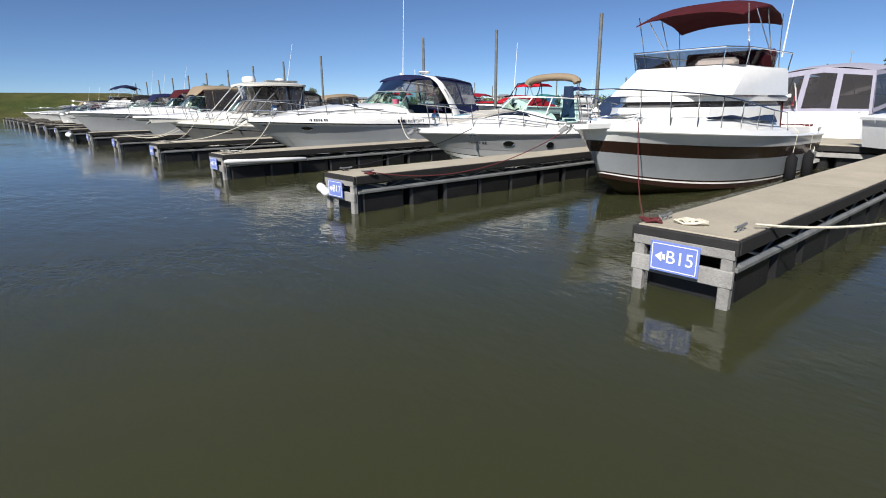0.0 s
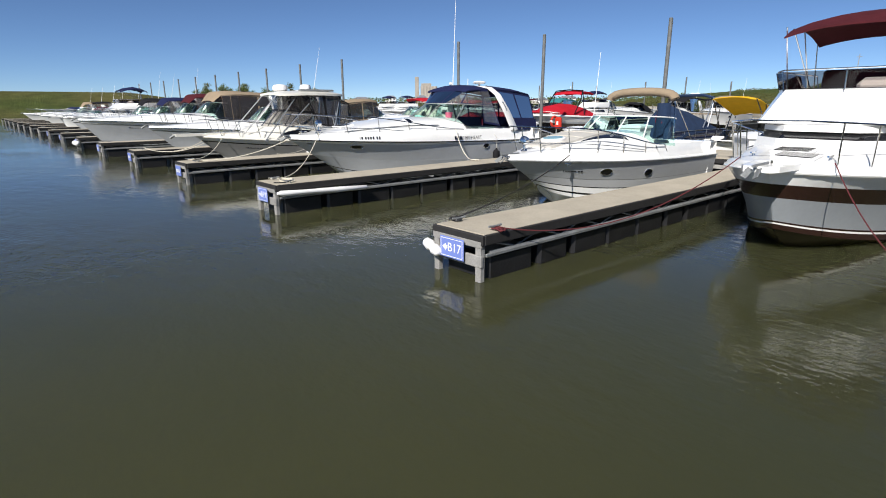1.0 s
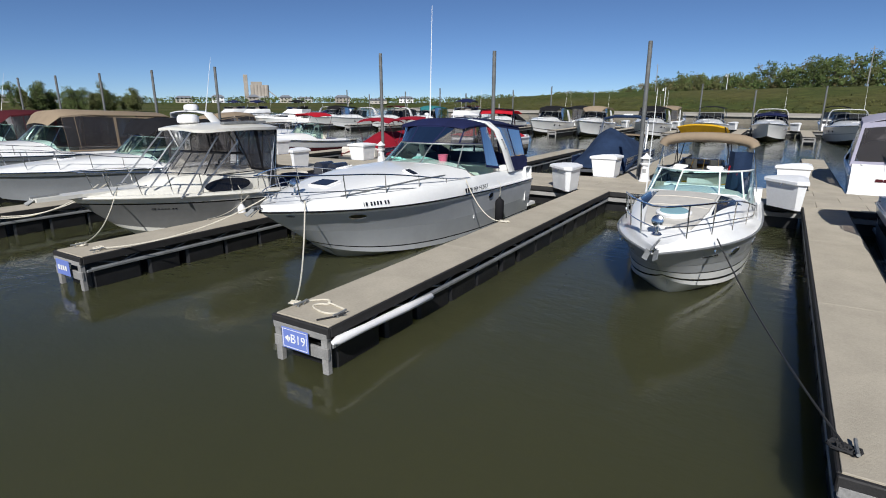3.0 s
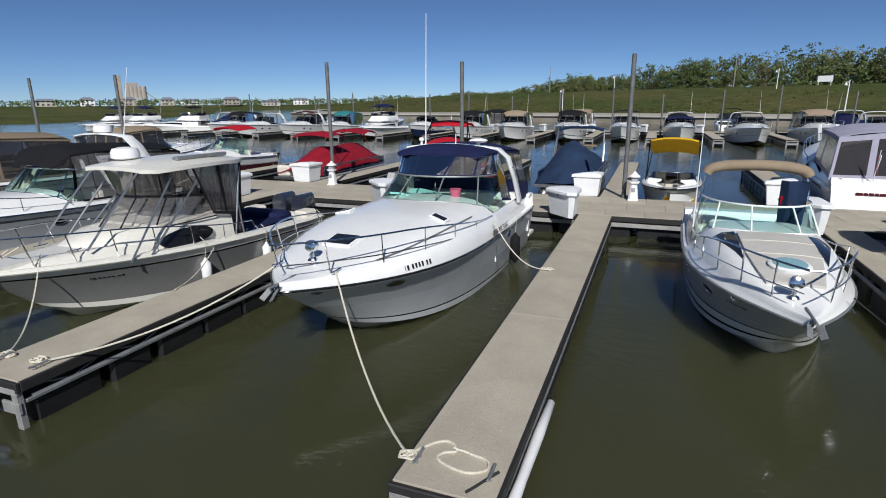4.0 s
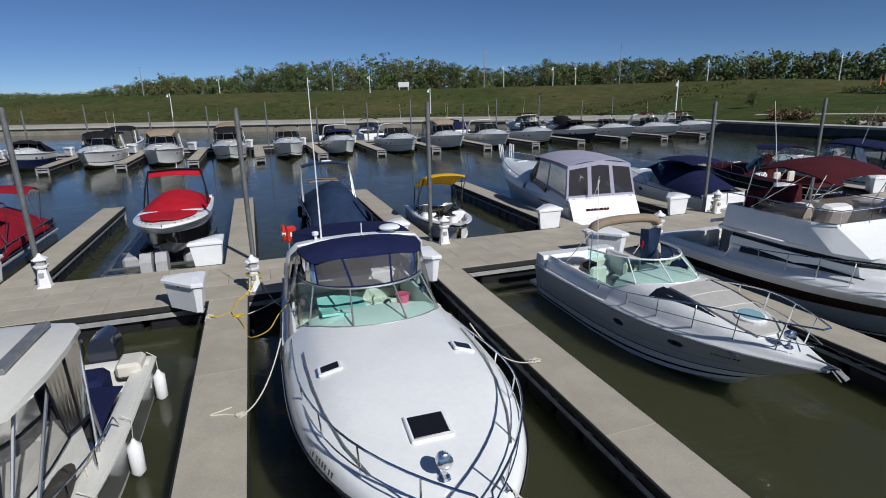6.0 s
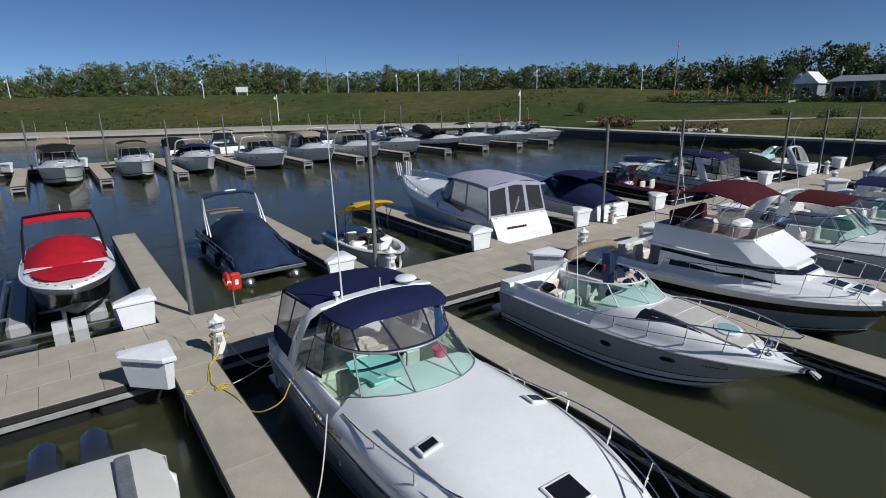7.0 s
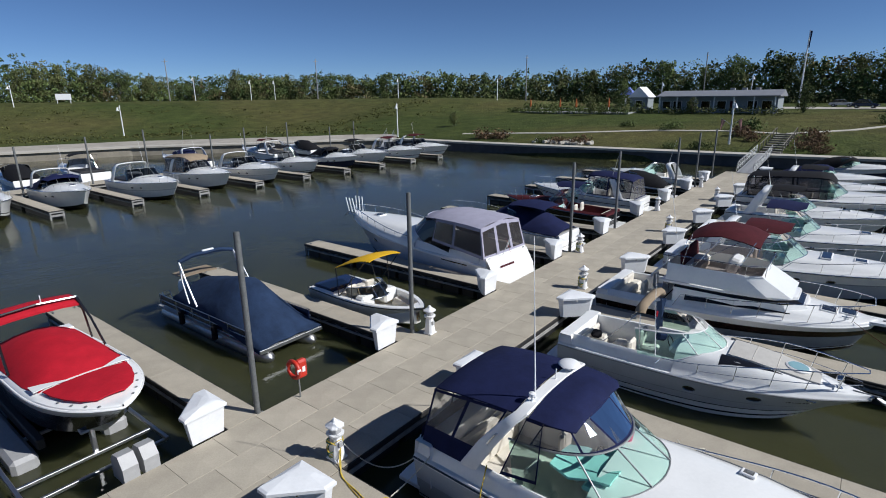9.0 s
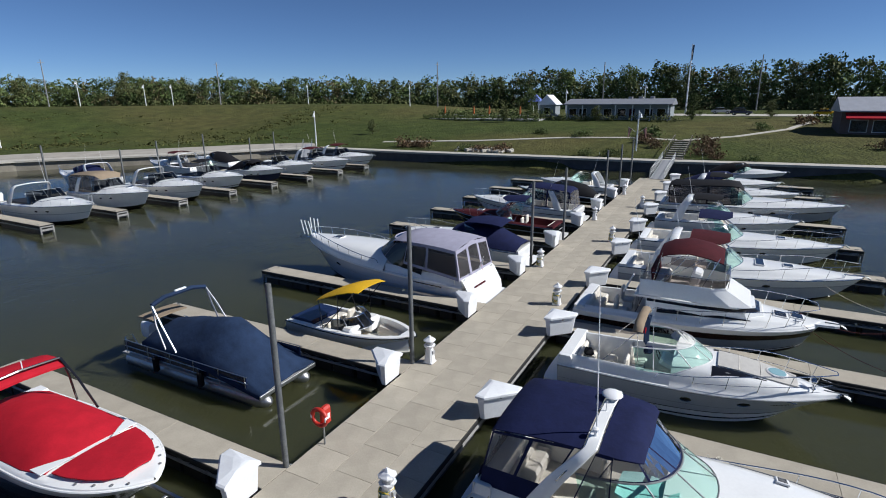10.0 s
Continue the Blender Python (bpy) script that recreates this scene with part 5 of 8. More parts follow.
def sport_tan(m):
    L, B = 8.2, 2.72
    bt = Boat("sport_cruiser", "white and grey sport cruiser with folded tan bimini and beige sunpad", "motor boat", m, L, B, 0.92, 1.19, 0.44, 0.34, 1.7, 0.35, 2.7, "moored cruisers")
    bt.tip, bt.droop = 1.0, 0.65
    bt.PROFILE = ((1.0, 0.0, 0.0), (0.985, 0.05, 0.0), (0.93, 0.09, 0.0), (0.88, 0.20, 0.04), (0.82, 0.32, 0.14), (0.74, 0.37, 0.50), (0.62, 0.38, 0.82), (0.38, 0.385, 0.96), (0.18, 0.39, 0.99), (0.0, 0.39, 1.0))
    bt.hull([(0.0, 0.10, GEL, "boot_band", "white band at the waterline"), (0.10, 0.15, BLACKGEL, "hull_stripe", "dark hull stripe"), (0.15, 0.30, GEL, "lower_hull", "white lower hull side"), (0.30, 0.325, BLACKGEL, "hull_line", ""), (0.325, 0.52, PALE, "mid_hull", "pale grey hull side"), (0.52, 0.535, GALV, "upper_line", ""), (0.535, 0.97, PALE, "hull", "pale grey hull side"), (0.97, 1.0, GEL, "sheer_band", "white band under the rail")], GEL, 28)
    bt.rub_rail(GALV, 0.022)
    bt.deck(GEL, SEAT, coam=0.40)
    bt.platform(0.6)
    bt.seats()
    bt.windshield(-2.6, -4.75, 1.20, 0.40, 0.58, (-0.55, -0.16, 0.30, 0.62), frame_m=GEL, power=0.7)
    s = Shape()
    rows = [[bt.on_deck(x, y, 0.05) for x in (-0.52 * k, -0.3 * k, 0, 0.3 * k, 0.52 * k)] for y, k in ((-4.9, 1.1), (-5.5, 1.1), (-6.1, 1.05), (-6.7, 0.9), (-7.1, 0.75))]
    sp = thing_part("sunpad", Shape().sheet(rows, 0.08), PAD, bt.root, "beige vinyl sunpad", 50)
    for y in (-5.5, -6.1):
        bt.part("seam", Shape().tube([bt.on_deck(x, y, 0.055) for x in (-0.56, -0.3, 0, 0.3, 0.56)], 0.008, 4), SEAT, parent=sp)
    p = bt.on_deck(0, -6.55, 0.08)
    hb = thing_part("round_hatch", Shape().spin([(0.30, -0.05), (0.31, 0.0), (0.27, 0.02)], 20, p, pose(0, 0, 0, 6)), WHITE, bt.root)
    bt.part("hatch_pane", Shape().spin([(0.25, 0.0), (0.25, 0.026), (0.2, 0.032)], 20, p, pose(0, 0, 0, 6)), mat("hatch_pane_aqua", (0.25, 0.42, 0.46), 0.15, var=0.05), parent=hb)
    for sx in (-1, 1):
        rows = [[bt.on_deck(sx * (0.60 + a * 0.40 * (1 - q)), lerp(-4.75, -6.3, q), 0.014) for a in (0, 0.5, 1)] for q in (0, 0.25, 0.5, 0.75, 0.97)]
        bt.part("side_window", Shape().sheet(rows, 0.02), BLACKGEL, "dark wedge-shaped cabin window", 50)
        bt.cleat(sx * 0.80, -6.95)
    bt.lamp(-0.10, -7.5)
    bt.anchor(-8.2)
    bt.port(0.705, 0.74, 0.36, 0.17)
    bt.port(0.505, 0.70, 0.32, 0.17)
    bt.bow_rail(0.40, 0.96, 0.34, 0.72, 6, 0.016, mid=True, inset=0.16)
    # bimini folded in its boot, standing upright on its bows
    top = [Vector((1.0 * math.sin(q), -2.5, 2.48 + 0.28 * math.cos(q) ** 0.5)) for q in [-1.5 + 3.0 * i / 14 for i in range(15)]]
    bm = thing_part("folded_bimini", Shape().tube(top, 0.16, 8, flat=0.75), TAN, bt.root, "tan bimini folded in its boot", 60)
    for sx in (-1, 1):
        bt.part("bimini_bow", Shape().tube([(sx * 1.0, -2.5, 2.5), (sx * 1.12, -2.6, 1.45)], 0.014, 5).tube([(sx * 1.0, -2.45, 2.5), (sx * 1.14, -1.5, 1.4)], 0.012, 5), STEEL, parent=bm)
    bt.antenna(-1.2, -3.1, 1.4, 2.5, 0.2)
    cl = Shape().sheet([[(0.75 + 0.25 * a, -2.6 + 0.10 * math.sin(5 * a + 2 * k), 2.45 - 0.95 * k) for a in (-1, -0.5, 0, 0.5, 1)] for k in (0, 0.33, 0.66, 1)], 0.03)
    bt.part("hung_towel", cl, SLATE, "blue patterned towel hung from the bimini bow", 60)
    bt.part("towel_patch", Shape().box((0.62, -2.55, 2.0), (0.2, 0.1, 0.26), 0.03), RED)
    for i, (x, y, z, w_, d_, h_, mt) in enumerate(((0.5, -1.5, 0.62, 0.5, 0.4, 0.35, SEAT), (0.2, -0.75, 0.95, 0.45, 0.35, 0.2, BLACKC), (-0.75, -2.3, 0.9, 0.3, 0.3, 0.5, WHITE), (0.85, -2.7, 1.15, 0.2, 0.4, 0.3, NAVY))):
        bt.part("loose_gear", Shape().box((x, y, z), (w_, d_, h_), 0.08, pose(0, 0, 0, 5 * i, 0, 17 * i)), mt)
    bt.part("cooler", Shape().box((-0.6, -1.35, 0.62), (0.55, 0.36, 0.4), 0.05), SLATE)
    bt.part("dash_shelf", Shape().box((0, -4.1, 1.52), (1.8, 0.7, 0.08), 0.03), AQUA)
    for sx in (-1, 1):
        p = bt.side(0.86, 0.72, sx, 0.012)
        q = bt.side(0.80, 0.72, sx, 0.012)
        bars(bt.root, p if sx > 0 else q, ((q - p) * sx).normalized(), Vector((sx * 0.2, 0, 0.98)), (0.02, 0.001, 0.06, 0.06, 0.06, 0.06, 0.001, 0.06, 0.05), 0.09, BLACKGEL, 0.02, "registration")
    return bt


sport_tan(pose(-11.05, 18.8, 0))
rope((-10.25, 11.85, 1.28), (-8.72, 6.85, H + 0.04), 0.12, ROPED, "black mooring line from bow cleat to dock end", 0.012)
coil(-8.72, 6.85, H, 6, ROPED, 0.08, "short tangle of black rope on the dock corner")
coil(-7.8, 6.84, H, 7, ROPER, 0.08, "tangle of dark red rope on the dock corner")
coil(-2.18, 6.64, H, 9, ROPER, 0.08, "tangle of dark red rope on the dock corner")


# ---- flybridge cruiser ----
def flybridge(m, cloth, label, L=10.3, B=3.6, bands=None, simple=False):
    bt = Boat("flybridge_cruiser", label, "motor boat", m, L, B, 1.02, 1.42, 0.34, 0.55, 0.7, 0.55, 3.1, "moored cruisers")
    bt.tip = 0.72
    bt.PROFILE = ((1.0, 0.0, 0.0), (0.985, 0.08, 0.0), (0.93, 0.12, 0.02), (0.84, 0.13, 0.12), (0.76, 0.14, 0.62), (0.66, 0.15, 0.88), (0.40, 0.16, 0.97), (0.18, 0.17, 0.99), (0.0, 0.17, 1.0))
    bt.hull(bands or [(0.0, 0.09, BROWN, "boot_band", "dark brown band at the waterline"), (0.09, 0.12, GEL, "white_line", ""), (0.12, 0.15, BROWN, "hull_stripe", "thin dark stripe"), (0.15, 0.56, mat("gelcoat_dull_grey", (0.29, 0.31, 0.33), 0.3, var=0.06, scale=2.0, fine=14, coat=0.2), "hull", "pale grey hull side"), (0.56, 0.79, BROWN, "brown_band", "broad dark brown band"), (0.79, 1.0, GEL, "sheer_band", "white band under the rail")], BROWN, 28)
    bt.rub_rail(GEL, 0.03)
    bt.deck(GEL, SEAT, coam=0.2)
    bt.platform(0.6)
    # saloon house: sloped front, dark window strip, roof
    def house(z, grow, yf, ya, wk=1.0):
        return [(-1.30 * wk - grow, ya, z), (-1.34 * wk - grow, lerp(ya, yf, 0.5), z), (-1.12 * wk - grow, lerp(ya, yf, 0.86), z), (-0.6 * wk, yf - grow, z), (0.6 * wk, yf - grow, z), (1.12 * wk + grow, lerp(ya, yf, 0.86), z), (1.34 * wk + grow, lerp(ya, yf, 0.5), z), (1.30 * wk + grow, ya, z)]
    y0, y1 = -2.9, -7.0
    hs = thing_part("deckhouse", Shape().loft([house(1.15, 0.08, y1 - 0.35, y0), house(1.81, 0.02, y1 - 0.05, y0)], True, True, True), GEL, bt.root, smooth=30)
    bt.part("house_window", Shape().loft([house(1.812, 0.0, y1, y0 - 0.02), house(1.95, -0.06, y1 + 0.25, y0 - 0.02, 0.97)], True, True, True), BLACKGEL, "dark wraparound window strip", parent=hs)
    bt.part("house_roof", Shape().loft([house(1.93, 0.04, y1 + 0.2, y0 + 0.5, 0.97), house(2.02, 0.05, y1 + 0.25, y0 + 0.5, 0.97), house(2.10, -0.05, y1 + 0.45, y0 + 0.4, 0.95)], True, True, True), GEL, smooth=30, parent=hs)
    # flybridge: sloped breast, coaming, smoked screen
    def bridge(z, yf, ya, w):
        return [(-w, ya, z), (-w, lerp(ya, yf, 0.82), z), (-w * 0.8, yf, z), (w * 0.8, yf, z), (w, lerp(ya, yf, 0.82), z), (w, ya, z)]
    fb = thing_part("flybridge", Shape().loft([bridge(2.06, y1 + 0.32, y0 + 0.3, 1.36), bridge(2.62, y1 + 1.25, y0 + 0.3, 1.29), bridge(2.70, y1 + 1.32, y0 + 0.3, 1.25)], True, False, False), GEL, bt.root, smooth=30)
    bt.part("bridge_floor", Shape().box((0, lerp(y0, y1, 0.36), 2.14), (2.3, 3.1, 0.05), 0.01), GEL, parent=fb)
    bt.part("bridge_screen", Shape().loft([bridge(2.69, y1 + 1.30, y0 - 0.6, 1.26), bridge(3.02, y1 + 1.20, y0 - 0.6, 1.32)]), SMOKE, "smoked wraparound bridge screen", parent=fb)
    top = bridge(3.05, y1 + 1.18, y0 + 0.3, 1.33)
    bt.part("bridge_rail", Shape().tube(top, 0.016, 6), STEEL, parent=fb)
    for p in top + [(0, y1 + 1.18, 3.05)]:
        bt.part("rail_post", Shape().tube([p, (p[0] * 0.95, p[1] + 0.03, 2.66)], 0.013, 5), STEEL, parent=fb)
    bt.part("bridge_seat", Shape().box((0, -3.35, 2.42), (2.1, 0.55, 0.5), 0.1), SEAT, parent=fb)
    bt.part("bridge_backrest", Shape().box((0, -3.05, 2.85), (2.2, 0.14, 0.62), 0.05, pose(0, 0, 0, -8)), cloth, "canvas-covered bench back", parent=fb)
    bt.part("bridge_console", Shape().box((0.4, -4.6, 2.6), (0.9, 0.4, 0.6), 0.08, pose(0, 0, 0, 15)), GEL, parent=fb)
    # bridge bimini
    yb, zb = -4.3, 4.06
    bm = bt.roof([(yb - 1.25, 1.22, zb - 0.36, zb - 0.20), (yb - 0.75, 1.28, zb - 0.20, zb + 0.02), (yb, 1.30, zb - 0.08, zb + 0.14), (yb + 0.7, 1.28, zb - 0.20, zb + 0.0), (yb + 1.1, 1.22, zb - 0.38, zb - 0.24)], cloth, "bridge_bimini")
    for sx in (-1, 1):
        s = Shape()
        for ya, yt in ((-2.4, yb - 0.7), (-2.6, yb), (-2.2, yb + 0.95), (-4.0, yb - 1.1)):
            s.tube([(sx * 1.22, ya - 0.9, 2.68), (sx * 1.24, yt, zb - 0.16)], 0.013, 5)
        bt.part("bimini_frame", s, STEEL, parent=bm)
    bt.antenna(1.0, -2.3, 3.0, 2.6, 0.5)
    # side windows in the hull top, hatches, rails
    for sx in (-1, 1):
        rows = []
        for q in (0.0, 0.2, 0.5, 0.8, 1.0):
            t = lerp(0.37, 0.74, q)
            rows.append([Vector((sx * (bt.b(t) * u + 0.05), -L * t, bt.deck_z(t, u) + 0.03)) for u in (lerp(0.815, 0.78, q), 0.775, lerp(0.715, 0.765, q))])
        bt.part("cabin_window", Shape().loft(rows), BLACKGEL, "long dark tapered cabin window", 40)
        bt.cleat(sx * 0.55, -L * 0.91)
    for x, y in ((-0.1, -7.72), (0.1, -8.28)):
        bt.hatch(x, y, 0.62, 0.5)
    bt.bow_rail(0.36, 0.965, 0.5, 0.72, 8, 0.015, mid=False, inset=0.12)
    bt.part("bow_pulpit", Shape().sheet([[(x * k, y, bt.fb + 0.12) for x in (-1, -0.5, 0, 0.5, 1)] for y, k in ((-L + 1.1, 0.5), (-L + 0.2, 0.34), (-L - 0.45, 0.26), (-L - 0.6, 0.18))], 0.09), GEL)
    bt.anchor(-L - 0.55)
    if not simple:
        for t in (0.14, 0.30):
            bt.fender(t, 1, 0.30, BLACKC, 0.65, 0.13)
    bt.seats(helm=False)
    bt.part("cockpit_cover", Shape().box((0, -2.0, 2.05), (2.5, 0.06, 0.1), 0.02), GEL)
    # curtain between roof and cockpit
    bt.curtain([(-1.28, -2.5, 1.1), (0, -2.5, 1.1), (1.28, -2.5, 1.1)], [(-1.25, -2.5, 2.0), (0, -2.5, 2.05), (1.25, -2.5, 2.0)], 3, cloth, VINYLD, name="aft_curtain")
    return bt


flybridge(pose(-5.62, 19.6, 0), BURG, "white flybridge cruiser with brown hull band and burgundy bimini", 9.05, 3.4)
rope((-4.95, 11.15, 1.55), (-2.2, 6.66, H + 0.04), 0.55, ROPER, "dark red mooring line drooping to the dock end", 0.009)
rope((-6.3, 11.15, 1.55), (-7.8, 6.86, H + 0.04), 0.45, ROPER, "dark red mooring line drooping to the dock end", 0.009)
rope((-1.3, 7.05, H + 0.05), (1.1, 10.2, 1.45), 0.30, ROPEW, "white mooring line drooping from the dock end")


# ---- walkaround fishing boat with hard top ----
def walkaround(m):
    L, B = 8.5, 2.75
    bt = Boat("walkaround_boat", "cream walkaround fishing boat with hardtop and twin outboards", "fishing boat", m, L, B, 0.86, 1.32, 0.52, 0.30, 1.35, 0.42, 2.3, "moored boats")
    bt.PROFILE = ((1.0, 0.0, 0.0), (0.98, 0.06, 0.0), (0.90, 0.07, 0.02), (0.78, 0.06, 0.04), (0.74, 0.07, 0.60), (0.64, 0.09, 0.92), (0.38, 0.10, 0.98), (0.18, 0.10, 1.0), (0.0, 0.10, 1.0))
    bt.hull([(0.0, 0.12, GEL_OLD, "boot_band", ""), (0.12, 0.80, mat("gelcoat_warm_grey", (0.19, 0.19, 0.185), 0.28, var=0.06, coat=0.3), "hull", "warm grey hull side"), (0.80, 0.84, BLACKGEL, "hull_stripe", "thin dark line under the gunwale"), (0.84, 1.0, GEL_OLD, "sheer_band", "cream band under the gunwale")], GEL_OLD, 26)
    bt.rub_rail(GEL_OLD, 0.03)
    bt.deck(GEL_OLD, GALV, coam=0.07)
    # cabin trunk with oval windows
    def ring(z, k, yf, ya):
        return [(-0.98 * k, ya, z), (-1.0 * k, lerp(ya, yf, 0.5), z), (-0.72 * k, lerp(ya, yf, 0.85), z), (-0.3 * k, yf, z), (0.3 * k, yf, z), (0.72 * k, lerp(ya, yf, 0.85), z), (1.0 * k, lerp(ya, yf, 0.5), z), (0.98 * k, ya, z)]
    cb = thing_part("cabin_trunk", Shape().loft([ring(1.0, 1.06, -7.10, -3.40), ring(1.45, 1.02, -6.80, -3.40), ring(1.62, 0.96, -6.50, -3.40)], True, True, True), GEL_OLD, bt.root, smooth=50)
    for sx in (-1, 1):
        c = Vector((sx * 1.06, -4.85, 1.30))
        pts = [c + Vector((-sx * 0.06 * math.sin(a * math.pi / 10), 0.74 * math.cos(a * math.pi / 10), 0.19 * math.sin(a * math.pi / 10))) for a in range(20)]
        bt.part("cabin_window", Shape().loft([pts, [p + Vector((sx * 0.02, 0, 0)) for p in pts]], True, True, True), BLACKGEL, "dark oval cabin window", parent=cb)
    bt.windshield(-3.9, -5.95, 1.02, 0.62, 0.55, (-0.6, -0.2, 0.2, 0.6), frame_m=BLACKGEL, power=0.55, base=1.6, glass=VINYL)
    # hard top on slanted pipes, clear curtains all round
    tp = bt.roof([(-5.60, 0.85, 2.86, 2.90), (-5.40, 1.10, 2.85, 2.95), (-4.60, 1.20, 2.88, 3.00), (-3.80, 1.20, 2.88, 3.00), (-3.10, 1.14, 2.86, 2.97), (-2.85, 1.0, 2.85, 2.91)], GEL_OLD, "hard_top", 0.08, label="white moulded hardtop")
    for sx in (-1, 1):
        for a, b in (((sx * 1.18, -5.90, 1.15), (sx * 1.05, -4.00, 2.86)), ((sx * 1.14, -6.35, 1.1), (sx * 0.95, -4.80, 2.86)), ((sx * 1.16, -3.20, 0.98), (sx * 1.02, -3.30, 2.86)), ((sx * 1.17, -3.50, 1.0), (sx * 1.05, -3.00, 2.86)), ((sx * 0.72, -6.90, 1.45), (sx * 0.7, -5.50, 2.88))):
            bt.part("top_pipe", Shape().tube([a, b], 0.022, 6), ALU, parent=tp)
        bt.curtain([(sx * 1.04, -4.00, 1.66), (sx * 1.10, -3.20, 1.5)], [(sx * 1.14, -4.60, 2.86), (sx * 1.08, -3.00, 2.85)], 2, BLACKC, VINYLD)
    hi = lambda q: Vector((1.12 * math.copysign(abs(math.sin(q * math.pi / 2)) ** 0.7, q), -4.5 - 1.0 * max(0.0, math.cos(q * math.pi / 2)) ** 0.5, 2.86))
    Q = [-0.95 + 1.9 * i / 10 for i in range(11)]
    bt.curtain([bt.ws_high(q) for q in Q], [hi(q) for q in Q], 5, BLACKC, VINYLD, border=0.05, name="front_curtain")
    bt.curtain([(-1.0, -3.1, 1.0), (0, -3.1, 1.0), (1.0, -3.1, 1.0)], [(-1.0, -2.9, 2.85), (0, -2.9, 2.9), (1.0, -2.9, 2.85)], 3, BLACKC, VINYLD, name="aft_curtain")
    bt.part("rod_box", Shape().box((0.75, -3.9, 3.0), (0.16, 1.5, 0.08), 0.02), GALV, parent=tp)
    bt.radar(-0.45, -4.9, 2.98, 0.3)
    bt.part("dash_shelf", Shape().box((0, -4.9, 1.62), (1.7, 1.2, 0.08), 0.03), GEL_OLD)
    bt.part("cockpit_liner", Shape().box((0, -3.05, 0.75), (2.3, 0.05, 0.7), 0.01), SLATE)
    bt.part("bench_cover", Shape().box((-0.2, -0.95, 0.80), (1.7, 0.75, 0.62), 0.10), NAVY, "navy canvas over the stern bench", 40)
    bt.part("cockpit_canvas", Shape().sheet([[(x, y, 0.98 - 0.05 * math.sin(4 * x + 3 * y)) for x in (-1.05, -0.5, 0, 0.5, 1.0)] for y in (-2.7, -2.2, -1.7, -1.3)], 0.03), NAVY, "navy canvas drawn over the cockpit", 60)
    for sx in (-1, 1):
        bt.part("helm_seat", Shape().box((sx * 0.5, -3.7, 1.1), (0.5, 0.5, 1.1), 0.1), SEAT)
        bt.cleat(sx * 0.5, -7.0)
        bt.outboard(sx * 0.36, 0.30, 0.75)
        bt.part("quarter_seat", Shape().box((sx * 0.95, -0.4, 0.95), (0.45, 0.6, 0.3), 0.06), SEAT)
    for t, sx in ((0.32, 1), (0.55, 1), (0.02, 1), (0.30, -1)):
        bt.fender(t, sx, 0.38, WHITE, 0.62, 0.115)
    bt.bow_rail(0.36, 0.955, 0.32, 0.60, 7, 0.015, inset=0.10)
    bt.part("bow_pulpit", Shape().sheet([[(x * k, y, bt.fb + 0.11) for x in (-1, -0.5, 0, 0.5, 1)] for y, k in ((-L + 1.2, 0.42), (-L + 0.2, 0.24), (-L - 0.75, 0.2))], 0.09), GEL_OLD)
    bt.anchor(-L - 0.6)
    for sx in (-1, 1):
        p = bt.side(0.83, 0.66, sx, 0.012)
        q = bt.side(0.74, 0.66, sx, 0.012)
        bars(bt.root, p if sx > 0 else q, ((q - p) * sx).normalized(), Vector((sx * 0.2, 0, 0.98)), (0.02, 0.06, 0.001, 0.06, 0.06, 0.06, 0.06, 0.001, 0.06, 0.05), 0.09, BLACKGEL, 0.02, "registration")
    return bt


walkaround(pose(-23.78, 16.4, 0, 0, 0, -1.5))
rope((-23.7, 8.9, 1.5), (-21.62, 6.95, H + 0.04), 0.30, ROPEW, "white mooring line drooping to the dock end")
rope((-24.6, 8.9, 1.5), (-27.3, 6.9, H + 0.06), 0.40, ROPEW, "white mooring line drooping to the dock end")
rope((-22.75, 12.4, 1.15), (-21.6, 9.9, H + 0.03), 0.2, ROPEW, "white spring line to the dock")
rope((-28.0, 7.0, H + 0.06), (-24.7, 9.2, 1.5), 0.45, ROPEW, "white mooring line drooping to the dock end")


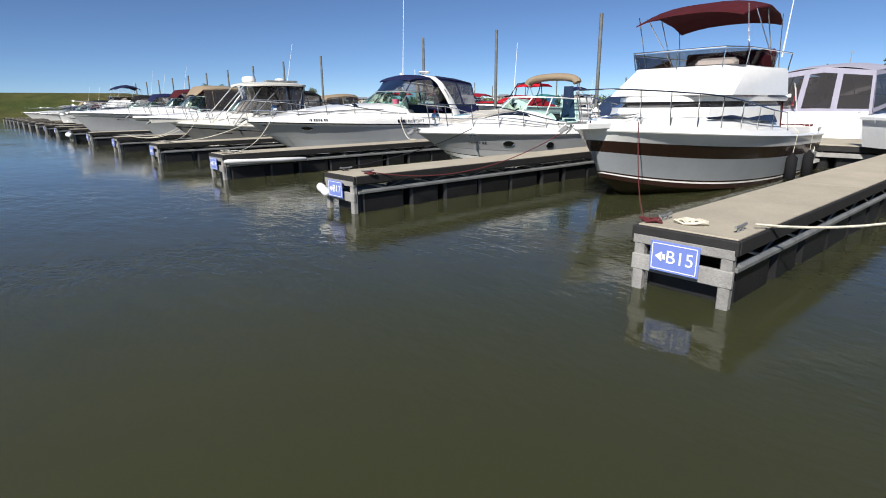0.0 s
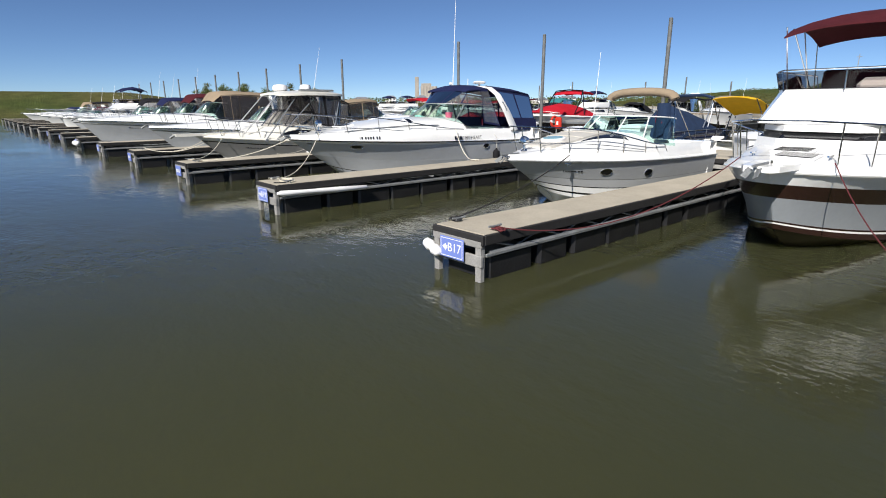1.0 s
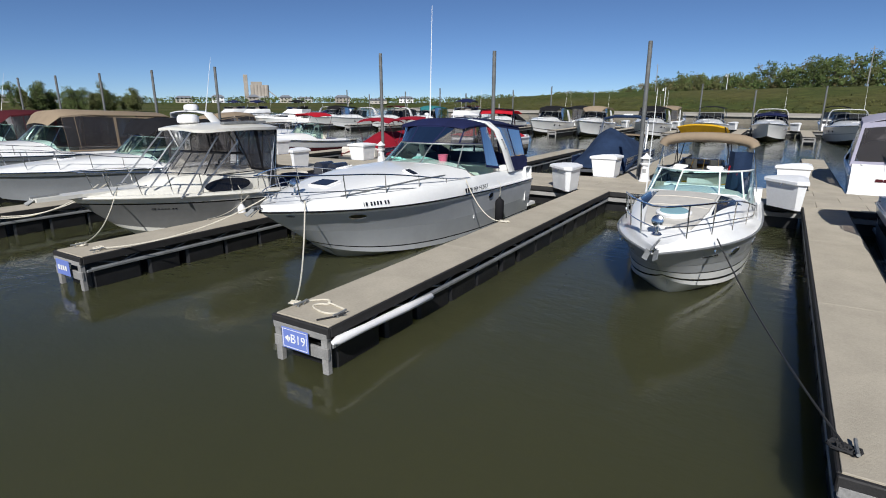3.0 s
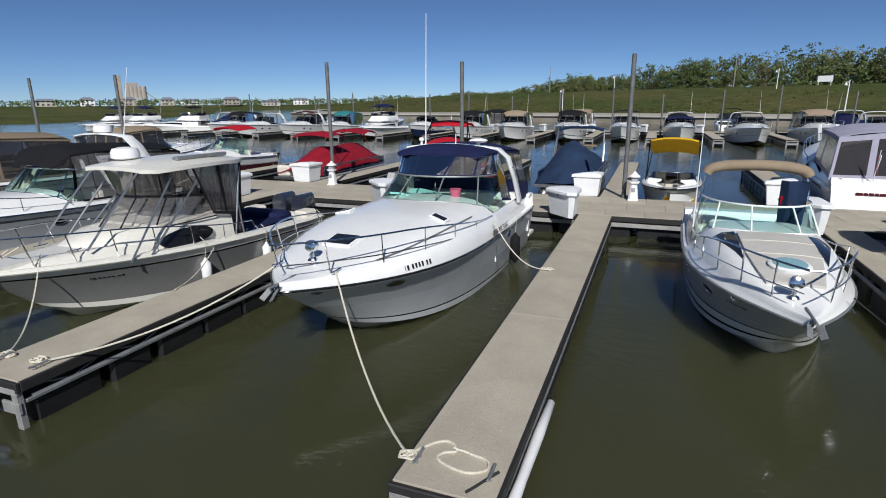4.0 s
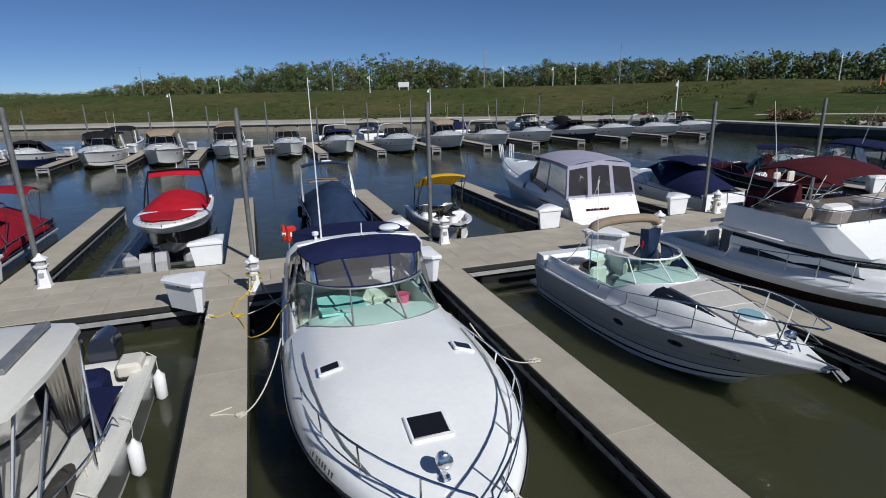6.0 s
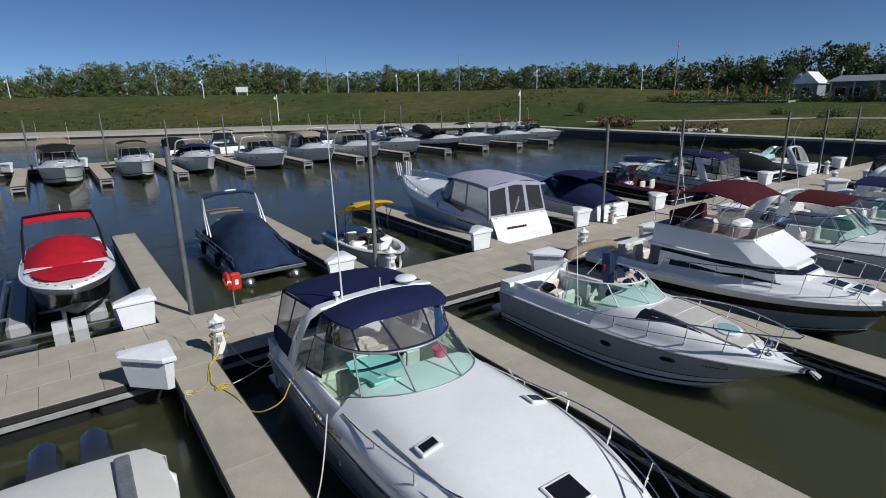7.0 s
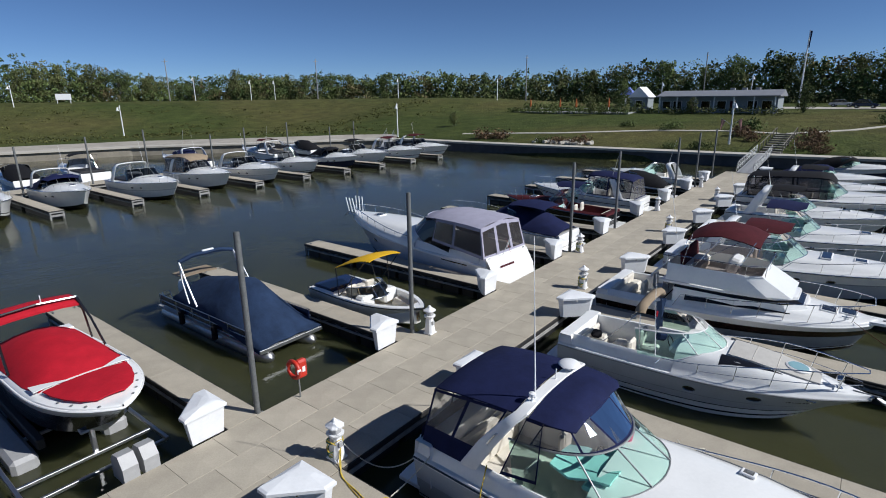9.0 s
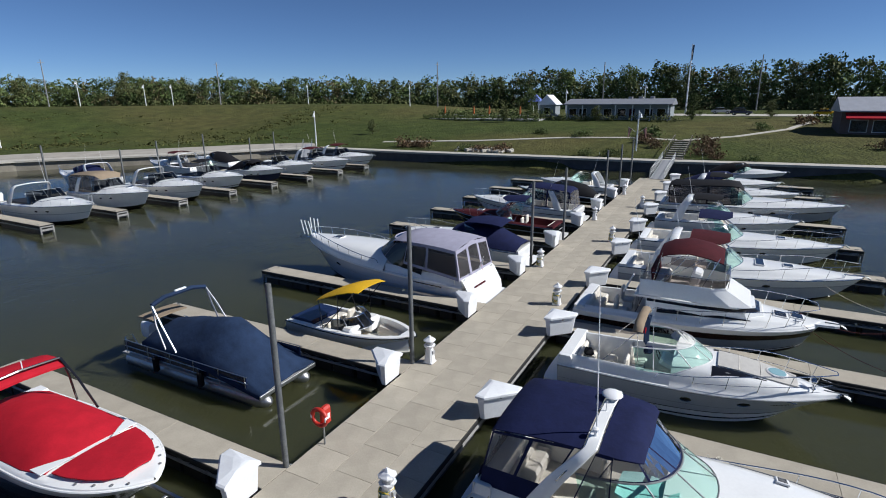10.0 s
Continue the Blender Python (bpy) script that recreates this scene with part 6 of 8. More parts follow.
# ---- big cruiser with grey-lilac canvas ----
def lilac_cruiser(m):
    L, B = 11.5, 3.6
    bt = Boat("express_cruiser", "pale blue-grey express cruiser with lilac grey canvas, stern to the pier", "motor boat", m, L, B, 1.15, 1.75, 0.40, 0.45, 1.7, 0.6, 2.4, "moored cruisers")
    bt.PROFILE = MOULD
    pale = mat("gelcoat_pale_blue", (0.58, 0.61, 0.67), 0.25, var=0.05, coat=0.3)
    bt.hull([(0.0, 0.08, NAVYGEL, "boot_band", ""), (0.08, 0.55, pale, "hull", "pale blue-grey hull side"), (0.55, 0.58, GREYHULL, "hull_stripe", ""), (0.58, 0.94, pale, "upper_hull", ""), (0.94, 1.0, GEL, "sheer_band", "white band")], GREYHULL, 26)
    bt.rub_rail(GEL, 0.03)
    bt.deck(GEL, SEAT, coam=0.4)
    # sloped white transom and swim platform
    zt = bt.zs(0) + 0.33
    w = bt.b(0)
    tr = thing_part("transom", Shape().loft([[(-w * 0.98, 0.02, zt), (w * 0.98, 0.02, zt)], [(-w * 0.98, 0.45, 0.75), (w * 0.98, 0.45, 0.75)], [(-w, 0.5, 0.32), (w, 0.5, 0.32)]]), GEL, bt.root, "white sloping transom")
    bars(bt.root, Vector((0.95, 0.33, 1.02)), Vector((-1, 0, 0)), Vector((0, -0.4, 0.9)), (0.2, 0.12, 0.15, 0.1, 0.18, 0.14, 0.1), 0.10, BURG, 0.02, "boat_name")
    bt.platform(1.3, 0.34)
    bt.windshield(-2.4, -5.7, 1.62, 0.75, 0.9, (-0.6, -0.2, 0.2, 0.6), glass=DARKGLASS, frame_m=LILAC, power=0.55)
    zr = 3.15
    bt.roof([(-4.5, 1.15, 2.75, 2.85), (-4.1, 1.42, 2.95, 3.15), (-3.3, 1.55, zr - 0.12, zr + 0.14), (-2.3, 1.58, zr - 0.12, zr + 0.14), (-1.2, 1.58, zr - 0.16, zr + 0.06), (-0.42, 1.55, zr - 0.25, zr - 0.04)], LILAC, "canvas_top", label="lilac grey canvas top")
    hi = lambda q: Vector((1.52 * math.copysign(abs(math.sin(q * math.pi / 2)) ** 0.7, q), -3.2 - 1.25 * max(0.0, math.cos(q * math.pi / 2)) ** 0.5, 2.9))
    Q = [-0.92 + 1.84 * i / 10 for i in range(11)]
    bt.curtain([bt.ws_high(q) for q in Q], [hi(q) for q in Q], 3, LILAC, VINYLD, border=0.08, name="front_curtain")
    for sx in (-1, 1):
        bt.curtain([(sx * 1.70, -3.4, 1.90), (sx * 1.74, -2.0, 1.75), (sx * 1.72, -0.15, 1.50)], [(sx * 1.55, -3.2, 3.0), (sx * 1.58, -2.0, 3.02), (sx * 1.55, -0.42, 2.9)], 2, LILAC, VINYLD, border=0.14)
    bt.curtain([(-1.72, -0.1, 1.46), (0, -0.05, 1.46), (1.72, -0.1, 1.46)], [(-1.55, -0.42, 2.9), (0, -0.42, 3.1), (1.55, -0.42, 2.9)], 3, LILAC, VINYLD, border=0.2, name="aft_curtain")
    fl = thing_part("ensign_staff", Shape().tube([(0.5, 0.1, 1.5), (0.55, 0.55, 2.55)], 0.014, 6), WHITE, bt.root)
    cloth = Shape().sheet([[(0.53 + 0.04 * math.sin(6 * k), 0.30 + 0.22 * q + 0.05 * k, 2.4 - 0.55 * q - 0.35 * k * 0.4) for q in (0, 0.3, 0.6, 1)] for k in (0, 0.5, 1)], 0.012)
    bt.part("ensign", cloth, RED, "small red and white striped flag", parent=fl)
    bt.part("ensign_stripe", Shape().box((0.51, 0.42, 2.15), (0.03, 0.05, 0.5), 0.004, pose(0, 0, 0, -22)), WHITE, parent=fl)
    bt.bow_rail(0.45, 0.98, 0.45, 0.75, 8, 0.02, inset=0.15, open_bow=True)
    for sx in (-1, 1):
        s = Shape()
        for y in (0.4 - L, 0.1 - L, -0.2 - L):
            s.tube([(sx * 0.3, y, 2.1), (sx * 0.38, y - 0.15, 2.95)], 0.035, 6)
        bt.part("pulpit_posts", s, WHITE)
    bt.anchor(-L - 0.6)
    bt.hatch(0, -9.2, 0.6, 0.6)
    bt.port(0.72, 0.66, 0.4, 0.16)
    for sx in (-1, 1):
        p, q = bt.side(0.10, 0.86, sx, 0.01), bt.side(0.24, 0.86, sx, 0.01)
        up = Vector((0, 0, 0.11))
        bt.part("air_intake", Shape().add([p, q, q + up, p + up], [(0, 1, 2, 3)]), BLACKGEL, "dark louvred air intake")
    return bt


lilac_cruiser(pose(-5.75, 24.75, 0, 0, 0, 176))


# ---- covered bowrider on its lift ----
def red_bowrider(m):
    L, B = 7.0, 2.55
    bt = Boat("bowrider", "white bowrider under a bright red fitted cover on a lift", "motor boat", m, L, B, 0.95, 1.15, 0.35, 0.2, 1.2, 0.5, 3.6, "moored boats")
    bt.hull([(0.0, 0.62, BLACKGEL, "hull", "black lower hull side"), (0.62, 0.72, GREYHULL, "hull_stripe", ""), (0.72, 1.0, GEL, "upper_hull", "white upper hull side")], GREYHULL, 26)
    bt.rub_rail(GEL, 0.03)
    bt.deck(GEL, SEAT)
    def cover(st, name, lb):
        rows = []
        for y, w, ze, zc in st:
            rows.append([Vector((x * w, y, ze + (zc - ze) * (1 - abs(x) ** 2.2))) for x in (-1, -0.9, -0.7, -0.4, 0, 0.4, 0.7, 0.9, 1)])
        bt.part(name, Shape().sheet(rows, 0.03), RED, lb, 60)
    cover([(-0.1, 1.12, 1.02, 1.12), (-0.8, 1.16, 1.04, 1.5), (-1.8, 1.18, 1.06, 1.72), (-2.9, 1.18, 1.10, 1.76), (-3.9, 1.16, 1.14, 1.62), (-4.4, 1.08, 1.18, 1.42), (-4.65, 1.02, 1.20, 1.32)], "cockpit_cover", "red canvas cockpit cover")
    cover([(-4.85, 0.98, 1.27, 1.34), (-5.3, 0.92, 1.28, 1.38), (-5.8, 0.78, 1.30, 1.38), (-6.2, 0.58, 1.31, 1.37), (-6.45, 0.30, 1.32, 1.35)], "bow_cover", "red canvas bow cover")
    for sx in (-1, 1):
        rows = [[Vector((sx * lerp(1.12, 0.40, q), lerp(-4.45, -4.82, q) + d * (1 - q), lerp(1.24, 1.345, q ** 0.7))) for d in (-0.22, 0.20)] for q in (0, 0.3, 0.6, 0.85, 1.0)]
        bt.part("deck_wedge", Shape().sheet(rows, 0.02), GEL, "white wedge between the covers", 60)
    # wakeboard tower with rolled red top
    s = Shape()
    for sx in (-1, 1):
        s.tube([(sx * 1.18, -2.9, 1.15), (sx * 1.12, -2.3, 1.9), (sx * 0.98, -1.9, 2.5)], 0.035, 6)
        s.tube([(sx * 1.18, -1.9, 1.12), (sx * 1.08, -1.95, 2.0), (sx * 0.98, -1.9, 2.5)], 0.03, 6)
    tw = thing_part("wakeboard_tower", s.tube([(-0.98, -1.9, 2.5), (0, -1.9, 2.56), (0.98, -1.9, 2.5)], 0.035, 6), BLACKGEL, bt.root)
    bt.part("tower_canvas", Shape().sheet([[(x, y, z + 0.06 * (1 - x * x)) for x in (-1.0, -0.6, 0, 0.6, 1.0)] for y, z in ((-2.0, 2.30), (-1.8, 2.46), (-1.2, 2.42), (-0.8, 2.30))], 0.06), RED, "red canvas on the tower", 60, tw)
    bt.part("tower_light", Shape().tube([(0.1, -1.9, 2.55), (0.1, -1.9, 2.8)], 0.015, 5), WHITE, parent=tw)
    for sx in (-1, 1):
        for t in (0.80, 0.86, 0.91, 0.95):
            p = bt.on_deck(sx * bt.b(t) * 0.86, -L * t, 0.01)
            bt.part("deck_fitting", Shape().spin([(0.035, 0), (0.035, 0.015), (0.02, 0.02)], 8, p), GALV)
    return bt


red_bowrider(pose(-23.3, 31.6, 0.72))
lf = thing("boat_lift", "aluminium floating boat lift with side rails under the bowrider", "boat lift", "", pose(-23.85, 29.3, 0))
for sx in (-1, 1):
    part("lift_rail", Shape().box((sx * 1.55, 0.2, 0.30), (0.09, 9.0, 0.09), 0.01), ALU, lf)
    part("lift_bunk", Shape().box((sx * 0.62, 0.3, 0.46), (0.2, 5.0, 0.30), 0.03), DARK, lf)
    part("lift_tank", Shape().box((sx * 1.05, 0.6, 0.12), (0.6, 6.0, 0.5), 0.1), GREYP, lf)
for y in (-4.2, -3.4, -1.2, 3.5):
    part("cross_beam", Shape().box((0, y, 0.24), (3.1, 0.09, 0.09), 0.01), ALU, lf)
part("winch_post", Shape().box((0.2, -3.3, 0.6), (0.12, 0.12, 0.8), 0.02).box((0.2, -3.2, 0.95), (0.5, 0.3, 0.08), 0.02, pose(0, 0, 0, 25)), ALU, lf)
for bx in (-23.75, -23.3):
    s = Shape()
    prof = [(-0.30, 0.0), (0.30, 0.0), (0.30, 0.45), (0.16, 0.62), (-0.12, 0.66), (-0.30, 0.40)]
    s.loft([[(x, y, z) for y, z in prof] for x in (-0.17, 0.17)], True, True, True)
    single("dock_roller_block", s, GREYP, "grey moulded ramp block at the pier edge", "ramp block", "ramp blocks", m=pose(bx, 23.8, H - 0.08))


# ---- pontoon boats ----
def pontoon(m, cloth, label, L=7.4, tower=True, bimini=False):
    root = thing("pontoon_boat", label, "pontoon boat", "moored boats", m)
    w = 1.28
    for sx in (-1, 1):
        part("pontoon_tube", Shape().spin([(0.02, 0), (0.2, 0.12), (0.32, 0.5), (0.32, L - 0.2), (0.30, L)], 14, (sx * 0.92, -L, 0.12), pose(0, 0, 0, -90)), ALU, root, smooth=50)
        part("fence_panel", Shape().box((sx * w, -L / 2 + 0.2, 0.86), (0.04, L - 0.9, 0.42), 0.01), NAVYGEL, root)
        s = Shape()
        for z in (0.66, 0.86, 1.10):
            s.tube([(sx * (w + 0.03), -0.3, z), (sx * (w + 0.03), -L + 0.6, z)], 0.016, 5)
        for i in range(6):
            y = -0.4 - i * (L - 1.1) / 5
            s.tube([(sx * (w + 0.03), y, 0.5), (sx * (w + 0.03), y, 1.1)], 0.016, 5)
        part("fence_rail", s, ALU, root)
    part("deck_floor", Shape().box((0, -L / 2, 0.50), (2 * w + 0.1, L - 0.1, 0.10), 0.02), GREYP, root)
    part("deck_trim", Shape().box((0, -L + 0.04, 0.50), (2 * w + 0.14, 0.06, 0.14), 0.01), ALU, root)
    # cover: ridge tent over the seats, drawn down over the fence
    st = [(-1.1, w * 0.9, 1.10, 1.40), (-1.8, w * 1.0, 1.14, 1.80), (-3.0, w * 1.02, 1.16, 2.05), (-4.3, w * 1.03, 1.10, 2.30), (-5.0, w * 1.04, 1.02, 2.42), (-6.1, w * 1.05, 0.82, 1.60), (-L + 0.05, w * 1.05, 0.60, 0.66)]
    if bimini:
        st = [(-0.3, w * 0.98, 0.9, 1.35), (-1.2, w * 1.04, 0.95, 1.85), (-2.5, w * 1.05, 1.0, 1.95), (-4.0, w * 1.05, 1.0, 1.85), (-5.2, w * 1.05, 0.95, 1.98), (-6.4, w * 1.03, 0.85, 1.5), (-L + 0.05, w * 0.9, 0.75, 0.95)]
    rows = []
    for i, (y, ww, ze, zc) in enumerate(st):
        rows.append([Vector((x * ww, y, ze - (0.16 if abs(x) == 1 else 0) + (zc - ze) * (1 - abs(x) ** 1.5) + 0.03 * math.sin(9 * x + 3 * i))) for x in (-1, -0.98, -0.8, -0.6, -0.4, -0.2, 0, 0.2, 0.4, 0.6, 0.8, 0.98, 1)])
    part("mooring_cover", Shape().sheet(rows, 0.025), cloth, root, "fitted fabric mooring cover", smooth=60)
    o = part("outboard", Shape().loft([[(sx * ww, 0.15 + yy, zz) for sx, yy in ((-1, -0.25), (1, -0.25), (1, 0.25), (0.6, 0.36), (-0.6, 0.36), (-1, 0.25))] for ww, zz in ((0.14, 0.6), (0.19, 0.75), (0.19, 1.0), (0.14, 1.15), (0.05, 1.2))], True, True, True), WHITE if tower else COWL, root, smooth=45)
    part("leg", Shape().box((0, 0.2, 0.25), (0.14, 0.26, 0.8), 0.05), GREYP, o)
    if tower:
        s = Shape()
        for sx in (-1, 1):
            s.tube([(sx * 1.25, -3.3, 1.1), (sx * 1.22, -2.6, 2.1), (sx * 1.15, -2.1, 2.75)], 0.035, 6)
            s.tube([(sx * 1.25, -2.7, 1.1), (sx * 1.22, -2.3, 2.0), (sx * 1.15, -2.1, 2.75)], 0.03, 6)
            if sx < 0:
                t = part("ski_tower", s, ALU, root, smooth=50)
            else:
                part("tower_leg", s, ALU, t, smooth=50)
            s = Shape()
        part("stern_shade", Shape().sheet([[(x, y, 1.86 + 0.05 * (1 - x * x)) for x in (-0.75, -0.4, 0, 0.4, 0.75)] for y in (-0.5, -0.9, -1.35)], 0.05), TAN, root, "small tan canvas shade over the stern", smooth=50)
        part("tower_crossbar", Shape().tube([(-1.15, -2.1, 2.75), (-0.6, -2.05, 2.88), (0.6, -2.05, 2.88), (1.15, -2.1, 2.75)], 0.085, 6), SLATE, t)
        part("tower_fitting", Shape().box((0.1, -2.05, 2.97), (0.5, 0.12, 0.08), 0.03), WHITE, t)
        part("boarding_ladder", Shape().tube([(-0.9, 0.05, 0.5), (-0.9, 0.35, 0.9), (-0.6, 0.35, 0.9), (-0.6, 0.05, 0.5)], 0.02, 5).tube([(-0.9, 0.25, 0.75), (-0.6, 0.25, 0.75)], 0.02, 5), STEEL, root)
        for y in (-2.2, -4.6):
            part("fender", Shape().spin([(0.03, -0.3), (0.11, -0.24), (0.11, 0.24), (0.03, 0.3)], 10, (-1.4, y, 0.55)), BLACKC, root, smooth=50)
    if bimini:
        for sx in (-1, 1):
            part("bow_seat", Shape().box((sx * 0.85, -L + 0.32, 0.84), (0.78, 0.42, 0.56), 0.09), SEAT, root)
        for yo in (-0.4, -4.0):
            rows = [[Vector((x * 1.2, y + yo, z + 0.16 * (1 - abs(x) ** 2))) for x in (-1, -0.6, 0, 0.6, 1)] for y, z in ((-0.5, 2.45), (-0.9, 2.6), (-1.6, 2.6), (-2.0, 2.45))]
            bb = part("bimini", Shape().sheet(rows, 0.03), cloth, root, smooth=60)
            for sx in (-1, 1):
                part("bimini_bow", Shape().tube([(sx * 1.25, yo - 1.3, 1.1), (sx * 1.2, yo - 0.5, 2.45)], 0.016, 5).tube([(sx * 1.25, yo - 1.3, 1.1), (sx * 1.2, yo - 2.0, 2.45)], 0.016, 5), STEEL, bb)
    return root


pontoon(pose(-16.85, 34.3, 0), SLATE, "pontoon boat under slate blue cover with bent ski tower")
WINE = mat("canvas_wine_red", (0.24, 0.008, 0.020), 0.85, var=0.2, scale=2.5, bump=0.5, bscale=5, spec=0.2)
pontoon(pose(-30.2, 33.2, 0), WINE, "pontoon boat under bright red cover and red bimini", 7.6, False, True)


# ---- open bowrider with yellow bimini ----
def yellow_bowrider(m):
    L, B = 6.1, 2.35
    bt = Boat("bowrider", "open white and navy bowrider with yellow bimini and cream seats", "motor boat", m, L, B, 0.72, 0.95, 0.34, 0.12, 1.0, 0.25, 2.8, "moored boats")
    bt.hull([(0.0, 0.35, YELLOW, "hull_stripe", "golden lower stripe"), (0.35, 0.75, GEL_OLD, "hull", "cream hull side"), (0.75, 1.0, GEL, "upper_hull", "white upper hull side")], GEL_OLD, 22)
    bt.rub_rail(BLACKGEL, 0.025)
    T = [0.03 + 0.92 * i / 16 for i in range(17)]
    # gunwale all round and a sunken floor
    s = Shape()
    for sx in (-1, 1):
        s.loft([[Vector((sx * x, -L * t, z)) for x, z in ((bt.b(t), bt.zs(t)), (bt.b(t) - 0.03, bt.zs(t) + 0.06), (max(0.03, bt.b(t) - 0.22), bt.zs(t) + 0.07), (max(0.02, bt.b(t) - 0.25), 0.3))] for t in T])
    bt.part("gunwale", s, GEL, smooth=45)
    bt.part("bow_cap", Shape().loft([[Vector((sx * (bt.b(t) - 0.02), -L * t, bt.zs(t) + 0.05)) for sx in (-1, 0, 1)] for t in (0.90, 0.95, 0.985, 1.0)]), GEL)
    bt.part("cockpit_floor", Shape().sheet([[Vector((sx * max(0.02, bt.b(t) - 0.2), -L * t, 0.3)) for sx in (-1, 1)] for t in T], 0.04), GEL_OLD)
    bt.part("engine_cover", Shape().box((0, -0.75, 0.72), (1.9, 1.3, 0.32), 0.1), NAVYGEL, "navy sunpad over the engine")
    bt.part("stern_bench", Shape().box((0, -1.65, 0.58), (1.7, 0.5, 0.4), 0.08), SEAT)
    for sx in (-1, 1):
        bt.part("bucket_seat", Shape().box((sx * 0.5, -2.6, 0.62), (0.5, 0.5, 0.4), 0.09).box((sx * 0.5, -2.36, 0.95), (0.5, 0.14, 0.5), 0.06), SEAT)
        bt.part("console", Shape().box((sx * 0.62, -3.35, 0.72), (0.7, 0.5, 0.6), 0.08), GEL)
        rows = [[Vector((sx * max(0.05, bt.b(t) - 0.27) * k, -L * t, z)) for k, z in ((1.0, 0.68), (0.7, 0.64), (0.55, 0.45))] for t in (0.62, 0.68, 0.75, 0.82, 0.88)]
        bt.part("bow_seat", Shape().sheet(rows, 0.2), SEAT, smooth=45)
    bt.windshield(-2.55, -3.75, 0.98, 0.42, 0.45, (-0.6, -0.16, 0.16, 0.6), base=0.86, glass=DARKGLASS)
    bm = bt.roof([(-4.0, 0.86, 2.62, 2.72), (-3.6, 0.95, 2.60, 2.74), (-3.0, 0.98, 2.42, 2.58), (-2.3, 0.96, 2.16, 2.30), (-1.75, 0.88, 1.92, 2.02)], YELLOW, "bimini", label="bright yellow bimini")
    for sx in (-1, 1):
        bt.part("bimini_frame", Shape().tube([(sx * 1.08, -2.2, 0.8), (sx * 0.92, -3.85, 2.62)], 0.022, 5).tube([(sx * 1.08, -2.2, 0.8), (sx * 0.94, -1.9, 1.98)], 0.022, 5).tube([(sx * 1.05, -3.0, 0.82), (sx * 0.97, -3.0, 2.42)], 0.018, 5), BLACKGEL, parent=bm)
    return bt


yellow_bowrider(pose(-12.2, 30.4, 0, 0, 0, -4))
st = thing("life_ring_station", "red life ring cabinet on a thin post at the pier edge", "life ring station", "", pose(-19.3, 23.3, H))
part("post", Shape().tube([(0, 0, 0), (0, 0, 0.6)], 0.025, 8), GALV, st)
part("cabinet", Shape().box((0.1, 0, 0.86), (0.34, 0.2, 0.56), 0.06), REDP, st)
part("life_ring", Shape().tube([(-0.14 + 0.02 * 0, 0.24 * math.cos(a * math.pi / 8), 0.92 + 0.24 * math.sin(a * math.pi / 8)) for a in range(17)], 0.06, 8), REDP, st, smooth=60)
part("ring_band", Shape().box((-0.14, 0.24, 0.92), (0.13, 0.06, 0.13), 0.02).box((-0.14, -0.24, 0.92), (0.13, 0.06, 0.13), 0.02), WHITE, st)
part("mark", Shape().box((0.12, -0.103, 0.86), (0.10, 0.008, 0.16), 0.001), WHITE, st)


# ---- the other cruisers of the near pier ----
def mark_boat(bt, x):
    for sx in (-1, 1):
        p, q = bt.side(0.84, 0.76, sx, 0.012), bt.side(0.76, 0.76, sx, 0.012)
        bars(bt.root, p if sx > 0 else q, ((q - p) * sx).normalized(), Vector((sx * 0.2, 0, 0.98)), (0.02, 0.06, 0.001, 0.06, 0.06, 0.06, 0.06, 0.001, 0.06, 0.05), 0.09, BLACKGEL, 0.02, "registration")


slip = lambda k: -21.19 - 6.52 * (k + 0.5)
b = cruiser(pose(slip(1), 18.6, 0), "white express cruiser with black canvas, white arch and radar", 10.6, 3.2, "camper", BLACKC, two_tone(SILVER, GALV, cut=0.84), ports=1, fs=1.05, fb=1.45, arch_h=3.2)
b.radar(0, -2.5, 3.26)
b = cruiser(pose(slip(2), 19.0, 0), "long white express cruiser with grey hull and tan canvas top", 12.8, 3.6, "camper", TAN, two_tone(SILVER, GALV, cut=0.84), ports=2, fs=1.25, fb=1.7, arch=False, cabin=0.5, vinyl=VINYLD)
mark_boat(b, 0)
b = cruiser(pose(slip(3), 18.8, 0), "white cruiser with dark burgundy canvas top and side curtains", 11.0, 3.4, "camper", BURG, two_tone(SILVER, GALV, cut=0.84), arch=False, fs=1.15, fb=1.6, vinyl=VINYLD, cabin=0.55)
b = cruiser(pose(slip(4), 18.6, 0), "white cruiser with a bright arch and navy cover", 10.6, 3.3, "camper", NAVY, arch=True, fs=1.1, fb=1.55, arch_h=3.1)
b = cruiser(pose(slip(5), 18.6, 0), "white sport cruiser with black canvas", 10.4, 3.2, "camper", BLACKC, two_tone(GREYHULL, BLACKGEL), fs=1.1, fb=1.55, arch_h=3.0)
flybridge(pose(slip(6), 19.0, 0), NAVY, "white flybridge cruiser with navy bimini", 10.5, 3.6, WHITE_BANDS, True)
for i, k in enumerate(range(7, 12)):
    cruiser(pose(slip(k), 18.6, 0), "white cabin cruiser in the distant row", (9.4, 10.2, 8.8)[i % 3], 3.0, ("camper", "cover", "bimini")[i % 3], (NAVY, BURG, BLACKC, TAN)[i % 4])

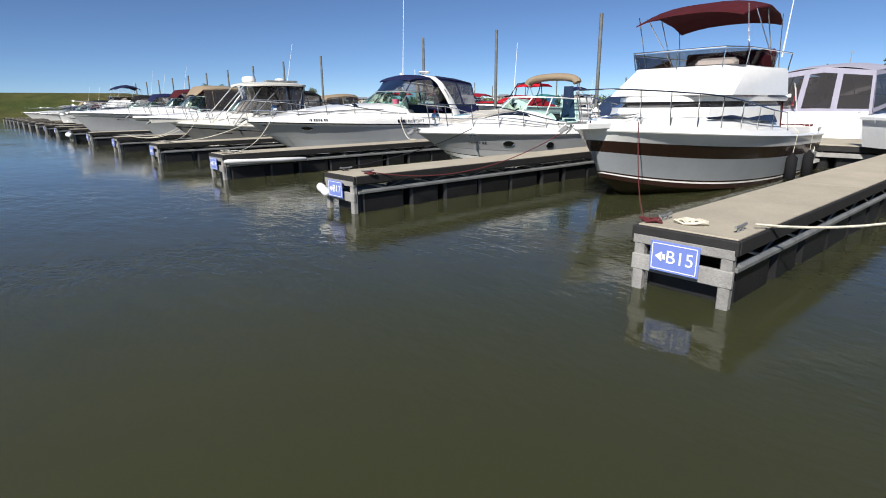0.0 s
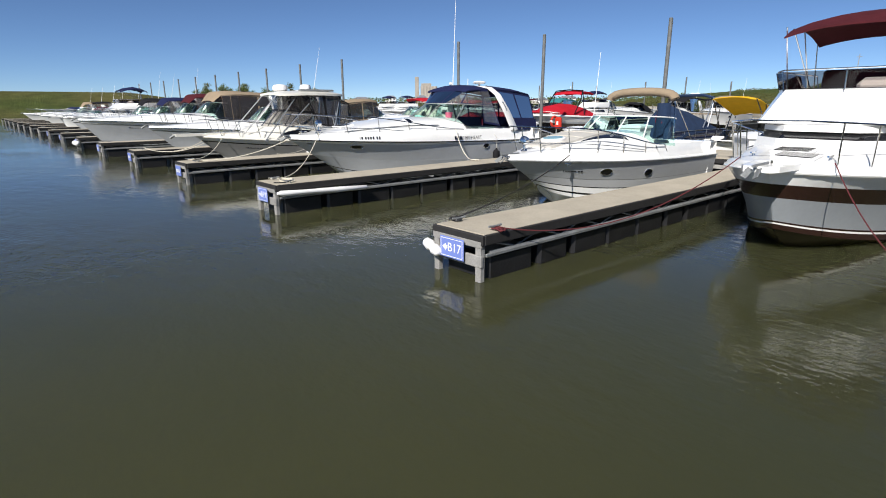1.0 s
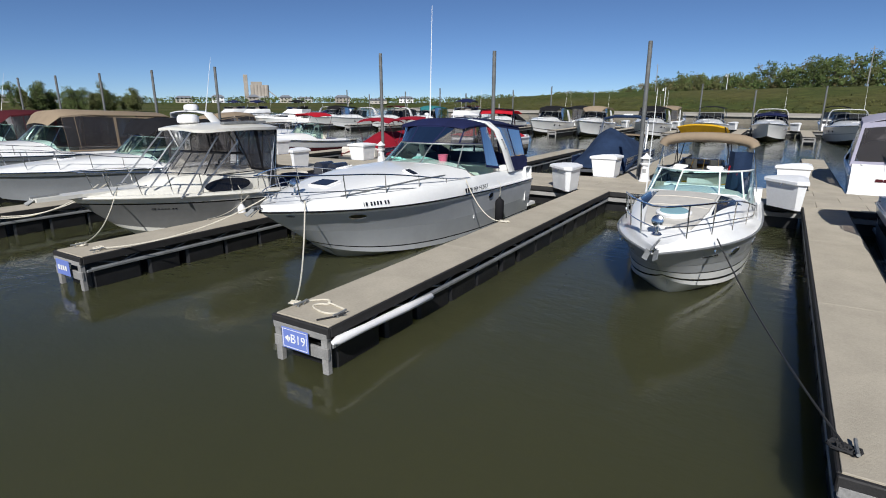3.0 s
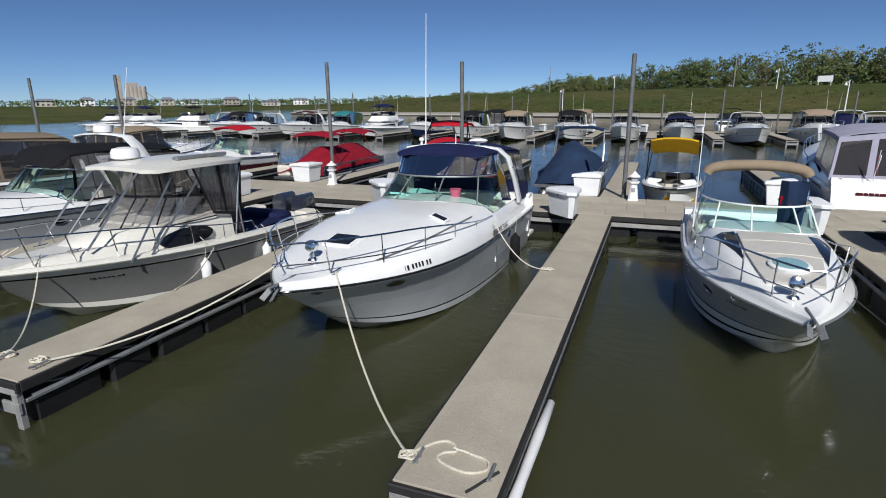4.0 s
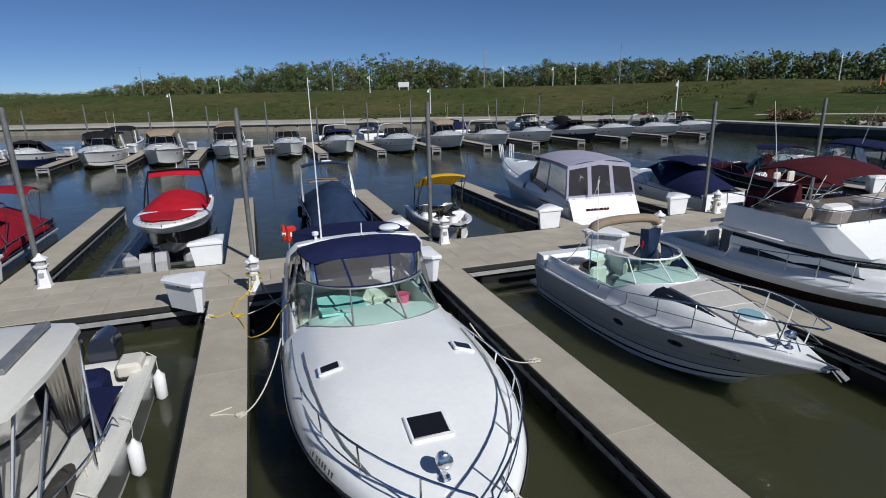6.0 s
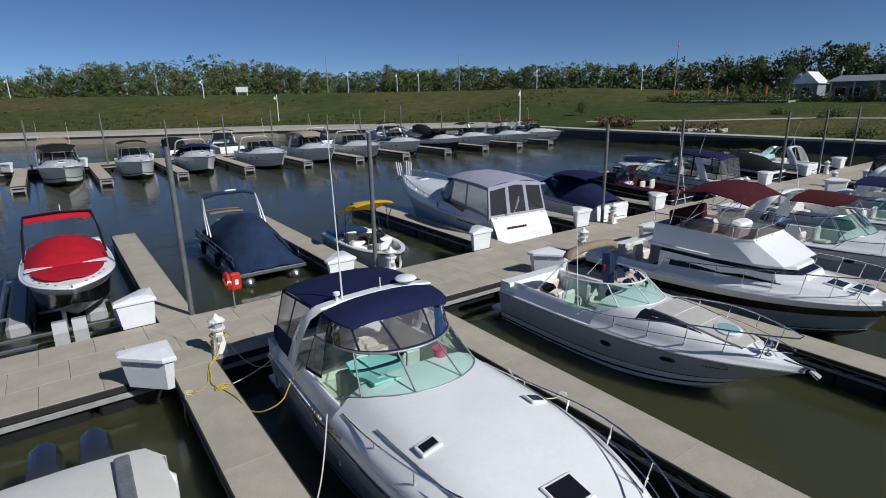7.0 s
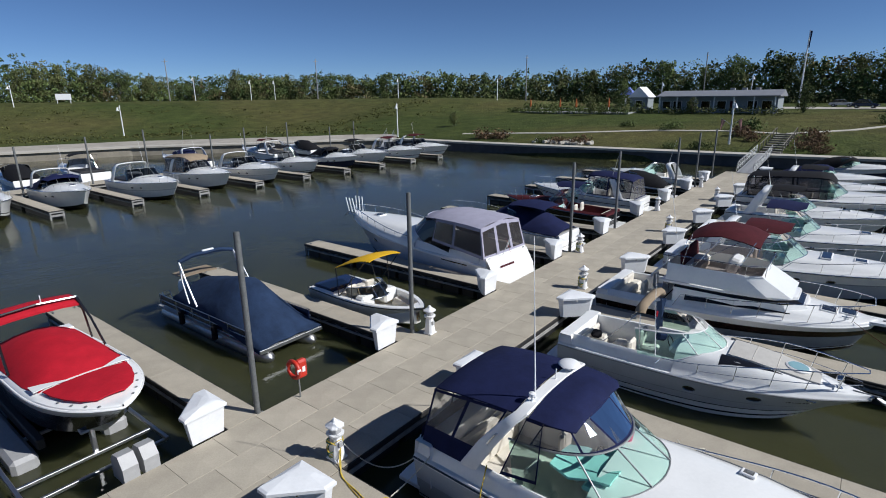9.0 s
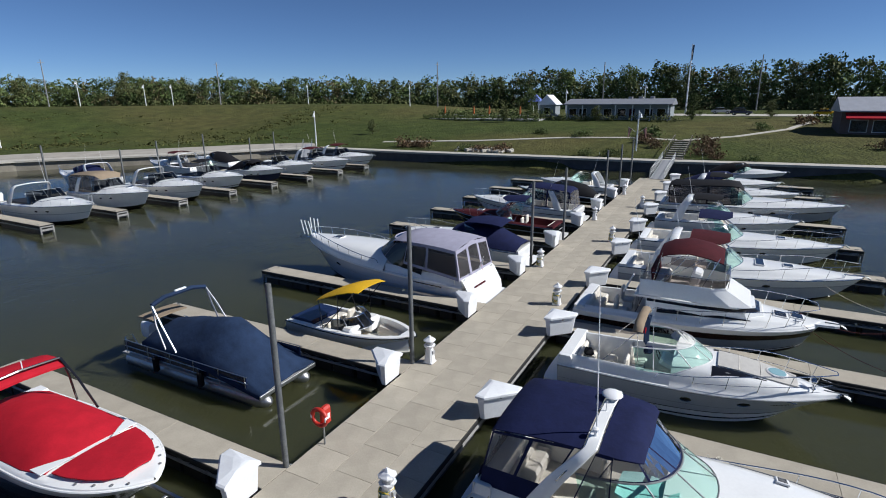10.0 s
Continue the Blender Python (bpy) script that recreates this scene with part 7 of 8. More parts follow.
east = lambda k: -1.74 + 6.45 * (k + 0.5)
b = cruiser(pose(east(0), 19.0, 0), "white express cruiser with burgundy canvas rolled up", 10.9, 3.4, "bimini", BURG, two_tone(GREYHULL, SILVER), fs=1.05, fb=1.5, arch_h=2.9)
b.hatch(0, -6.6, 1.3, 0.45)
b = cruiser(pose(east(1), 19.0, 0), "white express cruiser with bright navy canvas", 11.0, 3.3, "bimini", NAVY, two_tone(GEL, GREYHULL), arch=False, fs=1.0, fb=1.45, arch_h=2.9)
b = cruiser(pose(east(2), 18.8, 0), "white cruiser with black canvas top", 9.2, 3.0, "bimini", BLACKC, WHITE_BANDS)
b = cruiser(pose(east(3), 19.2, 0), "long white cruiser with grey hull and black enclosure", 13.0, 3.8, "camper", BLACKC, two_tone(SILVER, BLACKGEL), arch=False, fs=1.15, fb=1.7, vinyl=VINYLD)
b = cruiser(pose(east(4), 18.8, 0), "white cruiser with low yellow hull stripe", 10.2, 3.1, "bimini", BLACKC, two_tone(GEL, YELLOW))
b = cruiser(pose(east(5), 18.6, 0), "white runabout with navy cover", 9.0, 2.9, "cover", NAVY, two_tone(NAVYGEL, BLACKGEL), arch=False, rail=False)
b = cruiser(pose(43.0, 16.5, 0), "dark runabout under a black cover", 8.0, 2.6, "cover", BLACKC, two_tone(NAVYGEL, GREYHULL), arch=False, rail=False, ports=0)

north = lambda k: -8.05 + 6.43 * (k + 0.5)
b = cruiser(pose(north(1) - 0.4, 24.7, 0, 0, 0, 180), "white cruiser under navy cockpit covers, stern to the pier", 8.6, 2.9, "cover", NAVY, WHITE_BANDS, arch=False)
b.roof([(-3.6, 1.0, 2.5, 2.62), (-2.8, 1.1, 2.58, 2.72), (-1.8, 1.1, 2.56, 2.70), (-1.2, 1.0, 2.44, 2.54)], NAVY, "bimini")
b = cruiser(pose(north(2), 24.7, 0, 0, 0, 180), "black-hulled runabout with navy bimini", 8.4, 2.7, "bimini", NAVY, two_tone(BLACKGEL, GREYHULL, BLACKGEL), arch=False, deck=BURG)
b = cruiser(pose(north(3), 24.7, 0, 0, 0, 180), "white sport cruiser with arch and navy canvas", 9.6, 3.0, "camper", NAVY, two_tone(GEL, BLACKGEL), arch=True)
b = cruiser(pose(north(4), 24.7, 0, 0, 0, 180), "black runabout with black mooring cover", 7.6, 2.5, "cover", BLACKC, two_tone(BLACKGEL, GREYHULL, BLACKGEL), arch=False, rail=False, ports=0)
b = cruiser(pose(north(5), 24.7, 0, 0, 0, 180), "white runabout with a tilted wakeboard tower", 7.6, 2.5, "none", NAVY, two_tone(GEL, BLACKGEL), arch=True, rail=False, ports=0, arch_h=2.4)
b = cruiser(pose(north(-5) - 0.2, 31.8, 0), "maroon and white runabout with red bimini", 7.2, 2.5, "bimini", RED, two_tone(BURG, GREYHULL), arch=False, rail=False, ports=0)
b = cruiser(pose(north(-6), 24.8, 0, 0, 0, 180), "white cruiser with tan camper canvas", 9.0, 3.0, "camper", TAN, WHITE_BANDS, arch=False, vinyl=VINYLD)

# ---- boats at the far pier ----
KINDS = [
    (8.8, 3.0, "cover", NAVY, WHITE_BANDS, True, "white cruiser with navy cover at the far pier"),
    (9.6, 3.2, "camper", BLACKC, two_tone(GEL, BLACKGEL, cut=0.3), True, "white cruiser with black canvas at the far pier"),
    (8.6, 2.9, "bimini", BLACKC, two_tone(GEL, BLACKGEL, cut=0.2), False, "white cruiser with dark windscreen at the far pier"),
    (9.4, 3.1, "camper", TAN, WHITE_BANDS, True, "white cruiser with tan canvas at the far pier"),
    (7.4, 2.5, "cover", BLACKC, two_tone(NAVYGEL, GREYHULL), False, "small dark runabout with black cover at the far pier"),
    (9.2, 3.0, "bimini", BURG, two_tone(GEL, BURG, cut=0.4), True, "white cruiser with burgundy bimini at the far pier"),
    (9.8, 3.2, "none", BLACKC, two_tone(GEL, GREYHULL, cut=0.5), True, "white express cruiser with open arch at the far pier"),
    (8.4, 2.8, "camper", TEALC, WHITE_BANDS, False, "white cruiser with teal canvas at the far pier"),
]
first = {}
far_row = [1, 6, 5, 7, -1, 4, 1, 3, 1, 2, 0, 6, 3, 6, 2, 4, 2, 5, 5]
for i, kd in enumerate(far_row):
    k = i - 10
    if kd < 0:
        continue
    L_, B_, tp, cl, bd, ar, lb = KINDS[kd]
    y = C_S - 0.9 - (0.0, 0.6, 0.3, 1.2)[i % 4]
    m = pose(-13.57 + 6.02 * (k + 0.5) + (0.2, -0.3, 0.0)[i % 3], y, 0, 0, 0, (1.5, -1, 0, 2)[i % 4])
    if kd in first:
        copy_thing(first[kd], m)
    else:
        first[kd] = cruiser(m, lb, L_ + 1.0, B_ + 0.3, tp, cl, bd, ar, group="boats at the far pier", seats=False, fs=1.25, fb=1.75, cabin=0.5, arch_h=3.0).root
flybridge(pose(-75.5, 69.5, 0, 0, 0, -78), BLACKC, "white flybridge cruiser with black bridge enclosure", 14.0, 4.2, WHITE_BANDS, True)
fb2 = flybridge(pose(-13.57 + 6.02 * -5.5, C_S - 0.8, 0), NAVY, "white flybridge cruiser at the far pier", 10.5, 3.6, WHITE_BANDS, True).root
for i, k in enumerate((-12, -9, -7, -4, -2, 0, 1, 3, 5, 6)):
    copy_thing(first[(0, 4, 5, 1, 3, 4, 2, 0, 5, 4)[i]], pose(-10.7 + 6.02 * k, C_N + 0.9, 0, 0, 0, 180))
for k in (-13, -14):
    copy_thing(fb2, pose(-13.57 + 6.02 * (k + 0.5), C_S - 0.8, 0))


# ---- plants ----
def leaf_cloud(rng, clumps, per, size, spread):
    """Small leaf faces in clumps round given centres."""
    v, f = [], []
    for c, r in clumps:
        for _ in range(per):
            d = Vector((rng.gauss(0, 1), rng.gauss(0, 1), rng.gauss(0, 0.8)))
            p = Vector(c) + d * (r * spread)
            s = size * rng.uniform(0.6, 1.3)
            a = Vector((rng.gauss(0, 1), rng.gauss(0, 1), rng.gauss(0, 1))).normalized()
            b = a.cross(Vector((rng.gauss(0, 1), rng.gauss(0, 1), rng.gauss(0, 1)))).normalized()
            n = len(v)
            v += [p - a * s, p + b * s * 0.6, p + a * s, p - b * s * 0.6]
            f.append((n, n + 1, n + 2, n + 3))
    return v, f


def leaf_mass(seed, centres, radii, per, size, flat=0.8):
    """Leaf faces in soft clumps, as one mesh."""
    r = np.random.default_rng(seed)
    c = np.repeat(np.asarray(centres, float), per, 0)
    k = np.repeat(np.asarray(radii, float), per)
    s = np.repeat(np.broadcast_to(np.asarray(size, float), (len(radii),)), per) * r.uniform(0.6, 1.35, len(k))
    n = len(k)
    away = r.normal(size=(n, 3))
    away /= np.linalg.norm(away, axis=1)[:, None]
    c = c + away * (r.random(n) ** 0.45 * k * 1.12)[:, None] * np.array([1, 1, flat])
    a = r.normal(size=(n, 3))
    a /= np.linalg.norm(a, axis=1)[:, None]
    b = np.cross(a, r.normal(size=(n, 3)))
    b /= np.linalg.norm(b, axis=1)[:, None]
    a, b = a * s[:, None], b * (s * 0.62)[:, None]
    v = np.stack([c - a, c + b, c + a, c - b], 1).reshape(-1, 3)
    sh = Shape()
    sh.v = v.tolist()
    sh.f = np.arange(4 * n).reshape(-1, 4).tolist()
    return sh


def tree_shapes(rng, h, w, bare=0.0):
    """Trunk with limbs, and a crown of many small leaf clumps with gaps."""
    trunk = Shape()
    bend = rng.uniform(-0.4, 0.4)
    pts = [(0, 0, -0.5), (bend * 0.3, 0, h * 0.25), (bend, bend * 0.5, h * 0.55), (bend * 1.2, bend, h * 0.85)]
    trunk.tube(pts, h * 0.022, 7, h * 0.005)
    clumps = []
    for i in range(11):
        z0 = h * rng.uniform(0.10, 0.68)
        an = rng.uniform(0, 6.28)
        L_ = w * rng.uniform(0.45, 1.0) * (1.15 - 0.6 * z0 / h)
        end = (L_ * math.cos(an), L_ * math.sin(an), z0 + h * rng.uniform(0.10, 0.25))
        trunk.tube([(bend * z0 / h, 0, z0), (end[0] * 0.5, end[1] * 0.5, (z0 + end[2]) / 2 + 0.2), end], h * 0.009, 5, h * 0.003)
        if rng.random() > bare:
            for k in range(4):
                q = rng.uniform(0.45, 1.1)
                clumps.append(((end[0] * q + rng.gauss(0, w * 0.12), end[1] * q + rng.gauss(0, w * 0.12), lerp(z0, end[2], q) + rng.gauss(0, h * 0.04)), w * rng.uniform(0.16, 0.30)))
    for k in range(int(44 * (1 - bare))):
        an, q = rng.uniform(0, 6.28), rng.uniform(0.1, 0.75)
        z = h * rng.uniform(0.12, 1.0)
        k_ = math.sin(math.pi * min(1, max(0.05, (1.05 - z / h) * 1.3))) ** 0.6
        clumps.append(((w * q * k_ * math.cos(an), w * q * k_ * math.sin(an), z), w * rng.uniform(0.15, 0.28)))
    crown = Shape()
    crown = leaf_mass(int(h * 10), [c for c, r in clumps], [r * 1.15 for c, r in clumps], 44, w * 0.045)
    return trunk, crown


TREES = []
for i in range(7):
    rng = random.Random(40 + i)
    h = (15, 18, 13, 20, 16, 11, 17)[i]
    w = (5.0, 5.5, 4.6, 5.2, 6.0, 4.4, 4.2)[i]
    tr, cr = tree_shapes(rng, h, w, 0.45 if i == 6 else 0.0)
    TREES.append((tr.mesh("trunk", BARK), cr.mesh("crown", (LEAF, LEAF2, LEAF, LEAF, LEAF2, LEAF2, LEAF)[i])))


def ground_z(x, y):
    return float(height(np.array([x]), np.array([y]))[0])


def tree(i, x, y, s, rot, label, group):
    root = thing("tree", label, "tree", group, Matrix.Translation((x, y, ground_z(x, y) - 0.2)) @ pose(0, 0, 0, 0, 0, rot) @ Matrix.Scale(s, 4))
    part("trunk", TREES[i][0], BARK, root)
    part("crown", TREES[i][1], LEAF, root)


rng = random.Random(7)
BANK = [(47, 90), (41, 112), (15, 133), (-50, 166), (-140, 226), (-200, 305), (-330, 480), (-520, 900)]
WOODL = [(p.x, p.y) for p in along(BANK[1:], 122.0, 30.0)]
EASTW = [(138, -150), (146, -60), (152, 10), (156, 60), (150, 110), (128, 160), (95, 205)]


def fade(q):
    """Height of the wood along its line: tallest to the north, lower far off and at the eastern corner."""
    far_off = 1 - 0.55 * smooth01((math.hypot(q.x, q.y) - 235) / 190)
    if q.y < 200 or q.x > 120:
        return 1 - 0.2 * smooth01((q.y - 60) / 70)
    return far_off * lerp(1.0, 1.42, smooth01((110 - q.x) / 65))


def wood_row(line, off, step, h0, h1, kinds, label):
    for q in along(line, off, step):
        i = rng.choice(kinds)
        s = fade(q) * rng.uniform(h0, h1) / (15, 18, 13, 20, 16, 11, 17)[i]
        tree(i, q.x + rng.uniform(-2.5, 2.5), q.y + rng.uniform(-2.5, 2.5), s, rng.uniform(0, 360), label, "wood edge trees")


wood_row(WOODL[:14], 0, 6.4, 8.5, 13.6, (0, 1, 2, 3, 4, 5, 2, 4, 6), "broadleaf tree in the wood behind the levee")
wood_row(EASTW, 0, 7.5, 9.5, 14.5, (0, 1, 2, 4, 4, 2, 3), "tall broadleaf tree behind the lawns")
for x, y, s in ((86, 60, 0.35), (97, 22.5, 0.42), (92, 41, 0.3), (110, 62, 0.5), (64, 80, 0.28), (104, 8, 0.35), (100, -10, 0.4)):
    tree(5 if s < 0.4 else 2, x, y, s, x * 7, "small round garden tree on the lawn", "garden trees")
# the depth of the wood, joined: crowns of uneven height in green, olive and turning leaf
LEAF3 = mat("leaf_turning", (0.155, 0.130, 0.062), 0.8, var=0.3, scale=0.15, fine=2, island=0.28, spec=0.2)
LEAF4 = mat("leaf_dark", (0.075, 0.110, 0.038), 0.8, var=0.3, scale=0.15, fine=2, island=0.28, spec=0.2)
rg = random.Random(5)
masses = [([], [], []) for _ in range(4)]
for line, offs, step, h0, h1, clumps in ((WOODL, (-2, 1.5, 5, 9, 14), 3.0, 10.5, 14.2, 26), (EASTW, (-2, 1.5, 4.5, 8), 3.2, 9.5, 14.2, 26)):
    for o in offs:
        for q in along(line, o, step):
            d = math.hypot(q.x, q.y)
            if d > 340 and rg.random() < 0.6:
                continue
            x, y = q.x + rg.uniform(-2, 2), q.y + rg.uniform(-2, 2)
            z = ground_z(x, y)
            h = fade(q) * rg.triangular(h0, h1 * 1.08, h1 * 0.9) * (1 + 0.10 * math.sin(q.x * 0.06) + 0.06 * math.sin(q.y * 0.17 + 2)) * (0.62 if o < 0 else 1.0)
            cen, rad, siz = masses[rg.choice((0, 0, 0, 1, 1, 2, 3, 3))]
            big = rg.uniform(0.85, 1.25)
            for _ in range(clumps):
                u = rg.random() ** 1.05
                w = 2.2 * big * (1 - 0.75 * max(0, u - 0.45))
                cen.append((x + rg.gauss(0, w), y + rg.gauss(0, w), z + h * (0.01 + 0.94 * u)))
                rad.append(rg.uniform(0.8, 1.5))
                siz.append(rg.uniform(0.25, 0.42))
for k, (mt, lb) in enumerate(((LEAF, "dense green broadleaf woodland behind the levee"), (LEAF2, "olive green broadleaf crowns in the wood"), (LEAF3, "yellowish brown turning crowns in the wood"), (LEAF4, "dark green crowns in the wood"))):
    cen, rad, siz = masses[k]
    single("woodland", leaf_mass(30 + k, cen, rad, 11, [q * 1.2 for q in siz]), mt, lb, "woodland", kind="stuff")
# undergrowth at the wood's foot
cen, rad, siz = [], [], []
for line, off, step in ((WOODL, -6, 1.5), (EASTW, -5, 1.5)):
    for q in along(line, off, step):
        tall = rg.uniform(1.4, 4.2) * min(1.0, fade(q))
        for _ in range(5):
            x, y = q.x + rg.uniform(-3, 3), q.y + rg.uniform(-3, 3)
            cen.append((x, y, ground_z(x, y) + rg.uniform(0.2, tall)))
            rad.append(1.1)
            siz.append(0.32)
single("undergrowth", leaf_mass(4, cen, rad, 9, siz), LEAF2, "bushes and undergrowth along the wood edge", "bushes", kind="stuff")
# rough growth on the levee slope
cen, rad, siz = [], [], []
slope = along(BANK, 0.0, 3.0)
dirs = along(BANK, 1.0, 3.0)
for i in range(650):
    k = rg.randrange(len(slope))
    d0 = rg.uniform(-12, 44)
    for _ in range(rg.randrange(4, 30)):
        p = slope[k] + (dirs[k] - slope[k]) * (d0 + rg.gauss(0, 2.2)) + Vector((rg.gauss(0, 5), rg.gauss(0, 2), 0))
        z = ground_z(p.x, p.y)
        if z < 1.75:
            continue
        cen.append((p.x, p.y, z + 0.15))
        rad.append(0.7)
        siz.append(rg.uniform(0.10, 0.24))
single("rough_weeds", leaf_mass(6, cen, rad, 7, siz, 0.35), mat("weeds_olive", (0.085, 0.088, 0.030), 0.85, var=0.3, scale=0.05, fine=0.6, island=0.45, spec=0.1), "rough weeds and tall grass on the levee slope", "weeds", kind="stuff")
# far woods low on the horizon, and the clump on the western bank
cen, rad, siz = [], [], []
for i in range(1900):
    an = radians(rg.uniform(108, 200))
    R = rg.uniform(450, 560) if an > radians(165) else rg.uniform(660, 800)
    x, y = R * math.cos(an), R * math.sin(an)
    z = ground_z(x, y)
    if z < 0.5:
        continue
    cen.append((x, y, z + rg.uniform(0.5, 5.5)))
    rad.append(3.2)
    siz.append(1.1)
single("distant_woods", leaf_mass(8, cen, rad, 9, siz), LEAF, "low distant woods beyond the river", "woodland", kind="stuff")
for i in range(34):
    q = i / 33
    x, y = lerp(-217, -198, q) + rg.uniform(-5, 5), lerp(68, 112, q) + rg.uniform(-3, 3)
    tree(rg.choice((0, 2, 4, 5)), x, y, rg.uniform(0.46, 0.62) * (0.75 + 0.25 * math.sin(3.14 * q)), rg.uniform(0, 360), "round dark tree on the western bank", "trees on the western bank")

# ---- shrubs by the seawall ----
BROWNL = mat("russet_grass", (0.15, 0.10, 0.06), 0.9, var=0.25, scale=1.0, fine=6, island=0.4, spec=0.1)


def shrub(x, y, r, h, material, label):
    rg_ = random.Random(int(x * 13 + y * 7))
    cl = [((rg_.gauss(0, r * 0.45), rg_.gauss(0, r * 0.45), h * rg_.uniform(0.1, 0.75)), r * 0.35) for _ in range(16)]
    v, f = leaf_cloud(rg_, cl, 34, r * 0.085, 0.6)
    single("shrub", Shape().add(v, f), material, label, "shrub", "shrubs on the bank", m=Matrix.Translation((x, y, ground_z(x, y))))


for x, y, r, h, mt in ((53, 65, 2.4, 1.4, 0), (53.5, 62, 2.0, 1.2, 0), (51.5, 50, 1.6, 1.0, 0), (52, 47, 1.8, 1.1, 0), (51.8, 53, 1.5, 1.0, 1), (52, 33.5, 1.1, 1.0, 1), (52.5, 30, 1.4, 1.1, 1), (64, 26.5, 2.0, 1.6, 0), (60, 25, 1.5, 1.4, 0), (70, 27, 2.6, 1.5, 1), (56, 17.6, 1.8, 1.5, 0), (60, 17.0, 1.8, 1.6, 0), (64, 18.0, 1.5, 1.5, 0), (53.5, 16, 1.2, 1.0, 0), (53, 12, 1.0, 0.9, 1), (66, -4, 1.6, 1.2, 0), (68, 38, 1.8, 1.3, 1), (70, 46, 1.4, 1.0, 1), (82, 10, 1.6, 1.3, 1), (93, 3, 2.2, 1.4, 0), (97, -1, 2.0, 1.4, 1)):
    shrub(x, y, r, h, (BROWNL, LEAF)[mt], ("russet ornamental grass clump on the bank", "dark green shrub on the bank")[mt])
stones = Shape()
for i in range(60):
    x, y = 51.0 + rg.uniform(-0.8, 1.5), rg.choice((48.5, 50.5)) + rg.gauss(0, 1.8)
    stones.box((x, y, ground_z(x, y) + 0.2), (rg.uniform(0.3, 0.9), rg.uniform(0.3, 0.8), rg.uniform(0.25, 0.6)), 0.1, pose(0, 0, 0, rg.uniform(-20, 20), rg.uniform(-20, 20), rg.uniform(0, 90)))
single("boulders", stones, CONC, "pale boulders set in the planted bank", "boulders", kind="stuff")


# ---- shore structures ----
def draped(pts, w, name, label, lift=0.06):
    """A path that follows the ground."""
    rows = []
    pts = [Vector((*p, 0)) for p in pts]
    dense = []
    for a, b in zip(pts[:-1], pts[1:]):
        n = max(1, int((b - a).length / 2))
        dense += [a.lerp(b, i / n) for i in range(n)]
    dense.append(pts[-1])
    for i, p in enumerate(dense):
        d = (dense[min(i + 1, len(dense) - 1)] - dense[max(i - 1, 0)]).normalized()
        nn = Vector((-d.y, d.x, 0)) * w / 2
        rows.append([(q.x, q.y, ground_z(q.x, q.y) + lift) for q in (p - nn, p, p + nn)])
    single(name, Shape().sheet(rows, 0.15), CONC, label, "path", kind="structure")


draped([(56, 72), (60, 55), (66, 40), (68, 30), (67, 22.5)], 1.0, "footpath_lower", "narrow pale footpath across the lawn")
draped([(67, 21.3), (73, 14), (84, 6), (96, 2), (108, -8)], 1.0, "footpath_upper", "narrow pale footpath across the lawn")
draped([(112, 40), (112, 20), (114, 4), (118, -12), (118, -60)], 8, "car_park", "pale asphalt car park beyond the lawn", 0.08)

gw = thing("gangway", "aluminium gangway with railings from pier to seawall", "gangway", "", None)
g0_, g1_ = Vector((36.9, 21.6, H + 0.05)), Vector((48.6, 21.6, 1.72))
part("walkway", Shape().loft([[(p.x, p.y + s, p.z + dz) for s, dz in ((-0.75, -0.12), (0.75, -0.12), (0.75, 0), (-0.75, 0))] for p in (g0_, g1_)], True, True, True), GREYP, gw)
for sx in (-0.78, 0.78):
    for dz in (0.45, 1.05):
        part("handrail", Shape().tube([g0_ + Vector((0, sx, dz)), g1_ + Vector((0, sx, dz))], 0.03, 6), GALV, gw)
    for i in range(13):
        p = g0_.lerp(g1_, i / 12) + Vector((0, sx, 0))
        part("rail_post", Shape().tube([p, p + Vector((0, 0, 1.05))], 0.025, 5), GALV, gw)
    for i in range(12):
        p, q = g0_.lerp(g1_, i / 12) + Vector((0, sx, 0)), g0_.lerp(g1_, (i + 1) / 12) + Vector((0, sx, 1.05))
        part("brace", Shape().tube([p, q], 0.016, 4), GALV, gw)

WALLT = mat("timber_dark", (0.16, 0.145, 0.125), 0.9, var=0.25, scale=3, fine=20)
sw = thing("garden_steps", "broad timber steps with side rails up the bank", "steps", "")
z0, z1 = 1.6, ground_z(66, 21.3) + 0.1
for i in range(9):
    q = i / 8
    part("step", Shape().box((lerp(51.5, 65, q), 21.3, lerp(z0, z1, q) + 0.05), (1.1, 2.3, 0.16), 0.02), WALLT, sw)
for sy in (-1.25, 1.25):
    part("side_rail", Shape().tube([(51.5, 21.3 + sy, z0 + 1.0), (65, 21.3 + sy, z1 + 1.0)], 0.045, 6), WALLT, sw)
    for i in range(6):
        q = i / 5
        x, z = lerp(51.5, 65, q), lerp(z0, z1, q)
        part("rail_post", Shape().box((x, 21.3 + sy, z + 0.5), (0.1, 0.1, 1.1), 0.02), WALLT, sw)


def lamp_post(x, y, h, label="white lamp post with a bell-shaped lantern on the bank"):
    z = ground_z(x, y)
    root = thing("street_lamp", label, "street lamp", "lamp posts on the bank", Matrix.Translation((x, y, z)))
    part("pole", Shape().spin([(0.14, -0.2), (0.12, 0.5), (0.08, h)], 8), WHITE, root, smooth=40)
    part("arm", Shape().tube([(0, 0, h - 0.5), (-0.35, -0.2, h - 0.3), (-0.6, -0.35, h - 0.5)], 0.04, 6), WHITE, root)
    part("lantern", Shape().spin([(0.05, 0.1), (0.16, -0.15), (0.28, -0.5), (0.26, -0.52)], 10, (-0.6, -0.35, h - 0.5)), WHITE, root, smooth=40)


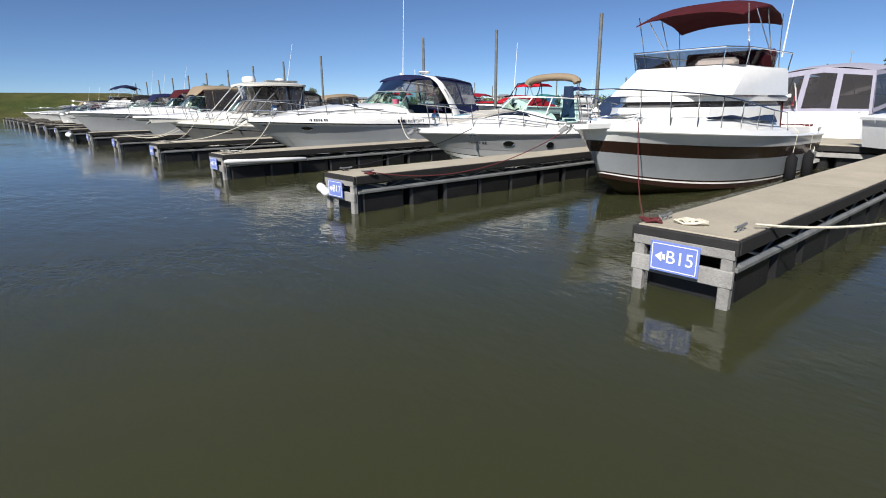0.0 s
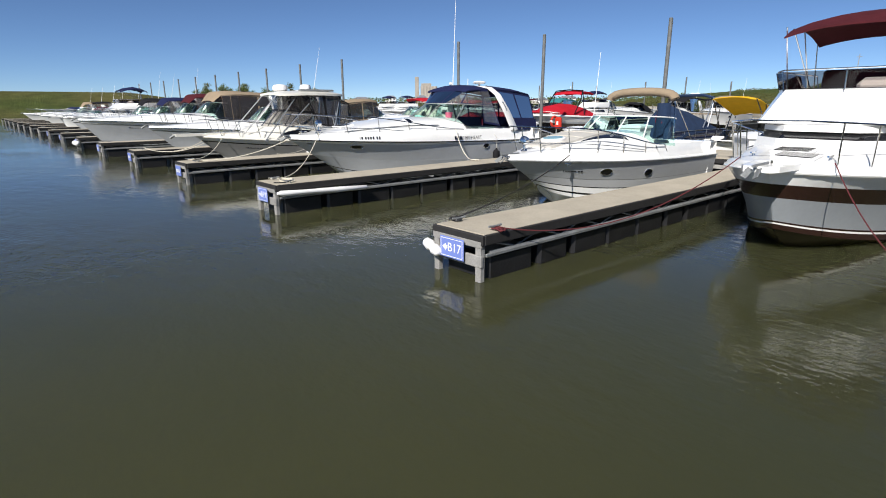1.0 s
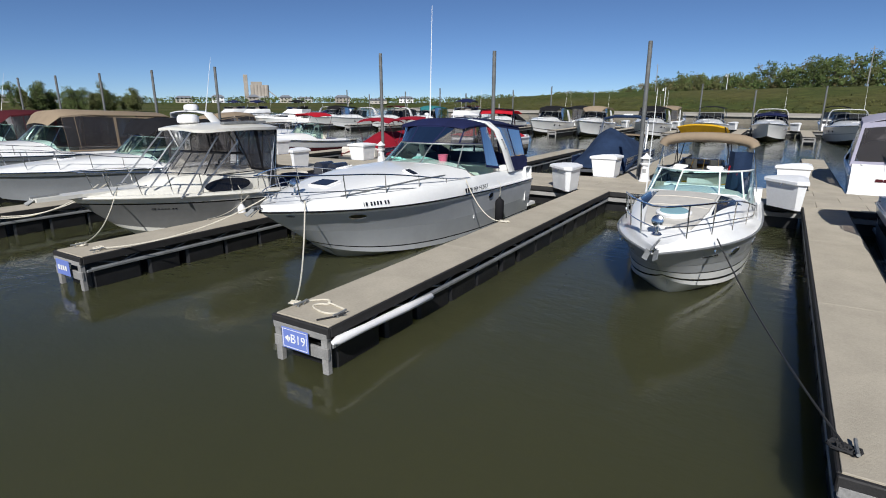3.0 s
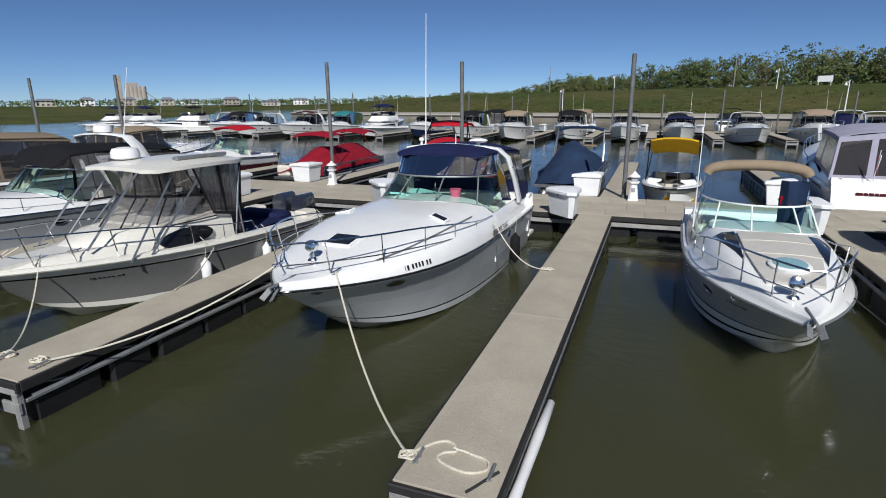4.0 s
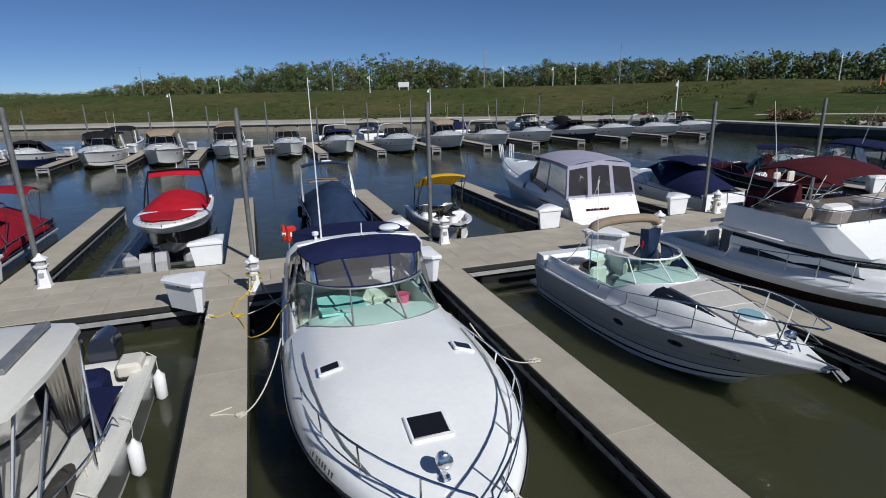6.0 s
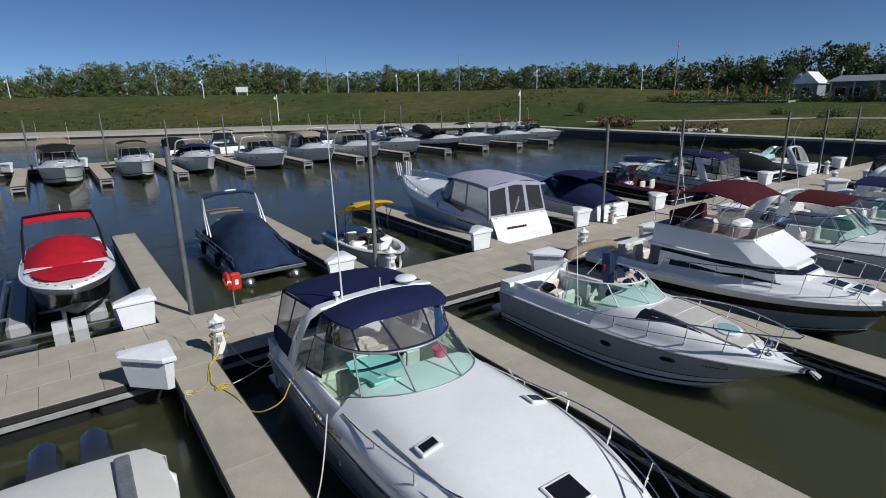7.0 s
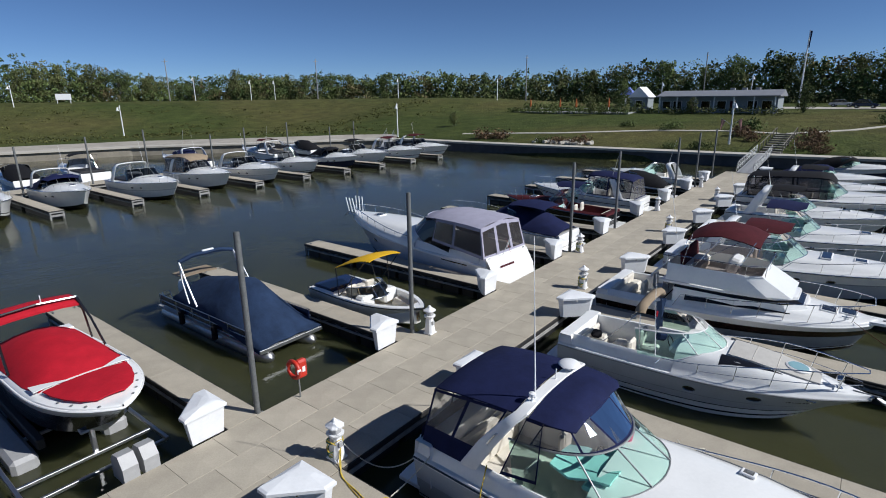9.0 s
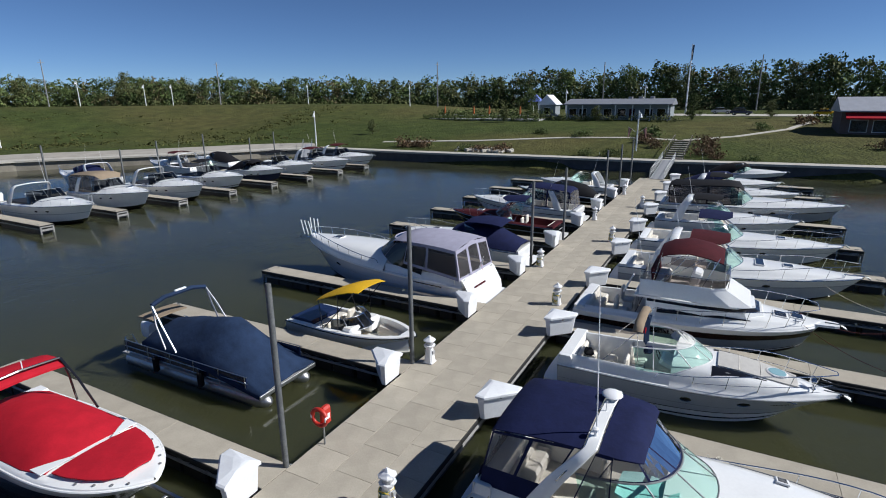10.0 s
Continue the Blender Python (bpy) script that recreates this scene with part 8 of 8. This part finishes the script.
for x, y, top in ((57, 27.1, 7.9), (49.5, 82.5, 7.8), (20.3, 130, 7.9), (-40, 172, 8.2)):
    lamp_post(x, y, top - ground_z(x, y))
FLAGR = mat("flag_cloth_faded", (0.38, 0.20, 0.18), 0.8, var=0.5, scale=4, fine=9)
fl = thing("bank_flags", "two small striped flags on slanted staffs at the lamp post", "flags", "", pose(57, 27.1, ground_z(57, 27.1)))
for sy in (-1, 1):
    stf = part("staff", Shape().tube([(0, 0, 2.6), (-0.2, sy * 1.3, 3.5)], 0.025, 5), ALU, fl)
    part("flag", Shape().sheet([[(-0.2 - 0.1 * math.sin(5 * a), sy * (1.3 - 0.5 * a * (1 - k)), 3.45 - 1.3 * k - 0.3 * a) for a in (0, 0.4, 0.8, 1.0)] for k in (0, 0.3, 0.6, 1.0)], 0.02), FLAGR, stf, smooth=50)
for x, y, h in ((18, 187, 5.5), (29.5, 193, 1.0), (62, 178, 7), (75, 168, 6), (81, 164, 6), (102, 130, 6), (118, 55, 6), (124, 36, 7), (-30, 235, 6), (112, 100, 6)):
    if h > 2:
        lamp_post(x, y, h, "distant white lamp post on the levee")
for x, y, h in ((130, 48, 13), (120, 95, 13), (95, 160, 13), (60, 190, 13), (10, 215, 12), (-60, 260, 12), (140, 10, 14)):
    root = thing("utility_pole", "tall thin timber utility pole against the trees", "utility pole", "utility poles", Matrix.Translation((x, y, ground_z(x, y))))
    part("pole", Shape().spin([(0.18, -0.5), (0.12, h)], 7), TIMBER, root)
    part("crossarm", Shape().box((0, 0, h - 0.8), (1.8, 0.12, 0.12), 0.02), TIMBER, root)
sb = thing("notice_board", "white notice board on two posts on the levee", "sign", "", pose(29.5, 187, ground_z(29.5, 187), 0, 0, -25))
part("panel", Shape().box((0, 0, 1.7), (3.6, 0.12, 1.6), 0.02), WHITE, sb)
for sx in (-1.5, 1.5):
    part("post", Shape().box((sx, 0, 0.6), (0.16, 0.16, 1.9), 0.02), WHITE, sb)

fx_, fy_ = 120.0, 25.6
fp = thing("flagpole", "tall white flagpole with a dark drooping flag", "flagpole", "", Matrix.Translation((fx_, fy_, ground_z(fx_, fy_))))
part("pole", Shape().spin([(0.22, -0.3), (0.2, 1), (0.10, 16.0)], 10), WHITE, fp, smooth=40)
part("flag", Shape().sheet([[(0.1 * math.sin(9 * k) - 0.1 * q, -0.12 - 0.35 * q * (1 - 0.4 * k), 15.8 - 3.4 * k) for q in (0, 0.4, 0.8, 1.0)] for k in (0, 0.2, 0.4, 0.6, 0.8, 1.0)], 0.05), NAVY, fp, smooth=50)


# ---- buildings on the bank ----
SIDING = mat("siding_grey", (0.26, 0.29, 0.31), 0.7, var=0.1, scale=1.0, fine=10, bump=0.1)
ROOFG = mat("roof_grey", (0.20, 0.21, 0.235), 0.7, var=0.12, scale=1.0, fine=9, bump=0.2, bscale=12)
BRICK = mat("brick_dark", (0.14, 0.105, 0.09), 0.85, var=0.2, scale=2.0, fine=12, bump=0.2)


def windows(root, x, ys, z, w, h, face=-1):
    for y in ys:
        wd = part("window", Shape().box((x + face * 0.04, y, z), (0.10, w + 0.16, h + 0.16), 0.01), WHITE, root)
        part("pane", Shape().box((x + face * 0.08, y, z), (0.06, w, h), 0.005), DARKGLASS, wd)
        part("pane_back", Shape().box((x + face * 0.06, y, z), (0.06, w - 0.02, h - 0.02), 0.0), DARK, wd)


gz = ground_z(98, 36) - 0.3
rs = thing("restaurant", "long low grey restaurant with white porch posts", "building", "buildings on the bank", Matrix.Translation((0, 0, gz)))
part("wall", Shape().box((100, 37.6, 1.7), (8, 21.8, 3.4), 0.02), SIDING, rs)
part("roof", Shape().loft([[(94.2, y, 3.3), (94.2, y, 3.5), (100, y, 4.6), (105, y, 3.5), (105, y, 3.3)] for y in (26.2, 49.0)], True, True, True), ROOFG, rs)
for i in range(7):
    part("porch_post", Shape().box((94.6, 27.0 + i * 3.55, 1.7), (0.22, 0.22, 3.3), 0.02), WHITE, rs)
windows(rs, 96, [28.5, 31.0, 36.5, 39.5, 42.3, 45.0, 47.2], 1.7, 1.6, 1.5)
part("door", Shape().box((95.95, 34.4, 1.3), (0.08, 1.1, 2.3), 0.01), BURG, rs)
for y in (31, 33.4, 35.6):
    part("roof_vent", Shape().box((100.5, y, 4.75), (0.9, 0.9, 0.5), 0.05), GREYP, rs)
kz = ground_z(103, 55) - 0.2
kk = thing("gabled_kiosk", "small grey kiosk with a steep white gable roof", "building", "buildings on the bank", Matrix.Translation((0, 0, kz)))
part("wall", Shape().box((102, 54.5, 1.5), (4, 4, 3.0), 0.02), SIDING, kk)
part("roof", Shape().loft([[(99.4, 52.1, 2.9), (99.4, 54.5, 5.2), (99.4, 56.9, 2.9)], [(104.6, 52.1, 2.9), (104.6, 54.5, 5.2), (104.6, 56.9, 2.9)]], True, True, True), WHITE, kk)
windows(kk, 100, [54.5], 1.5, 1.4, 1.4)
bz = ground_z(120, 64) - 0.2
bk = thing("blue_kiosk", "small blue and white pavilion with a pointed roof", "building", "buildings on the bank", Matrix.Translation((120, 64, bz)))
for sx in (-1.2, 1.2):
    for sy in (-1.2, 1.2):
        part("post", Shape().box((sx, sy, 1.6), (0.3, 0.3, 3.2), 0.02), WHITE, bk)
part("roof", Shape().loft([[(-1.8, -1.8, 3.1), (1.8, -1.8, 3.1), (1.8, 1.8, 3.1), (-1.8, 1.8, 3.1)], [(-0.1, -0.1, 5.0), (0.1, -0.1, 5.0), (0.1, 0.1, 5.0), (-0.1, 0.1, 5.0)]], True, True, True), SIGNB, bk)

pz = ground_z(92, 68)
pt = thing("patio", "paved restaurant patio with low wall", "patio", "", None, "structure")
part("paving", Shape().box((94, 68, pz - 0.4), (9, 30, 1.2), 0.05), GREYP, pt)
front = leaf_mass(21, [(89.2 + rg.uniform(-0.5, 0.5), 53 + 30 * rg.random(), pz + rg.uniform(-0.2, 1.1)) for _ in range(420)], [0.5] * 420, 10, 0.13)
single("patio_hedge", front, LEAF, "low clipped hedge along the patio edge", "hedge", kind="stuff")
for i in range(9):
    tb = thing("patio_table", "small round patio table with chairs", "table", "patio tables", pose(92 + (i % 2) * 2.6, 56 + i * 2.9, pz + 0.2))
    part("tabletop", Shape().spin([(0.5, 0.7), (0.52, 0.73), (0.5, 0.75)], 10), GREYP, tb)
    part("leg", Shape().tube([(0, 0, 0), (0, 0, 0.72)], 0.05, 6), DARK, tb)
ORANGE = mat("umbrella_orange", (0.45, 0.13, 0.03), 0.8, var=0.1)
for y in (58.5, 66.2, 70.2, 78.0):
    um = thing("patio_umbrella", "closed orange patio umbrella on its pole", "umbrella", "patio umbrellas", pose(92.4, y, pz + 0.2))
    part("pole", Shape().tube([(0, 0, 0), (0, 0, 3.0)], 0.04, 6), WHITE, um)
    part("canopy", Shape().spin([(0.10, 1.0), (0.26, 1.3), (0.20, 2.2), (0.04, 3.0)], 8), ORANGE, um)
hedge = Shape()
for i in range(260):
    y = 53 + 30 * rg.random()
    v, f = leaf_cloud(rg, [((98.6 + rg.uniform(-0.6, 0.6), y, pz + rg.uniform(0.3, 2.0)), 0.6)], 8, 0.22, 0.7)
    hedge.add(v, f)
single("hedge", hedge, LEAF, "clipped dark hedge behind the patio", "hedge", kind="stuff")
fz = Shape()
for i in range(200):
    y = 25 + 30 * rg.random()
    v, f = leaf_cloud(rg, [((92.6 + rg.uniform(-0.8, 0.8), y, ground_z(92.6, y) + rg.uniform(0.2, 1.1)), 0.6)], 8, 0.2, 0.7)
    fz.add(v, f)
single("planting", fz, LEAF2, "mixed low planting before the restaurant", "planting", kind="stuff")

rz = ground_z(80, -6) - 0.2
rb = thing("shop_building", "brick shop with grey metal roof and red awning", "building", "buildings on the bank", Matrix.Translation((0, 0, rz)))
part("wall", Shape().box((84, -12.6, 1.9), (9, 24, 3.8), 0.02), BRICK, rb)
part("roof", Shape().loft([[(78.6, y, 3.7), (78.6, y, 3.9), (84, y, 6.0), (89.4, y, 3.9), (89.4, y, 3.7)] for y in (-25, -0.2)], True, True, True), mat("metal_roof", (0.42, 0.43, 0.46), 0.5, 0.2, var=0.1, scale=1, fine=8), rb)
part("awning", Shape().loft([[(79.4, y, 3.6), (77.6, y, 2.8), (77.6, y, 2.6)] for y in (-24, -1)]), RED, rb, "red fabric awning")
windows(rb, 79.5, [-3, -6, -9, -12, -15, -18], 1.5, 2.2, 1.8)


def car(x, y, rot, paint, label, tall=1.0):
    root = thing("car", label, "car", "parked cars", pose(x, y, ground_z(x, y) + 0.1, 0, 0, rot))
    prof = [(-2.2, 0.35), (-2.25, 0.75), (-1.3, 0.92), (-0.7, 0.95), (0.9, 0.95), (2.1, 0.9), (2.2, 0.4)]
    part("body", Shape().loft([[(a, s * w, z) for a, z in prof] for s, w in ((-1, 0.8), (-1, 0.9), (1, 0.9), (1, 0.8))], True, True, True), paint, root, smooth=30)
    top = [(-0.95, 0.93), (-0.4, 1.42 * tall), (1.1 * tall, 1.45 * tall), (1.8 * tall, 0.93)]
    cabin = part("cabin", Shape().loft([[(a, s, z) for a, z in top] for s in (-0.78, 0.78)], True, True, True), BLACKGEL, root, "dark glazed cabin")
    part("roof_panel", Shape().box((0.4, 0, 1.45 * tall), (1.4 * tall, 1.4, 0.06), 0.02), paint, cabin)
    for a in (-1.35, 1.35):
        for s in (-0.85, 0.85):
            w = part("wheel", Shape().spin([(0.32, -0.1), (0.34, 0), (0.32, 0.1)], 14, (a, s, 0.33), pose(0, 0, 0, 90)), RUBBER, root)
            part("hub", Shape().spin([(0.18, -0.105), (0.18, 0.105)], 10, (a, s, 0.33), pose(0, 0, 0, 90)), ALU, w)


car(112, 13.5, 80, NAVYGEL, "dark blue estate car parked on the pale asphalt", 1.15)
car(116, 17.5, 80, GREYHULL, "silver car parked on the pale asphalt")
car(110, -2.0, 80, YELLOW, "bright yellow car parked on the pale asphalt")
car(120, 38.0, 90, WHITE, "white car parked behind the restaurant")

# ---- across the river ----
ge = thing("grain_elevator", "tall pale concrete grain elevator across the river", "building", "", pose(-788, 642, 3, 0, 0, 50) @ Matrix.Diagonal((0.60, 0.60, 0.86, 1.0)))
CONC2 = mat("concrete_weathered", (0.33, 0.295, 0.255), 0.9, var=0.2, scale=0.05, fine=0.8)
part("head_house", Shape().box((-14, 0, 28), (11, 14, 56), 0.3), CONC2, ge)
for i in range(5):
    part("silo", Shape().spin([(7, 0), (7, 36), (6.6, 37)], 14, (4 + i * 9.0, 0, 0)), CONC2, ge, smooth=40)
part("gallery", Shape().box((14, 0, 40), (30, 6, 6), 0.2), CONC2, ge)
part("annex", Shape().box((20, -14, 8), (40, 14, 16), 0.2), GREYP, ge)
part("conveyor", Shape().tube([(26, 0, 38), (80, 0, 6)], 1.2, 5), GREYP, ge)
for i in range(22):
    an = radians(126 + i * 3.1 + rg.uniform(-0.8, 0.8))
    R = 655 + rg.uniform(0, 60)
    x, y, w, h = R * math.cos(an), R * math.sin(an), rg.uniform(9, 20), rg.uniform(5, 9)
    z = ground_z(x, y)
    hb = thing("waterside_house", "pale multi-storey waterside house across the river", "building", "houses across the river", pose(x, y, z, 0, 0, math.degrees(an) - 90))
    part("wall", Shape().box((0, 0, h * 0.4), (w, 14, h * 0.8), 0.1), (WHITE, CONC, CONC2)[i % 3], hb)
    part("roof", Shape().loft([[(sx * (w / 2 + 1), -8, h * 0.8), (sx * (w / 2 - 3), 0, h * 1.15), (sx * (w / 2 + 1), 8, h * 0.8)] for sx in (-1, 1)], True, True, True), ROOFG, hb)
    for k in range(int(w / 4)):
        for fl in range(2 if h < 12 else 3):
            part("window", Shape().box((-w / 2 + 2.5 + k * 4, -7.05, 1.8 + fl * 3.1), (1.7, 0.15, 1.5), 0.02), DARK, hb)
# ramp of the far pier
cg = thing("gangway", "light gangway from far pier to bank", "gangway", "", None)
a_, b_ = Vector((37.3, 74.4, H)), Vector((49.5, 84.5, 1.8))
part("walkway", Shape().loft([[(p.x - 0.5, p.y + 0.6, p.z), (p.x + 0.5, p.y - 0.6, p.z), (p.x + 0.5, p.y - 0.6, p.z - 0.15), (p.x - 0.5, p.y + 0.6, p.z - 0.15)] for p in (a_, b_)], True, True, True), GREYP, cg)
for s in (-1, 1):
    o = Vector((-0.5 * s, 0.6 * s, 0))
    part("handrail", Shape().tube([a_ + o + Vector((0, 0, 1)), b_ + o + Vector((0, 0, 1))], 0.03, 5), ALU, cg)
    for i in range(7):
        p = a_.lerp(b_, i / 6) + o
        part("rail_post", Shape().tube([p, p + Vector((0, 0, 1))], 0.025, 5), ALU, cg)
